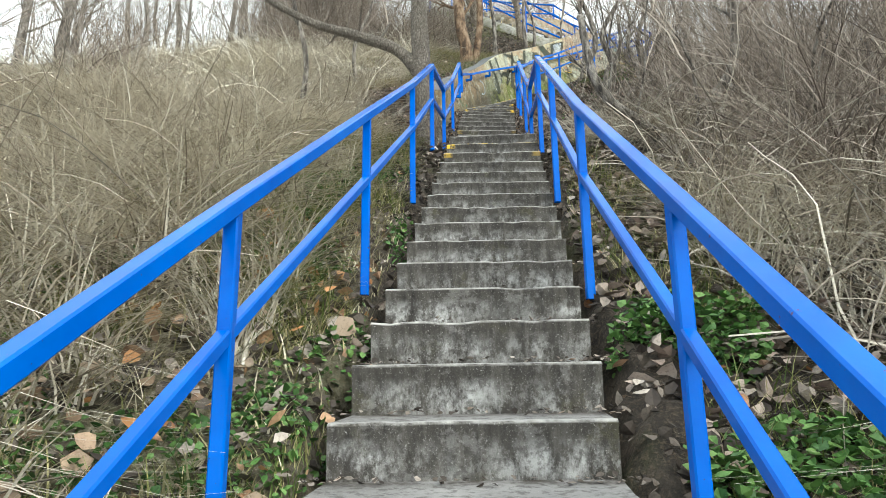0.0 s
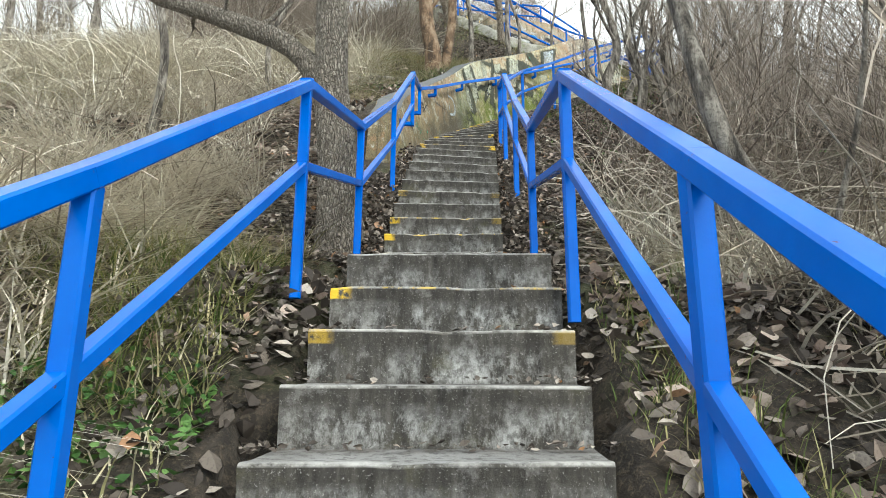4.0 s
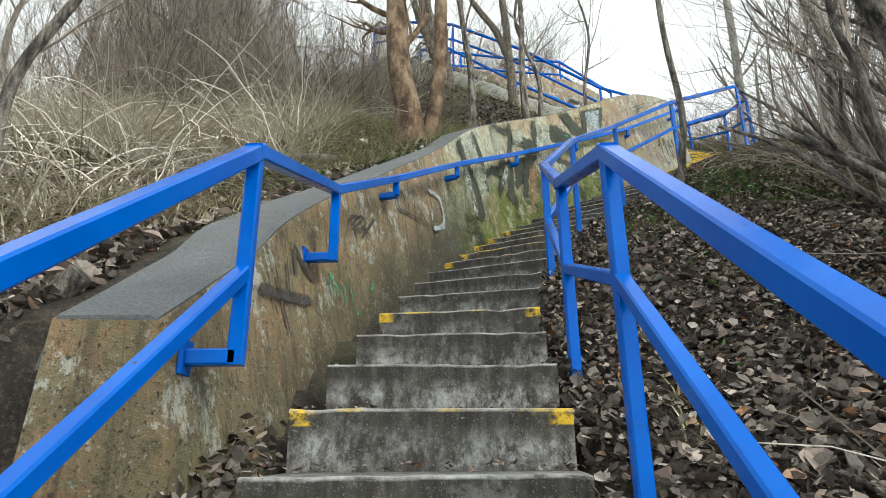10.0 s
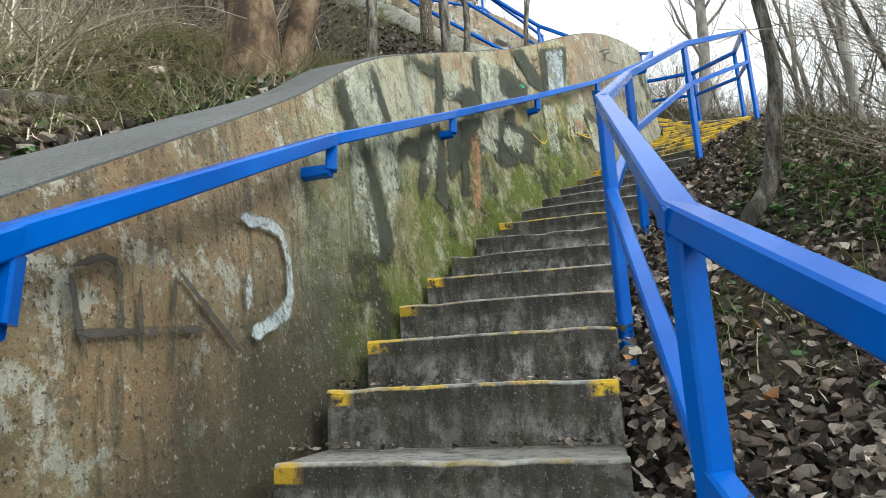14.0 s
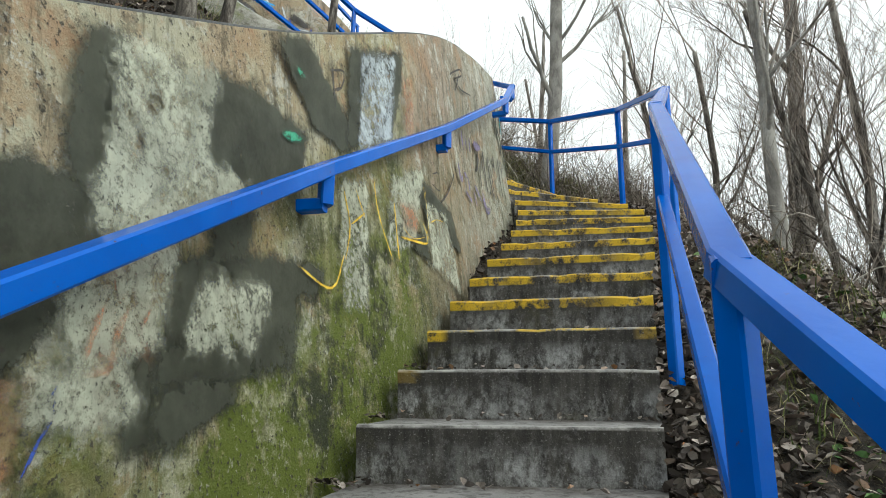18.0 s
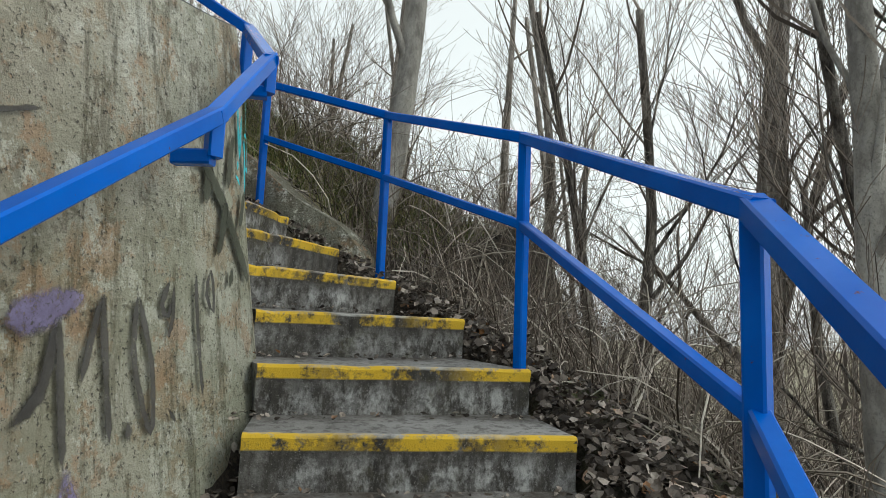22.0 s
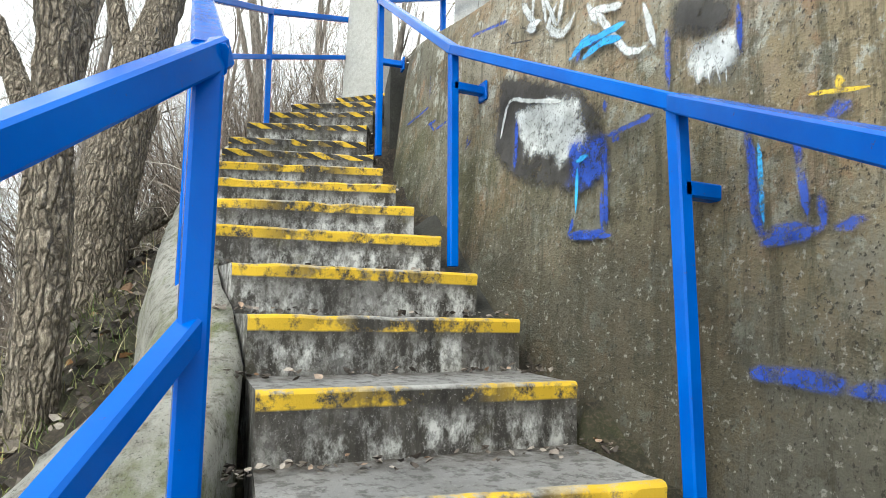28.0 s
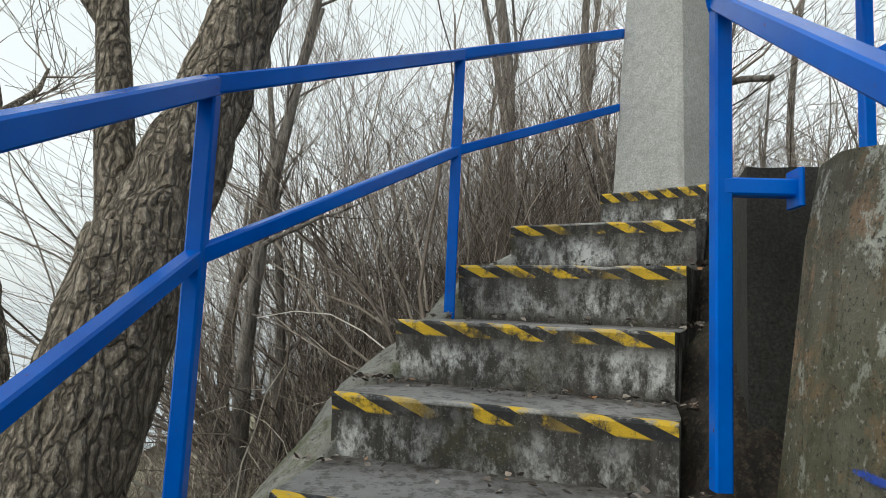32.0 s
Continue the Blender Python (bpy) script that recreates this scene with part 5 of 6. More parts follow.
def off_walls(x, y):
    """Not within the body or on the top of a wall."""
    return sample(WALL_GAP, x, y) > 0.5


leaves("leaf_litter", 60000, zone(-2.6, 3.8, 5.6, 12.5, 0.46, keep=off_walls), LITTER, "thick litter of curled brown dead leaves", 1, 0.038, 0.03)
leaves("leaf_litter", 12000, zone(-2.4, 3.2, -0.5, 6.0, 0.5), LITTER, "scattered brown dead leaves on the bank", 2, 0.055, 0.08)
leaves("big_leaves", 420, zone(-2.2, -0.3, -0.4, 4.0, 0.5), BIGLEAF, "large pale and orange fallen maple leaves", 24, 0.07, 0.12)
leaves("leaf_litter", 48000, zone(1.6, 7.6, 10.5, 18.5, 0.5), LITTER, "dark dead leaves over the open slope", 3, 0.036, 0.03)
leaves("leaf_litter", 16000, zone(-3.5, 2.5, 9.6, 15.5, 0.8, keep=off_walls), LITTER, "dead leaves above the retaining wall", 4, 0.055, 0.04)
leaves("leaf_litter", 9000, zone(5.5, 9.5, 16.5, 22.5, 0.5, keep=off_walls), LITTER, "dead leaves on the bank by the hairpin", 5, 0.045)
leaves("leaf_litter", 6000, zone(-2, 5, 16.5, 19.6, 0.6, keep=off_walls), LITTER, "dead leaves on the grassy slope", 6, 0.055)


def on_steps(q):
    k = q.randint(-6, 73)
    if k == 13:
        (a, b), (c, d) = nose(13), nose(14)
        f = q.uniform(0.3, 0.98)
    else:
        a, b = nose(k)
        c, d = nose(k + 1)
        f = q.uniform(0.45, 0.95) ** 0.7
    u = q.random()
    u = u**2.4 * 0.5 if q.random() < 0.5 else 1 - u**2.4 * 0.5
    u = -0.06 + u * 1.12
    p = a.lerp(b, u).lerp(c.lerp(d, u), f)
    return p.x, p.y, a.z + 0.012


leaves("step_litter", 6500, on_steps, LITTER, "dry leaf scraps gathered at the ends of the treads", 8, 0.022, 0.02, 0.35)


def on_landing(q):
    (a, b), (c, d) = nose(13), nose(14)
    f = 1 - q.random() ** 2 * 0.7
    u = q.random()
    u = q.choice((u**2 * 0.4, 1 - u**2 * 0.4, u))
    p = a.lerp(b, -0.15 + 1.3 * u).lerp(c.lerp(d, -0.15 + 1.3 * u), f)
    return p.x, p.y, a.z + 0.02 + 0.07 * f


leaves("landing_litter", 900, on_landing, LITTER, "dead leaves blown together on the landing", 27, 0.045, 0.03)


def beside_steps(q):
    k = q.uniform(14, 58)
    a, b = nose(k)
    side = k < 24 and q.random() < 0.6
    d = (b - a).normalized()
    p = a - d * q.uniform(0.0, 0.16) if side else b + d * q.uniform(0.0, 0.25)
    return p.x, p.y, p.z - q.uniform(0.04, 0.14)


leaves("gutter_litter", 9000, beside_steps, LITTER, "dead leaves packed beside the steps", 9, 0.036, 0.03)

blades("dry_stalks", 13000, zone(-6.5, -1.5, -0.5, 9.0, 1.3, 1.1), STRAW, "pale dry stalks of last year's tall grass", 11, 0.62, 0.009, 1.4, 3)
blades("dry_stalks", 28000, zone(-5.0, -0.75, -0.5, 9.0, 0.8, 1.7), STRAW, "bent and flattened pale dry grass", 23, 0.42, 0.012, 2.4, 3)
blades("dry_stalks", 20000, zone(-8, -0.2, 9.0, 17.5, 1.5, 0.9, far_from_walls), STRAW, "dry brown stalks on the slope above the wall", 12, 0.5, 0.011, 2.0, 3)
blades("dry_stalks", 9000, zone(1.7, 5.5, -0.5, 9.5, 1.45, 0.5), TWIG, "dry bramble canes and stalks on the open bank", 13, 0.7, 0.007, 1.3, 3)
blades("dry_stalks", 14000, zone(1.3, 4.5, -0.5, 8.0, 1.15, 0.7), STRAW, "pale broken stalks lying on the open bank", 25, 0.5, 0.009, 2.2, 3)
blades("dry_stalks", 12000, zone(6.9, 11, 14.5, 23, 0.75), TWIG, "dry stalks and canes by the hairpin", 14, 0.8, 0.006, 1.1, 3)
blades("dry_stalks", 8000, zone(-8, 1.2, 17.5, 25, 1.0, None, off_walls), TWIG, "dry stalks below the upper flight", 15, 0.9, 0.006, 0.8, 3)
blades("dry_stalks", 16000, zone(-4.6, -1.3, 1.5, 8.5, 1.2), STRAW, "matted pale straw lying on the bank", 28, 0.5, 0.013, 2.7, 3)
blades("bank_grass", 12000, zone(-2.6, -0.25, -0.5, 7.5, 0.55), STRAWGRASS, "matted yellow-green grass on the bank", 50, 0.22, 0.008, 1.8)
blades("bank_grass", 30000, zone(-2.8, -0.25, -0.5, 7.0, 0.52, 1.5), GRASS, "tufts of yellowing grass beside the steps", 16, 0.2, 0.007, 1.3)
blades("bank_grass", 24000, zone(-5, 1.8, 10.0, 18.0, 0.7, 0.6, off_walls), STRAWGRASS, "short yellowed grass above the retaining wall", 51, 0.2, 0.008, 1.9)
blades("bank_grass", 20000, zone(-3, 6, 12.5, 20.0, 0.7, 0.8, off_walls), GRASS, "flattened winter grass on the slope between the flights", 17, 0.17, 0.005, 1.5)
blades("bank_grass", 30000, zone(5.0, 8.3, 19.2, 23, 0.7, None, off_walls), GRASS, "rough winter grass on the bank above the hairpin", 18, 0.22, 0.006, 1.3)
blades("bank_grass", 6000, zone(0.8, 2.0, 0.0, 6.5, 0.55, 1.4), GRASS, "thin grass at the edge of the steps", 19, 0.2, 0.006, 1.2)
leaves("green_weeds", 6000, zone(0.68, 1.5, 0.4, 2.7, 0.48, 1.6), WEED, "low green nettles and ground ivy", 20, 0.036, 0.16, 0.5, "weeds")
leaves("green_weeds", 11000, zone(-2.0, -0.2, -0.4, 5.5, 0.48, 1.3), WEED, "low green weeds beside the steps", 21, 0.03, 0.1, 0.5, "weeds")
leaves("green_weeds", 7000, zone(-0.8, 4.2, 12.6, 17.6, 0.9, 0.9, off_walls), WEED, "ivy creeping above the wall", 22, 0.032, 0.06, 0.4, "ivy")
leaves("green_weeds", 700, zone(1.6, 5.5, 7.0, 16.0, 0.6, 1.6), WEED, "small green weeds among the dead leaves", 26, 0.045, 0.08, 0.5, "weeds")
canes("bramble_canes", 2600, zone(1.5, 5.0, -0.5, 9.5, 1.2), CANE, "tangle of arching grey-brown bramble canes", 41, 1.3, 0.0055)
canes("bramble_canes", 1800, zone(-6.0, -1.3, 0.0, 9.0, 1.2), CANE, "dry arching canes among the tall grass", 42, 1.2, 0.005)
canes("bramble_canes", 1500, zone(-8.0, -0.3, 9.4, 17.8, 1.6, 0.7, far_from_walls), STRAW, "dry canes over the slope above the wall", 43, 1.3, 0.0055)
canes("bramble_canes", 2400, zone(6.9, 10.5, 13.5, 21.5, 0.9), CANE, "low bramble tangle on the steep open bank", 44, 1.2, 0.005)
canes("bramble_canes", 3000, zone(-7.0, 1.0, 16.8, 24.0, 1.0, None, off_walls), CANE, "dry canes below the upper flight", 45, 1.2, 0.005)
leaves("big_leaves", 5000, zone(-2.4, 3.6, 5.8, 12.5, 0.5, keep=off_walls), PALELEAF, "pale curled maple leaves on the dark litter", 46, 0.055, 0.04, 0.5)
leaves("big_leaves", 4500, zone(1.6, 6.8, 10.5, 17.5, 0.55), PALELEAF, "pale curled maple leaves on the open slope", 47, 0.052, 0.04, 0.5)
leaves("big_leaves", 2200, zone(0.7, 3.2, 0.0, 6.0, 0.55), PALELEAF, "pale curled leaves under the brambles", 48, 0.075, 0.06, 0.5)
leaves("big_leaves", 3000, zone(-4.0, 0.2, 9.6, 15.0, 0.9, keep=off_walls), PALELEAF, "pale leaves above the retaining wall", 49, 0.08, 0.05, 0.5)


# ---------------------------------------------------------------- graffiti
def spray_paint(name, colour, cover=0.42, solid=0.9):
    """Old spray paint with a soft edge, worn through to the wall in patches."""
    n = Net(name, 0.8)
    u, v = n.uv("stroke")
    grain = n.noise(26, 9, 0.8)
    worn = n.gate(n.math("ADD", n.math("MULTIPLY", grain, 0.6), n.math("MULTIPLY", n.noise(4, 6, 0.7), 0.4)), cover - 0.05, cover + 0.06)
    edge = n.gate(n.math("ADD", v, n.math("MULTIPLY", n.math("SUBTRACT", n.noise(14, 7, 0.75), 0.5), 1.3)), 0.12, 0.5)
    n.put(n.b.inputs["Alpha"], n.math("MULTIPLY", n.math("MULTIPLY", worn, edge), solid))
    c = n.mix(n.gate(n.noise(7, 7, 0.75), 0.4, 0.62), colour, tuple(min(1, v * 1.7 + 0.02) for v in colour))
    c = n.mix(n.gate(n.noise(80, 4, 0.75), 0.56, 0.66), c, (0.04, 0.036, 0.028))
    n.bump(grain, 0.5, 0.01)
    return n.done(c)


DARK_PAINT = spray_paint("faded_dark_green_paint", (0.026, 0.03, 0.017), 0.37, 0.93)
BLACK_PAINT = spray_paint("faded_black_paint", (0.035, 0.032, 0.03), 0.4)
PURPLE_PAINT = spray_paint("faded_purple_paint", (0.13, 0.11, 0.2), 0.45)
YELLOW_PAINT = spray_paint("yellow_spray", (0.62, 0.4, 0.03), 0.42)
TURQUOISE_PAINT = spray_paint("turquoise_spray", (0.02, 0.36, 0.42), 0.38)
WHITE_PAINT = spray_paint("white_spray", (0.5, 0.52, 0.52), 0.42, 0.85)
ORANGE_PAINT = spray_paint("faded_orange_paint", (0.36, 0.17, 0.09), 0.49, 0.6)
GREEN_PAINT = spray_paint("green_spray", (0.03, 0.24, 0.14), 0.46)
GREY_PAINT = spray_paint("faded_grey_blue_paint", (0.3, 0.34, 0.36), 0.46)
CREAM_PAINT = spray_paint("faded_cream_paint", (0.34, 0.355, 0.28), 0.465, 0.78)
BLUE_SPRAY = spray_paint("blue_spray", (0.006, 0.05, 0.34), 0.45, 0.85)
CYAN_SPRAY = spray_paint("light_blue_spray", (0.02, 0.3, 0.7), 0.42)


def face_of(wall, table, side, lean, batter, start=0.0):
    rows = [(i, *r) for i, r in enumerate(table)]
    out, s = [], start
    n = (len(table) - 1) * 24
    last = None
    for i in range(n + 1):
        x, y, foot, top, depth = spline(rows, i * (len(table) - 1) / n)
        a, b = spline(rows, max(0, i - 1) * (len(table) - 1) / n), spline(rows, min(n, i + 1) * (len(table) - 1) / n)
        if last:
            s += math.hypot(x - last[0], y - last[1])
        last = (x, y)
        t = Vector((b[0] - a[0], b[1] - a[1], 0)).normalized()
        out.append((s, x, y, foot, top, -t.y * side, t.x * side))
    return wall, np.array(out), lean, batter


FACE_1 = face_of(wall_1, WALL_L, 1, 0.03, 0.16, 0.218)
FACE_2 = face_of(wall_2, WALL_R, -1, 0.04, 0.1)
COATS = [0]


def on_face(face, s, z, lift=0.009):
    _, a, lean, batter = face
    x, y, foot, top, nx_, ny_ = (float(np.interp(s, a[:, 0], a[:, c])) for c in range(1, 7))
    f = (z - foot) / (top - 0.02 - foot)
    bulge = 0.012 * noise.noise((x * 1.7, y * 1.7, z * 1.7))
    return Vector((x, y, z)) + Vector((nx_, ny_, 0)) * (battered(f, lean, batter) + bulge - lift)


def spray(face, material, width, *marks):
    """One stroke of paint, or a crack drawn as one, through points (distance along the wall, height)."""
    pts = []
    rows = [(i, a, b) for i, (a, b) in enumerate(marks)]
    for i, ((a, b), (c, d)) in enumerate(zip(marks, marks[1:])):
        n = max(2, int(math.hypot(c - a, d - b) / 0.04))
        pts += [tuple(spline(rows, i + f / n)) for f in range(n)]
    pts.append(marks[-1])
    V, F = [], []
    m = len(pts)
    COATS[0] += 1
    lift = 0.011 + 0.0003 * (COATS[0] % 40)
    for i, (s, z) in enumerate(pts):
        p, q = pts[max(0, i - 1)], pts[min(m - 1, i + 1)]
        l = math.hypot(q[0] - p[0], q[1] - p[1]) or 1
        nx_, nz_ = -(q[1] - p[1]) / l, (q[0] - p[0]) / l
        w = width * 0.66 * (0.55 if i in (0, m - 1) else 1) * (1 + 0.25 * noise.noise((s * 9, z * 9, 2)))
        V += [on_face(face, s + nx_ * w, z + nz_ * w, lift), on_face(face, s, z, lift), on_face(face, s - nx_ * w, z - nz_ * w, lift)]
    for i in range(m - 1):
        F += [(3 * i, 3 * i + 1, 3 * i + 4, 3 * i + 3), (3 * i + 1, 3 * i + 2, 3 * i + 5, 3 * i + 4)]
    ob = raw("paint_stroke", V, F, material, face[0])
    uv = ob.data.uv_layers.new(name="stroke")
    for loop in ob.data.loops:
        row, col = divmod(loop.vertex_index, 3)
        uv.data[loop.index].uv = (row / m, (0.15 if row in (0, m - 1) else 1.0) if col == 1 else 0.0)


def patch(face, material, *outline):
    """A filled field of paint with a ragged edge; outline: points (distance along the wall, height)."""
    P = np.array(outline, float)
    step, soft = 0.03, 0.045
    a, b = P.min(0) - soft, P.max(0) + soft
    S, Z = np.meshgrid(np.arange(a[0], b[0] + step, step), np.arange(a[1], b[1] + step, step), indexing="ij")
    dist, inside = np.full(S.shape, 9.0), np.zeros(S.shape, bool)
    for (s1, z1), (s2, z2) in zip(P, np.roll(P, -1, 0)):
        ds, dz = s2 - s1, z2 - z1
        t = np.clip(((S - s1) * ds + (Z - z1) * dz) / (ds * ds + dz * dz + 1e-9), 0, 1)
        dist = np.minimum(dist, np.hypot(S - s1 - t * ds, Z - z1 - t * dz))
        cross = (z1 > Z) != (z2 > Z)
        inside ^= cross & (S < s1 + (Z - z1) / (dz if abs(dz) > 1e-9 else 1e-9) * ds)
    depth = np.where(inside, dist, -dist)
    COATS[0] += 1
    lift = 0.006 + 0.0003 * (COATS[0] % 40)
    keep = {}
    V, F, paint = [], [], []
    def vertex(i, j):
        if (i, j) not in keep:
            keep[i, j] = len(V)
            V.append(on_face(face, float(S[i, j]), float(Z[i, j]), lift))
            paint.append(min(1.0, max(0.0, float(depth[i, j]) / soft * 0.5 + 0.5)))
        return keep[i, j]
    for i in range(S.shape[0] - 1):
        for j in range(S.shape[1] - 1):
            if depth[i:i + 2, j:j + 2].max() > -soft * 0.9:
                F.append((vertex(i, j), vertex(i + 1, j), vertex(i + 1, j + 1), vertex(i, j + 1)))
    ob = raw("paint_field", V, F, material, face[0])
    uv = ob.data.uv_layers.new(name="stroke")
    for loop in ob.data.loops:
        uv.data[loop.index].uv = (0.5, paint[loop.vertex_index])



spray(FACE_1, BLACK_PAINT, 0.020, (0.87, 6.57), (0.98, 6.39))
spray(FACE_1, BLACK_PAINT, 0.025, (0.98, 6.61), (1.10, 6.34))
spray(FACE_1, BLACK_PAINT, 0.020, (1.14, 6.69), (1.15, 6.49))
spray(FACE_1, BLACK_PAINT, 0.048, (0.79, 6.45), (1.41, 6.57))
spray(FACE_1, BLACK_PAINT, 0.037, (1.25, 6.62), (1.24, 6.77), (1.34, 6.71), (1.46, 6.67))
spray(FACE_1, BLACK_PAINT, 0.020, (1.97, 7.15), (2.02, 7.23), (2.20, 7.29))
spray(FACE_1, BLACK_PAINT, 0.014, (2.01, 7.14), (2.12, 7.22), (2.21, 7.30))
spray(FACE_1, BLACK_PAINT, 0.018, (2.16, 7.15), (2.37, 7.35))
spray(FACE_1, BLACK_PAINT, 0.018, (2.17, 7.23), (2.30, 7.20))
spray(FACE_1, BLACK_PAINT, 0.021, (2.04, 7.19), (2.09, 7.09))
spray(FACE_1, BLACK_PAINT, 0.022, (2.07, 7.32), (2.08, 7.31))
spray(FACE_1, BLACK_PAINT, 0.016, (2.78, 7.72), (2.83, 7.55))
spray(FACE_1, BLACK_PAINT, 0.014, (2.78, 7.72), (2.90, 7.76), (2.92, 7.60))
spray(FACE_1, BLACK_PAINT, 0.015, (2.97, 7.74), (2.97, 7.57))
spray(FACE_1, BLACK_PAINT, 0.016, (3.09, 7.78), (3.06, 7.54))
spray(FACE_1, BLACK_PAINT, 0.019, (2.79, 7.60), (3.20, 7.66))
spray(FACE_1, BLACK_PAINT, 0.017, (3.09, 7.79), (3.34, 7.62))
spray(FACE_1, ORANGE_PAINT, 0.087, (1.86, 6.99), (1.90, 6.90))
spray(FACE_1, ORANGE_PAINT, 0.074, (2.00, 7.10), (1.98, 7.01))
spray(FACE_1, GREEN_PAINT, 0.025, (1.62, 6.64), (1.64, 6.77), (1.75, 6.67))
spray(FACE_1, GREEN_PAINT, 0.019, (1.63, 6.69), (1.71, 6.69))
spray(FACE_1, GREEN_PAINT, 0.024, (1.81, 6.77), (1.82, 6.64))
spray(FACE_1, GREEN_PAINT, 0.025, (1.90, 6.79), (1.92, 6.65), (1.98, 6.65))
spray(FACE_1, GREEN_PAINT, 0.040, (2.23, 6.90), (2.20, 6.82))
spray(FACE_1, GREY_PAINT, 0.045, (3.38, 8.00), (3.63, 8.02), (3.64, 7.80), (3.39, 7.66))
spray(FACE_1, GREY_PAINT, 0.037, (3.42, 7.87), (3.39, 7.73))
spray(FACE_1, BLACK_PAINT, 0.015, (2.03, 7.23), (1.99, 7.16), (2.16, 7.29), (2.19, 7.23), (2.04, 7.15))
spray(FACE_1, BLACK_PAINT, 0.014, (2.01, 7.18), (2.08, 7.08))
spray(FACE_1, BLACK_PAINT, 0.015, (2.11, 7.24), (2.25, 7.17))
spray(FACE_1, BLACK_PAINT, 0.016, (2.35, 7.35), (2.13, 7.13))
spray(FACE_1, GREEN_PAINT, 0.03, (6.59, 10.02), (6.74, 10.07))
spray(FACE_1, GREEN_PAINT, 0.03, (6.69, 10.29), (6.75, 10.30))
spray(FACE_1, BLACK_PAINT, 0.017, (9.05, 11.57), (8.84, 11.32))
spray(FACE_1, PURPLE_PAINT, 0.069, (8.94, 11.09), (8.98, 10.94))
spray(FACE_1, PURPLE_PAINT, 0.045, (9.08, 11.12), (9.13, 11.00))
spray(FACE_1, PURPLE_PAINT, 0.062, (9.26, 11.18), (9.27, 11.03))
spray(FACE_1, PURPLE_PAINT, 0.069, (9.40, 11.16), (9.64, 11.23))
spray(FACE_1, PURPLE_PAINT, 0.052, (8.69, 10.76), (8.75, 10.65), (8.83, 10.70))
spray(FACE_1, PURPLE_PAINT, 0.055, (9.03, 10.78), (9.06, 10.64))
spray(FACE_1, PURPLE_PAINT, 0.029, (8.92, 10.63), (9.20, 10.64))
spray(FACE_1, PURPLE_PAINT, 0.029, (8.94, 10.77), (9.13, 10.79))
spray(FACE_1, PURPLE_PAINT, 0.039, (9.29, 10.78), (9.38, 10.66))
spray(FACE_1, PURPLE_PAINT, 0.041, (9.37, 10.83), (9.54, 10.75))
spray(FACE_1, PURPLE_PAINT, 0.056, (9.59, 10.86), (9.64, 10.71), (9.76, 10.76))
spray(FACE_1, BLACK_PAINT, 0.033, (9.44, 10.96), (9.52, 11.02), (9.57, 11.18))
spray(FACE_1, BLACK_PAINT, 0.028, (9.57, 11.18), (9.59, 10.85))
spray(FACE_1, BLACK_PAINT, 0.025, (9.71, 11.24), (9.64, 11.02))
spray(FACE_1, BLACK_PAINT, 0.025, (9.71, 11.24), (9.74, 10.88))
spray(FACE_1, BLACK_PAINT, 0.031, (9.80, 10.93), (9.81, 10.87))
spray(FACE_1, BLACK_PAINT, 0.022, (9.84, 11.25), (9.83, 11.07), (9.89, 10.89), (9.90, 11.06), (9.84, 11.25))
spray(FACE_1, BLACK_PAINT, 0.019, (9.96, 10.94), (10.00, 10.90))
spray(FACE_1, BLACK_PAINT, 0.020, (9.98, 11.30), (9.94, 11.22), (9.97, 11.19), (9.99, 11.25))
spray(FACE_1, BLACK_PAINT, 0.018, (9.99, 11.29), (9.99, 11.19), (9.97, 11.13))
spray(FACE_1, BLACK_PAINT, 0.020, (10.10, 11.32), (10.13, 10.95))
spray(FACE_1, BLACK_PAINT, 0.016, (10.18, 11.34), (10.16, 11.26), (10.20, 11.21), (10.20, 11.30), (10.18, 11.34))
spray(FACE_1, DARK_PAINT, 0.053, (10.22, 11.91), (10.19, 11.72), (10.16, 11.54))
spray(FACE_1, DARK_PAINT, 0.056, (10.09, 11.71), (10.27, 11.58), (10.48, 11.33))
spray(FACE_1, DARK_PAINT, 0.038, (10.38, 11.85), (10.32, 11.62))
spray(FACE_1, DARK_PAINT, 0.032, (10.48, 11.66), (10.42, 11.51))
spray(FACE_1, DARK_PAINT, 0.040, (10.31, 11.59), (10.23, 11.38))
spray(FACE_1, DARK_PAINT, 0.038, (10.34, 11.37), (10.31, 11.28))
patch(FACE_1, CREAM_PAINT, (4.19, 8.86), (4.38, 9.01), (4.49, 8.82), (4.26, 8.69))
patch(FACE_1, CREAM_PAINT, (4.18, 8.54), (4.24, 8.56), (4.32, 8.20), (4.30, 8.12), (4.19, 8.27))
patch(FACE_1, CREAM_PAINT, (4.40, 8.67), (4.61, 8.77), (4.62, 8.55), (4.52, 8.35), (4.45, 8.31))
patch(FACE_1, CREAM_PAINT, (5.15, 9.00), (5.12, 8.87), (5.09, 8.70), (4.99, 8.72), (5.05, 8.84))
patch(FACE_1, CREAM_PAINT, (4.91, 9.35), (4.97, 9.38), (5.04, 9.35), (5.06, 9.21), (4.94, 9.10))
patch(FACE_1, CREAM_PAINT, (5.38, 9.55), (5.58, 9.64), (5.56, 9.52), (5.40, 9.39))
patch(FACE_1, CREAM_PAINT, (5.94, 9.92), (6.26, 10.03), (6.20, 9.78), (6.42, 9.78), (5.95, 9.54))
patch(FACE_1, CREAM_PAINT, (6.22, 9.49), (6.54, 9.53), (6.44, 9.38), (6.19, 9.36))
patch(FACE_1, CREAM_PAINT, (5.77, 9.27), (5.98, 9.29), (6.00, 9.23), (5.88, 9.21), (5.78, 9.20))
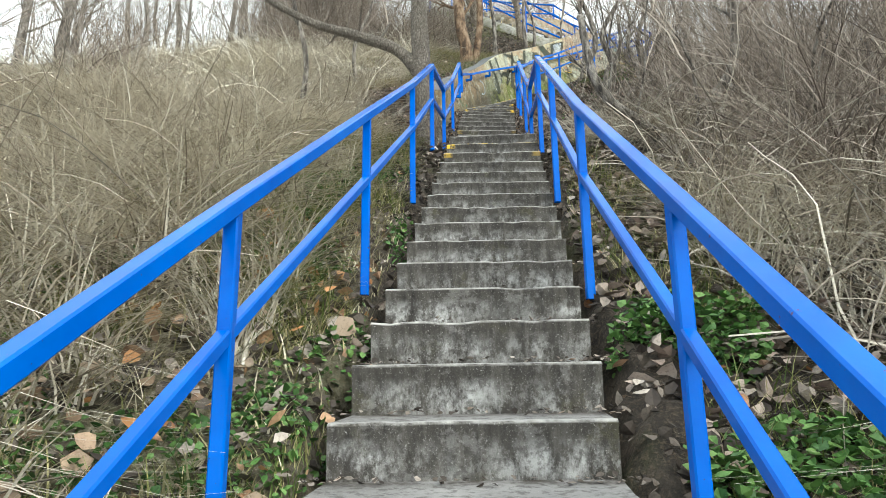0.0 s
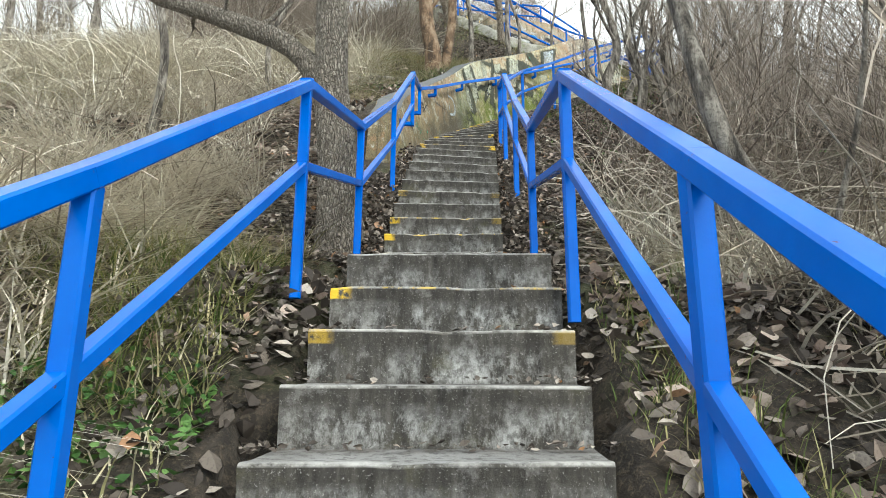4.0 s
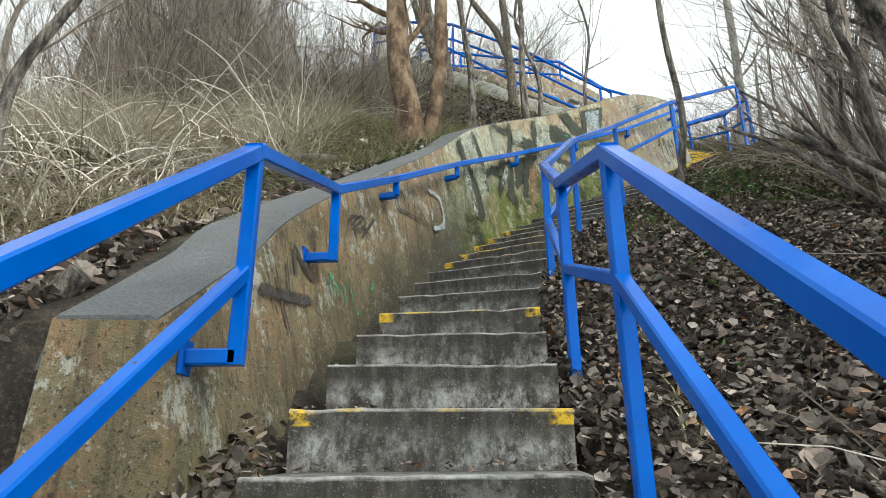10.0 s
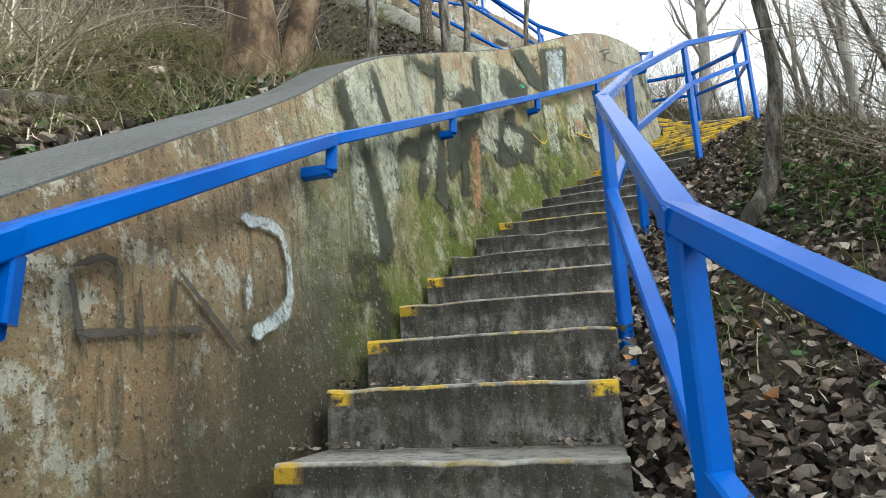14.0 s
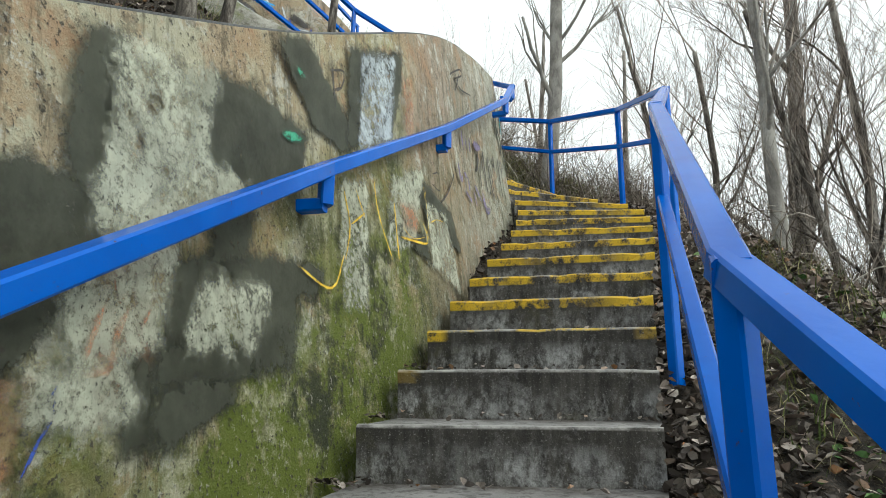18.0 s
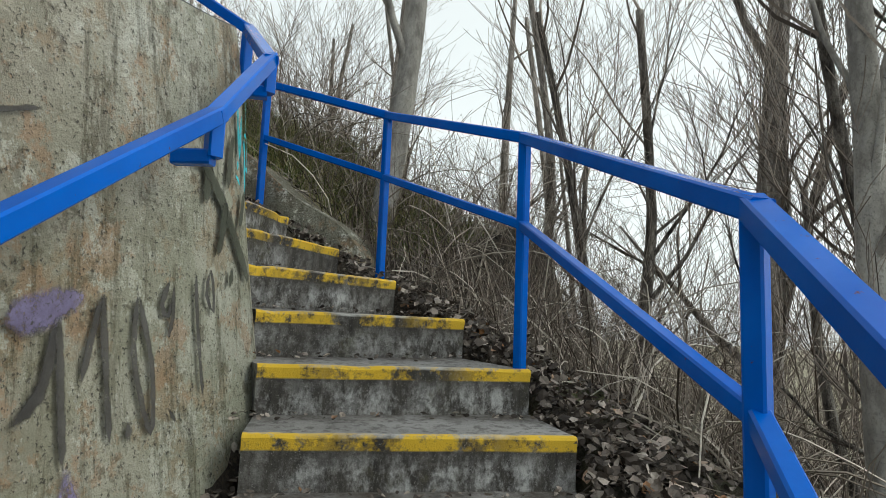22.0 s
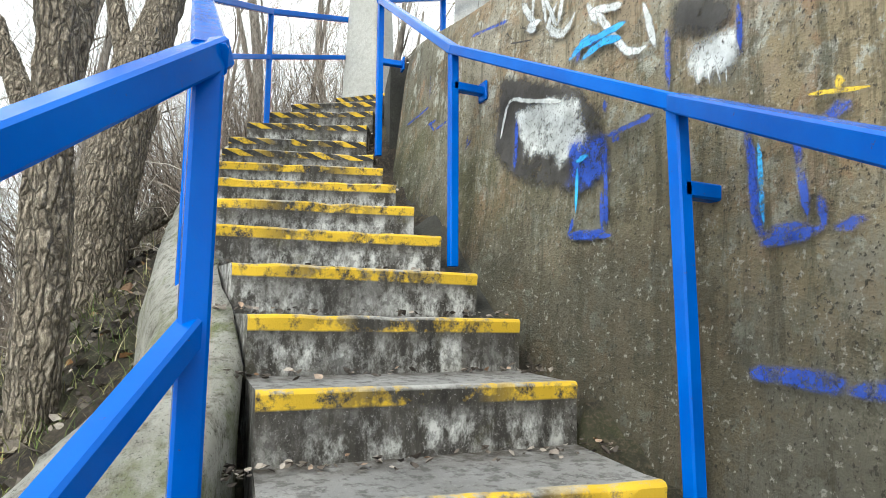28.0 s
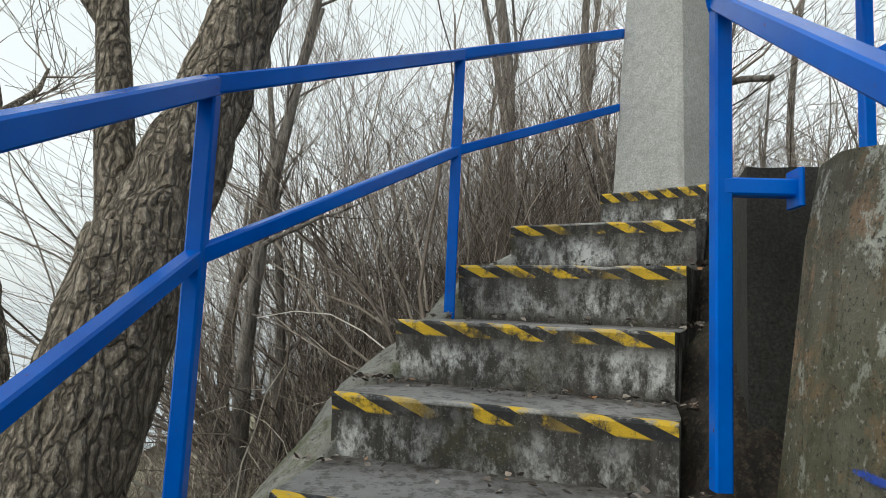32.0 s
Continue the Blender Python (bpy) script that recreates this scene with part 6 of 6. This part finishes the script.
patch(FACE_1, CREAM_PAINT, (5.84, 9.41), (6.11, 9.55), (6.06, 9.36), (5.87, 9.30))
patch(FACE_1, CREAM_PAINT, (5.93, 9.88), (6.16, 9.95), (6.17, 9.76), (5.93, 9.56), (5.89, 9.55), (5.93, 9.73))
patch(FACE_1, CREAM_PAINT, (7.03, 10.01), (7.24, 10.08), (7.16, 9.59), (7.02, 9.57))
patch(FACE_1, CREAM_PAINT, (7.96, 10.22), (8.27, 10.25), (8.34, 10.09), (8.39, 9.87), (7.97, 9.93))
patch(FACE_1, GREY_PAINT, (7.26, 10.66), (7.57, 10.82), (7.51, 10.41), (7.22, 10.25))
patch(FACE_1, CREAM_PAINT, (7.52, 10.20), (7.92, 10.39), (7.72, 9.98), (7.44, 9.87))
patch(FACE_1, ORANGE_PAINT, (5.64, 9.18), (5.76, 9.25), (5.65, 8.71), (5.58, 8.67))
patch(FACE_1, ORANGE_PAINT, (7.58, 10.10), (7.75, 10.12), (7.79, 10.06), (7.64, 10.03))
patch(FACE_1, ORANGE_PAINT, (7.70, 10.79), (7.80, 10.83), (7.79, 10.55), (7.72, 10.53))
patch(FACE_1, ORANGE_PAINT, (5.92, 9.45), (6.07, 9.52), (6.05, 9.28), (5.94, 9.23))
patch(FACE_1, DARK_PAINT, (4.12, 8.83), (4.18, 8.88), (4.27, 8.71), (4.37, 8.50), (4.48, 8.22), (4.43, 8.12), (4.33, 8.09), (4.26, 8.39), (4.18, 8.61))
patch(FACE_1, DARK_PAINT, (4.38, 9.03), (4.46, 9.06), (4.61, 8.88), (4.64, 8.52), (4.58, 8.52), (4.49, 8.82))
patch(FACE_1, DARK_PAINT, (5.02, 8.88), (5.16, 9.05), (5.24, 9.11), (5.12, 8.83), (4.93, 8.57), (4.90, 8.60))
patch(FACE_1, DARK_PAINT, (5.35, 9.07), (5.48, 9.22), (5.65, 9.29), (5.48, 8.93), (5.30, 8.80))
patch(FACE_1, DARK_PAINT, (4.63, 8.67), (4.82, 8.86), (5.05, 8.88), (5.00, 8.82), (4.78, 8.77))
patch(FACE_1, DARK_PAINT, (4.92, 9.40), (4.99, 9.44), (5.15, 9.49), (5.33, 9.54), (5.33, 9.48), (5.16, 9.44), (4.97, 9.39))
patch(FACE_1, DARK_PAINT, (5.29, 9.61), (5.34, 9.64), (5.35, 9.51), (5.33, 9.36), (5.28, 9.21), (5.22, 9.18), (5.28, 9.38))
patch(FACE_1, DARK_PAINT, (5.16, 9.03), (5.27, 9.09), (5.26, 8.92), (5.22, 8.59), (5.11, 8.61), (5.14, 8.77))
patch(FACE_1, DARK_PAINT, (5.05, 9.03), (5.12, 9.07), (5.02, 8.85), (4.97, 8.81), (4.96, 8.88))
patch(FACE_1, DARK_PAINT, (5.60, 9.55), (5.72, 9.59), (5.92, 9.61), (5.90, 9.49), (5.59, 9.34))
patch(FACE_1, DARK_PAINT, (5.86, 9.90), (5.94, 9.94), (5.93, 9.61), (5.82, 9.63))
patch(FACE_1, DARK_PAINT, (5.36, 9.44), (5.59, 9.47), (5.58, 9.43), (5.36, 9.40))
patch(FACE_1, DARK_PAINT, (5.57, 9.29), (5.86, 9.43), (5.66, 9.18), (5.57, 9.01), (5.51, 8.77), (5.44, 8.74), (5.51, 9.01))
patch(FACE_1, DARK_PAINT, (6.26, 10.04), (6.48, 10.09), (6.77, 10.09), (6.74, 9.96), (6.48, 9.80), (6.22, 9.80))
patch(FACE_1, DARK_PAINT, (6.60, 10.35), (6.79, 10.45), (7.14, 10.29), (7.10, 10.17), (6.84, 10.17))
patch(FACE_1, DARK_PAINT, (7.16, 10.64), (7.64, 10.89), (7.63, 10.81), (7.27, 10.63), (7.19, 10.24), (7.12, 10.20))
patch(FACE_1, DARK_PAINT, (6.14, 9.52), (6.42, 9.60), (6.86, 9.66), (6.84, 9.60), (6.70, 9.55), (6.64, 9.34), (6.46, 9.32), (6.44, 9.46), (6.35, 9.54), (6.22, 9.50), (6.18, 9.28), (6.08, 9.28))
patch(FACE_1, DARK_PAINT, (6.10, 9.34), (6.44, 9.38), (6.44, 9.31), (6.08, 9.26))
patch(FACE_1, DARK_PAINT, (6.28, 9.65), (6.46, 9.73), (6.42, 9.61), (6.28, 9.57))
patch(FACE_1, DARK_PAINT, (5.99, 9.31), (6.05, 9.32), (6.06, 9.15), (6.01, 9.16))
patch(FACE_1, DARK_PAINT, (6.11, 9.26), (6.35, 9.28), (6.37, 9.26), (6.14, 9.16), (6.06, 9.19))
patch(FACE_1, DARK_PAINT, (7.54, 10.82), (7.67, 10.90), (7.66, 10.75), (7.58, 10.56), (7.51, 10.40), (7.45, 10.39), (7.50, 10.50), (7.54, 10.60), (7.57, 10.73))
patch(FACE_1, DARK_PAINT, (7.80, 10.29), (7.96, 10.33), (8.40, 10.31), (8.53, 10.11), (8.38, 10.12), (8.28, 10.25), (8.00, 10.25), (7.96, 10.15), (7.86, 10.23))
patch(FACE_1, DARK_PAINT, (7.48, 10.02), (7.88, 10.03), (7.94, 9.93), (7.49, 9.99))
spray(FACE_1, YELLOW_PAINT, 0.009, (7.03, 10.01), (7.07, 9.87), (7.02, 9.73))
spray(FACE_1, YELLOW_PAINT, 0.009, (7.13, 10.04), (7.21, 9.93))
spray(FACE_1, YELLOW_PAINT, 0.011, (7.31, 10.15), (7.34, 9.99), (7.46, 9.81))
spray(FACE_1, YELLOW_PAINT, 0.009, (7.21, 9.96), (7.07, 9.87))
spray(FACE_1, YELLOW_PAINT, 0.011, (7.51, 10.12), (7.52, 9.82))
spray(FACE_1, YELLOW_PAINT, 0.012, (7.84, 10.11), (7.90, 10.01), (7.55, 9.95))
spray(FACE_1, YELLOW_PAINT, 0.009, (6.70, 9.64), (6.91, 9.61), (7.01, 9.75))
spray(FACE_1, YELLOW_PAINT, 0.004, (7.93, 10.32), (7.93, 10.20), (7.93, 10.10), (7.88, 10.04))
spray(FACE_1, YELLOW_PAINT, 0.004, (7.91, 10.32), (7.91, 10.22))
spray(FACE_1, YELLOW_PAINT, 0.005, (7.96, 10.13), (8.08, 10.18), (8.24, 10.21))
spray(FACE_1, YELLOW_PAINT, 0.004, (7.86, 10.04), (7.96, 10.04))
spray(FACE_1, YELLOW_PAINT, 0.004, (7.57, 10.01), (7.69, 9.98), (7.87, 10.03))
spray(FACE_1, ORANGE_PAINT, 0.015, (5.92, 9.41), (5.89, 9.34), (5.88, 9.30))
spray(FACE_1, ORANGE_PAINT, 0.016, (5.98, 9.41), (5.95, 9.35), (5.93, 9.29), (5.87, 9.28))
spray(FACE_1, ORANGE_PAINT, 0.017, (6.04, 9.42), (6.01, 9.36))
spray(FACE_1, BLUE_SPRAY, 0.007, (5.84, 9.27), (5.82, 9.23))
spray(FACE_1, BLUE_SPRAY, 0.008, (5.84, 9.27), (5.83, 9.21), (5.81, 9.18), (5.78, 9.12))
spray(FACE_1, BLACK_PAINT, 0.014, (8.74, 11.39), (8.82, 11.45), (9.14, 11.65), (9.19, 11.63), (8.90, 11.45))
spray(FACE_1, BLACK_PAINT, 0.015, (8.90, 11.55), (9.04, 11.46), (9.49, 11.62))
spray(FACE_1, BLACK_PAINT, 0.013, (6.98, 10.47), (7.01, 10.31))
spray(FACE_1, BLACK_PAINT, 0.013, (6.96, 10.44), (7.08, 10.50), (7.06, 10.42), (6.98, 10.37))
spray(FACE_1, BLACK_PAINT, 0.013, (8.60, 10.64), (8.38, 10.43), (8.17, 10.29))
spray(FACE_1, BLACK_PAINT, 0.008, (8.09, 10.44), (8.22, 10.49), (8.22, 10.39), (8.08, 10.38))
spray(FACE_1, TURQUOISE_PAINT, 0.024, (10.43, 12.02), (10.49, 12.03), (10.55, 12.05))
spray(FACE_1, TURQUOISE_PAINT, 0.022, (10.43, 12.02), (10.43, 11.93), (10.44, 11.85), (10.45, 11.76))
spray(FACE_1, TURQUOISE_PAINT, 0.023, (10.45, 11.76), (10.46, 11.86), (10.48, 11.95))
spray(FACE_1, TURQUOISE_PAINT, 0.025, (10.55, 12.05), (10.57, 11.99), (10.56, 11.89))
spray(FACE_1, TURQUOISE_PAINT, 0.026, (10.61, 12.06), (10.60, 11.88))
spray(FACE_1, TURQUOISE_PAINT, 0.024, (10.50, 11.87), (10.57, 11.88), (10.56, 11.76), (10.50, 11.75))
spray(FACE_1, TURQUOISE_PAINT, 0.024, (10.50, 11.87), (10.51, 11.80), (10.50, 11.73), (10.49, 11.65))
spray(FACE_1, TURQUOISE_PAINT, 0.022, (10.42, 11.76), (10.42, 11.72))
spray(FACE_1, TURQUOISE_PAINT, 0.022, (10.39, 11.70), (10.44, 11.67))
patch(FACE_2, BLACK_PAINT, (4.40, 14.38), (4.09, 14.24), (3.84, 14.12), (3.70, 13.99), (3.67, 13.82), (3.73, 13.75), (3.88, 13.79), (4.08, 13.85), (4.24, 13.91), (4.42, 14.06))
patch(FACE_2, WHITE_PAINT, (4.25, 14.16), (4.02, 14.14), (3.84, 14.07), (3.78, 13.92), (3.91, 13.88), (4.00, 13.95), (4.16, 14.00))
patch(FACE_2, BLUE_SPRAY, (3.84, 13.91), (3.66, 13.88), (3.65, 13.80), (3.73, 13.76), (3.82, 13.80))
spray(FACE_2, BLUE_SPRAY, 0.030, (4.25, 14.15), (4.24, 14.03), (4.24, 13.91))
spray(FACE_2, CYAN_SPRAY, 0.027, (3.82, 13.85), (3.72, 13.85))
spray(FACE_2, CYAN_SPRAY, 0.020, (3.79, 13.84), (3.79, 13.74), (3.79, 13.65))
spray(FACE_2, WHITE_PAINT, 0.020, (4.38, 14.10), (4.32, 14.25), (4.16, 14.20), (3.91, 14.11))
spray(FACE_2, BLUE_SPRAY, 0.027, (3.80, 13.65), (3.82, 13.59))
spray(FACE_2, BLUE_SPRAY, 0.026, (3.82, 13.59), (3.67, 13.56))
spray(FACE_2, BLUE_SPRAY, 0.023, (3.67, 13.56), (3.58, 13.55))
spray(FACE_2, BLUE_SPRAY, 0.039, (3.83, 14.23), (3.80, 14.29), (3.66, 14.25))
spray(FACE_2, CYAN_SPRAY, 0.031, (3.80, 14.23), (3.66, 14.24), (3.56, 14.20))
spray(FACE_2, BLUE_SPRAY, 0.030, (3.65, 14.03), (3.64, 13.97))
spray(FACE_2, BLUE_SPRAY, 0.043, (3.60, 13.89), (3.56, 13.85))
spray(FACE_2, WHITE_PAINT, 0.029, (4.26, 14.72), (4.13, 14.68))
spray(FACE_2, WHITE_PAINT, 0.028, (4.13, 14.68), (4.15, 14.53))
spray(FACE_2, WHITE_PAINT, 0.028, (4.21, 14.55), (4.06, 14.51))
spray(FACE_2, WHITE_PAINT, 0.027, (4.04, 14.48), (4.07, 14.65))
spray(FACE_2, WHITE_PAINT, 0.026, (4.07, 14.65), (3.96, 14.43))
spray(FACE_2, WHITE_PAINT, 0.025, (3.96, 14.43), (3.91, 14.56))
spray(FACE_2, BLACK_PAINT, 0.009, (4.38, 14.58), (4.36, 14.59), (4.33, 14.55))
spray(FACE_2, BLACK_PAINT, 0.009, (4.25, 14.56), (4.20, 14.54), (4.22, 14.51))
spray(FACE_2, BLACK_PAINT, 0.007, (4.34, 14.53), (4.14, 14.46))
spray(FACE_2, BLUE_SPRAY, 0.023, (4.75, 14.24), (4.76, 14.17))
spray(FACE_2, BLUE_SPRAY, 0.029, (5.33, 14.50), (5.32, 14.44))
spray(FACE_2, BLUE_SPRAY, 0.018, (4.78, 14.77), (4.37, 14.66))
spray(FACE_2, BLUE_SPRAY, 0.018, (5.40, 14.49), (5.24, 14.47))
spray(FACE_2, BLUE_SPRAY, 0.014, (4.78, 14.16), (4.69, 14.20))
spray(FACE_2, BLUE_SPRAY, 0.018, (5.32, 14.46), (5.24, 14.40))
spray(FACE_2, BLUE_SPRAY, 0.018, (5.24, 14.41), (5.02, 14.40))
spray(FACE_2, BLUE_SPRAY, 0.015, (5.84, 14.63), (5.40, 14.61))
spray(FACE_2, BLUE_SPRAY, 0.009, (5.44, 14.83), (5.41, 14.67))
spray(FACE_2, BLUE_SPRAY, 0.034, (3.05, 13.72), (3.01, 13.45))
spray(FACE_2, BLUE_SPRAY, 0.032, (3.02, 13.45), (2.83, 13.45))
spray(FACE_2, BLUE_SPRAY, 0.030, (2.83, 13.45), (2.84, 13.54))
spray(FACE_2, CYAN_SPRAY, 0.018, (3.02, 13.70), (3.00, 13.48))
spray(FACE_2, BLUE_SPRAY, 0.024, (3.80, 13.63), (3.84, 13.59))
spray(FACE_2, BLUE_SPRAY, 0.023, (3.84, 13.59), (3.62, 13.57))
spray(FACE_2, BLUE_SPRAY, 0.022, (3.62, 13.57), (3.64, 13.89))
spray(FACE_2, BLUE_SPRAY, 0.021, (3.64, 13.89), (3.40, 13.89))
spray(FACE_2, WHITE_PAINT, 0.039, (4.24, 14.68), (4.13, 14.51), (4.22, 14.55))
spray(FACE_2, WHITE_PAINT, 0.035, (3.96, 14.54), (4.03, 14.47), (3.92, 14.39), (3.84, 14.44))
spray(FACE_2, WHITE_PAINT, 0.032, (3.77, 14.44), (3.71, 14.32))
spray(FACE_2, WHITE_PAINT, 0.031, (3.76, 14.40), (3.56, 14.32))
spray(FACE_2, WHITE_PAINT, 0.030, (3.72, 14.38), (3.54, 14.15), (3.43, 14.12))
spray(FACE_2, WHITE_PAINT, 0.028, (3.46, 14.28), (3.40, 14.09))
patch(FACE_2, WHITE_PAINT, (3.25, 14.02), (3.11, 14.01), (3.10, 13.93), (3.22, 13.95))
spray(FACE_2, WHITE_PAINT, 0.009, (3.23, 13.99), (3.22, 13.91))
spray(FACE_2, WHITE_PAINT, 0.009, (3.19, 13.97), (3.18, 13.89))
spray(FACE_2, WHITE_PAINT, 0.009, (3.16, 13.96), (3.14, 13.88))
spray(FACE_2, WHITE_PAINT, 0.009, (3.12, 13.94), (3.12, 13.87))
patch(FACE_2, BLACK_PAINT, (3.30, 14.19), (3.11, 14.09), (3.13, 14.05), (3.22, 14.07), (3.32, 14.14))
spray(FACE_2, BLUE_SPRAY, 0.023, (3.35, 14.14), (3.34, 13.94))
spray(FACE_2, BLUE_SPRAY, 0.023, (3.07, 14.08), (3.07, 13.93))
spray(FACE_2, CYAN_SPRAY, 0.033, (3.74, 14.30), (3.89, 14.26))
spray(FACE_2, CYAN_SPRAY, 0.028, (3.85, 14.29), (3.54, 14.25))
spray(FACE_2, BLUE_SPRAY, 0.038, (2.83, 13.69), (2.75, 13.68))
spray(FACE_2, BLUE_SPRAY, 0.032, (2.80, 13.45), (2.71, 13.45))
spray(FACE_2, YELLOW_PAINT, 0.029, (2.78, 13.76), (2.78, 13.72))
spray(FACE_2, YELLOW_PAINT, 0.011, (2.87, 13.75), (2.70, 13.70))
spray(FACE_2, BLUE_SPRAY, 0.039, (3.04, 13.16), (2.76, 13.15))
spray(FACE_2, BLUE_SPRAY, 0.034, (2.77, 13.14), (2.41, 13.16))
spray(FACE_2, BLUE_SPRAY, 0.031, (2.41, 13.16), (2.29, 13.03))
spray(FACE_2, BLUE_SPRAY, 0.029, (2.33, 12.97), (2.23, 13.00))
spray(FACE_2, BLUE_SPRAY, 0.029, (2.29, 13.01), (2.26, 12.93))
spray(FACE_2, CYAN_SPRAY, 0.020, (2.63, 13.15), (2.41, 13.13))
spray(FACE_2, CYAN_SPRAY, 0.015, (2.40, 13.13), (2.29, 13.03))
spray(FACE_2, PURPLE_PAINT, 0.022, (2.42, 13.00), (2.36, 13.02))
spray(FACE_2, PURPLE_PAINT, 0.020, (2.53, 13.01), (2.51, 12.98))
spray(FACE_2, YELLOW_PAINT, 0.017, (1.99, 13.11), (1.99, 13.06))
spray(FACE_2, YELLOW_PAINT, 0.015, (1.99, 13.02), (1.98, 12.97))
spray(FACE_2, YELLOW_PAINT, 0.014, (1.88, 12.99), (1.88, 12.99))
spray(FACE_2, WHITE_PAINT, 0.049, (1.80, 12.79), (1.80, 12.81), (1.84, 12.85), (1.88, 12.83), (1.91, 12.77), (1.87, 12.71), (1.80, 12.72), (1.74, 12.69), (1.72, 12.64), (1.74, 12.56), (1.80, 12.55))
patch(FACE_2, GREY_PAINT, (1.72, 12.68), (1.64, 12.67), (1.57, 12.62), (1.56, 12.55), (1.64, 12.61), (1.70, 12.64))
spray(FACE_2, BLUE_SPRAY, 0.023, (2.47, 13.61), (2.42, 13.18))
spray(FACE_2, CYAN_SPRAY, 0.016, (2.42, 13.48), (2.41, 13.33))
spray(FACE_2, BLUE_SPRAY, 0.027, (3.06, 13.75), (3.02, 13.47))
spray(FACE_2, BLUE_SPRAY, 0.026, (3.02, 13.47), (2.87, 13.47))
spray(FACE_2, BLUE_SPRAY, 0.025, (2.87, 13.47), (2.92, 13.74))
spray(FACE_2, BLUE_SPRAY, 0.036, (3.86, 13.88), (3.80, 13.90))
spray(FACE_2, BLUE_SPRAY, 0.023, (3.83, 13.58), (3.64, 13.56))
spray(FACE_2, BLUE_SPRAY, 0.022, (3.64, 13.56), (3.65, 13.71))
# A forked crack in the wall, drawn with two black strokes.
spray(FACE_2, BLACK_PAINT, 0.033, (1.14, 12.46), (1.22, 12.40), (1.30, 12.34), (1.34, 12.28), (1.42, 12.19))
spray(FACE_2, BLACK_PAINT, 0.025, (1.34, 12.27), (1.38, 12.21), (1.40, 12.13))
spray(FACE_2, WHITE_PAINT, 0.054, (1.82, 12.85), (1.80, 12.74), (1.69, 12.64), (1.48, 12.61))
spray(FACE_2, GREY_PAINT, 0.073, (1.58, 12.70), (1.32, 12.52), (1.19, 12.43))


# ---------------------------------------------------------------- fallen wood and stones
def fallen_log(a, b, r, seed, label):
    q = random.Random(seed)
    A, B = Vector(a), Vector(b)
    pts = [A.lerp(B, i / 8) + Vector((q.uniform(-1, 1), q.uniform(-1, 1), q.uniform(-0.5, 0.5))) * r * 0.5 for i in range(9)]
    V, F = [], []
    tube(V, F, pts, [r * (1 - 0.35 * i / 8) for i in range(9)], 9, 0.2)
    return tagged(raw("fallen_branch", V, F, BARK_GREY, smooth=True), label, "branch")


def on_ground(x, y, up=0.03):
    return x, y, ground_z(x, y) + up


fallen_log(on_ground(6.95, 18.9, 0.05), on_ground(7.9, 17.8, 0.12), 0.03, 1, "pale dead branch lying on the bank")
fallen_log(on_ground(-1.9, 13.1, 0.08), on_ground(0.1, 13.9, 0.08), 0.08, 2, "rotting log half sunk above the wall")
fallen_log(on_ground(-0.75, 9.75, 0.03), on_ground(-0.2, 10.0, 0.05), 0.06, 3, "mossy log beside the end of the wall")
for i in range(26):
    q = random.Random(400 + i)
    x, y = q.uniform(-3, 4.5), q.uniform(5, 13)
    if free_of_path(x, y, 1.0) and off_walls(x, y):
        a = q.uniform(0, 6.28)
        d = q.uniform(0.3, 0.9)
        if free_of_path(x + d * math.cos(a), y + d * math.sin(a), 0.9):
            fallen_log(on_ground(x, y), on_ground(x + d * math.cos(a), y + d * math.sin(a)), q.uniform(0.006, 0.016), 500 + i, "thin dead stick on the leaf litter")

# squared block that closes the channel at the end of the upper wall, darkened for deep shade
bm = bmesh.new()
bmesh.ops.create_cube(bm, size=1)
bmesh.ops.subdivide_edges(bm, edges=bm.edges[:], cuts=5, use_grid_fill=True)
for v in bm.verts:
    v.co = Vector((v.co.x * 0.62, v.co.y * 0.24, v.co.z * 0.7))
    v.co += v.co.normalized() * (noise.noise(v.co * 9) * 0.018 + noise.noise(v.co * 23) * 0.008)
block = part("end_block", bm, CONC_SHADED)
block.matrix_basis = pose(1.08, 21.33, 14.95, 0, 0, -16)
tagged(block, "rough mossy concrete block closing the channel beside the top steps, coloured dark for its shade", "block")
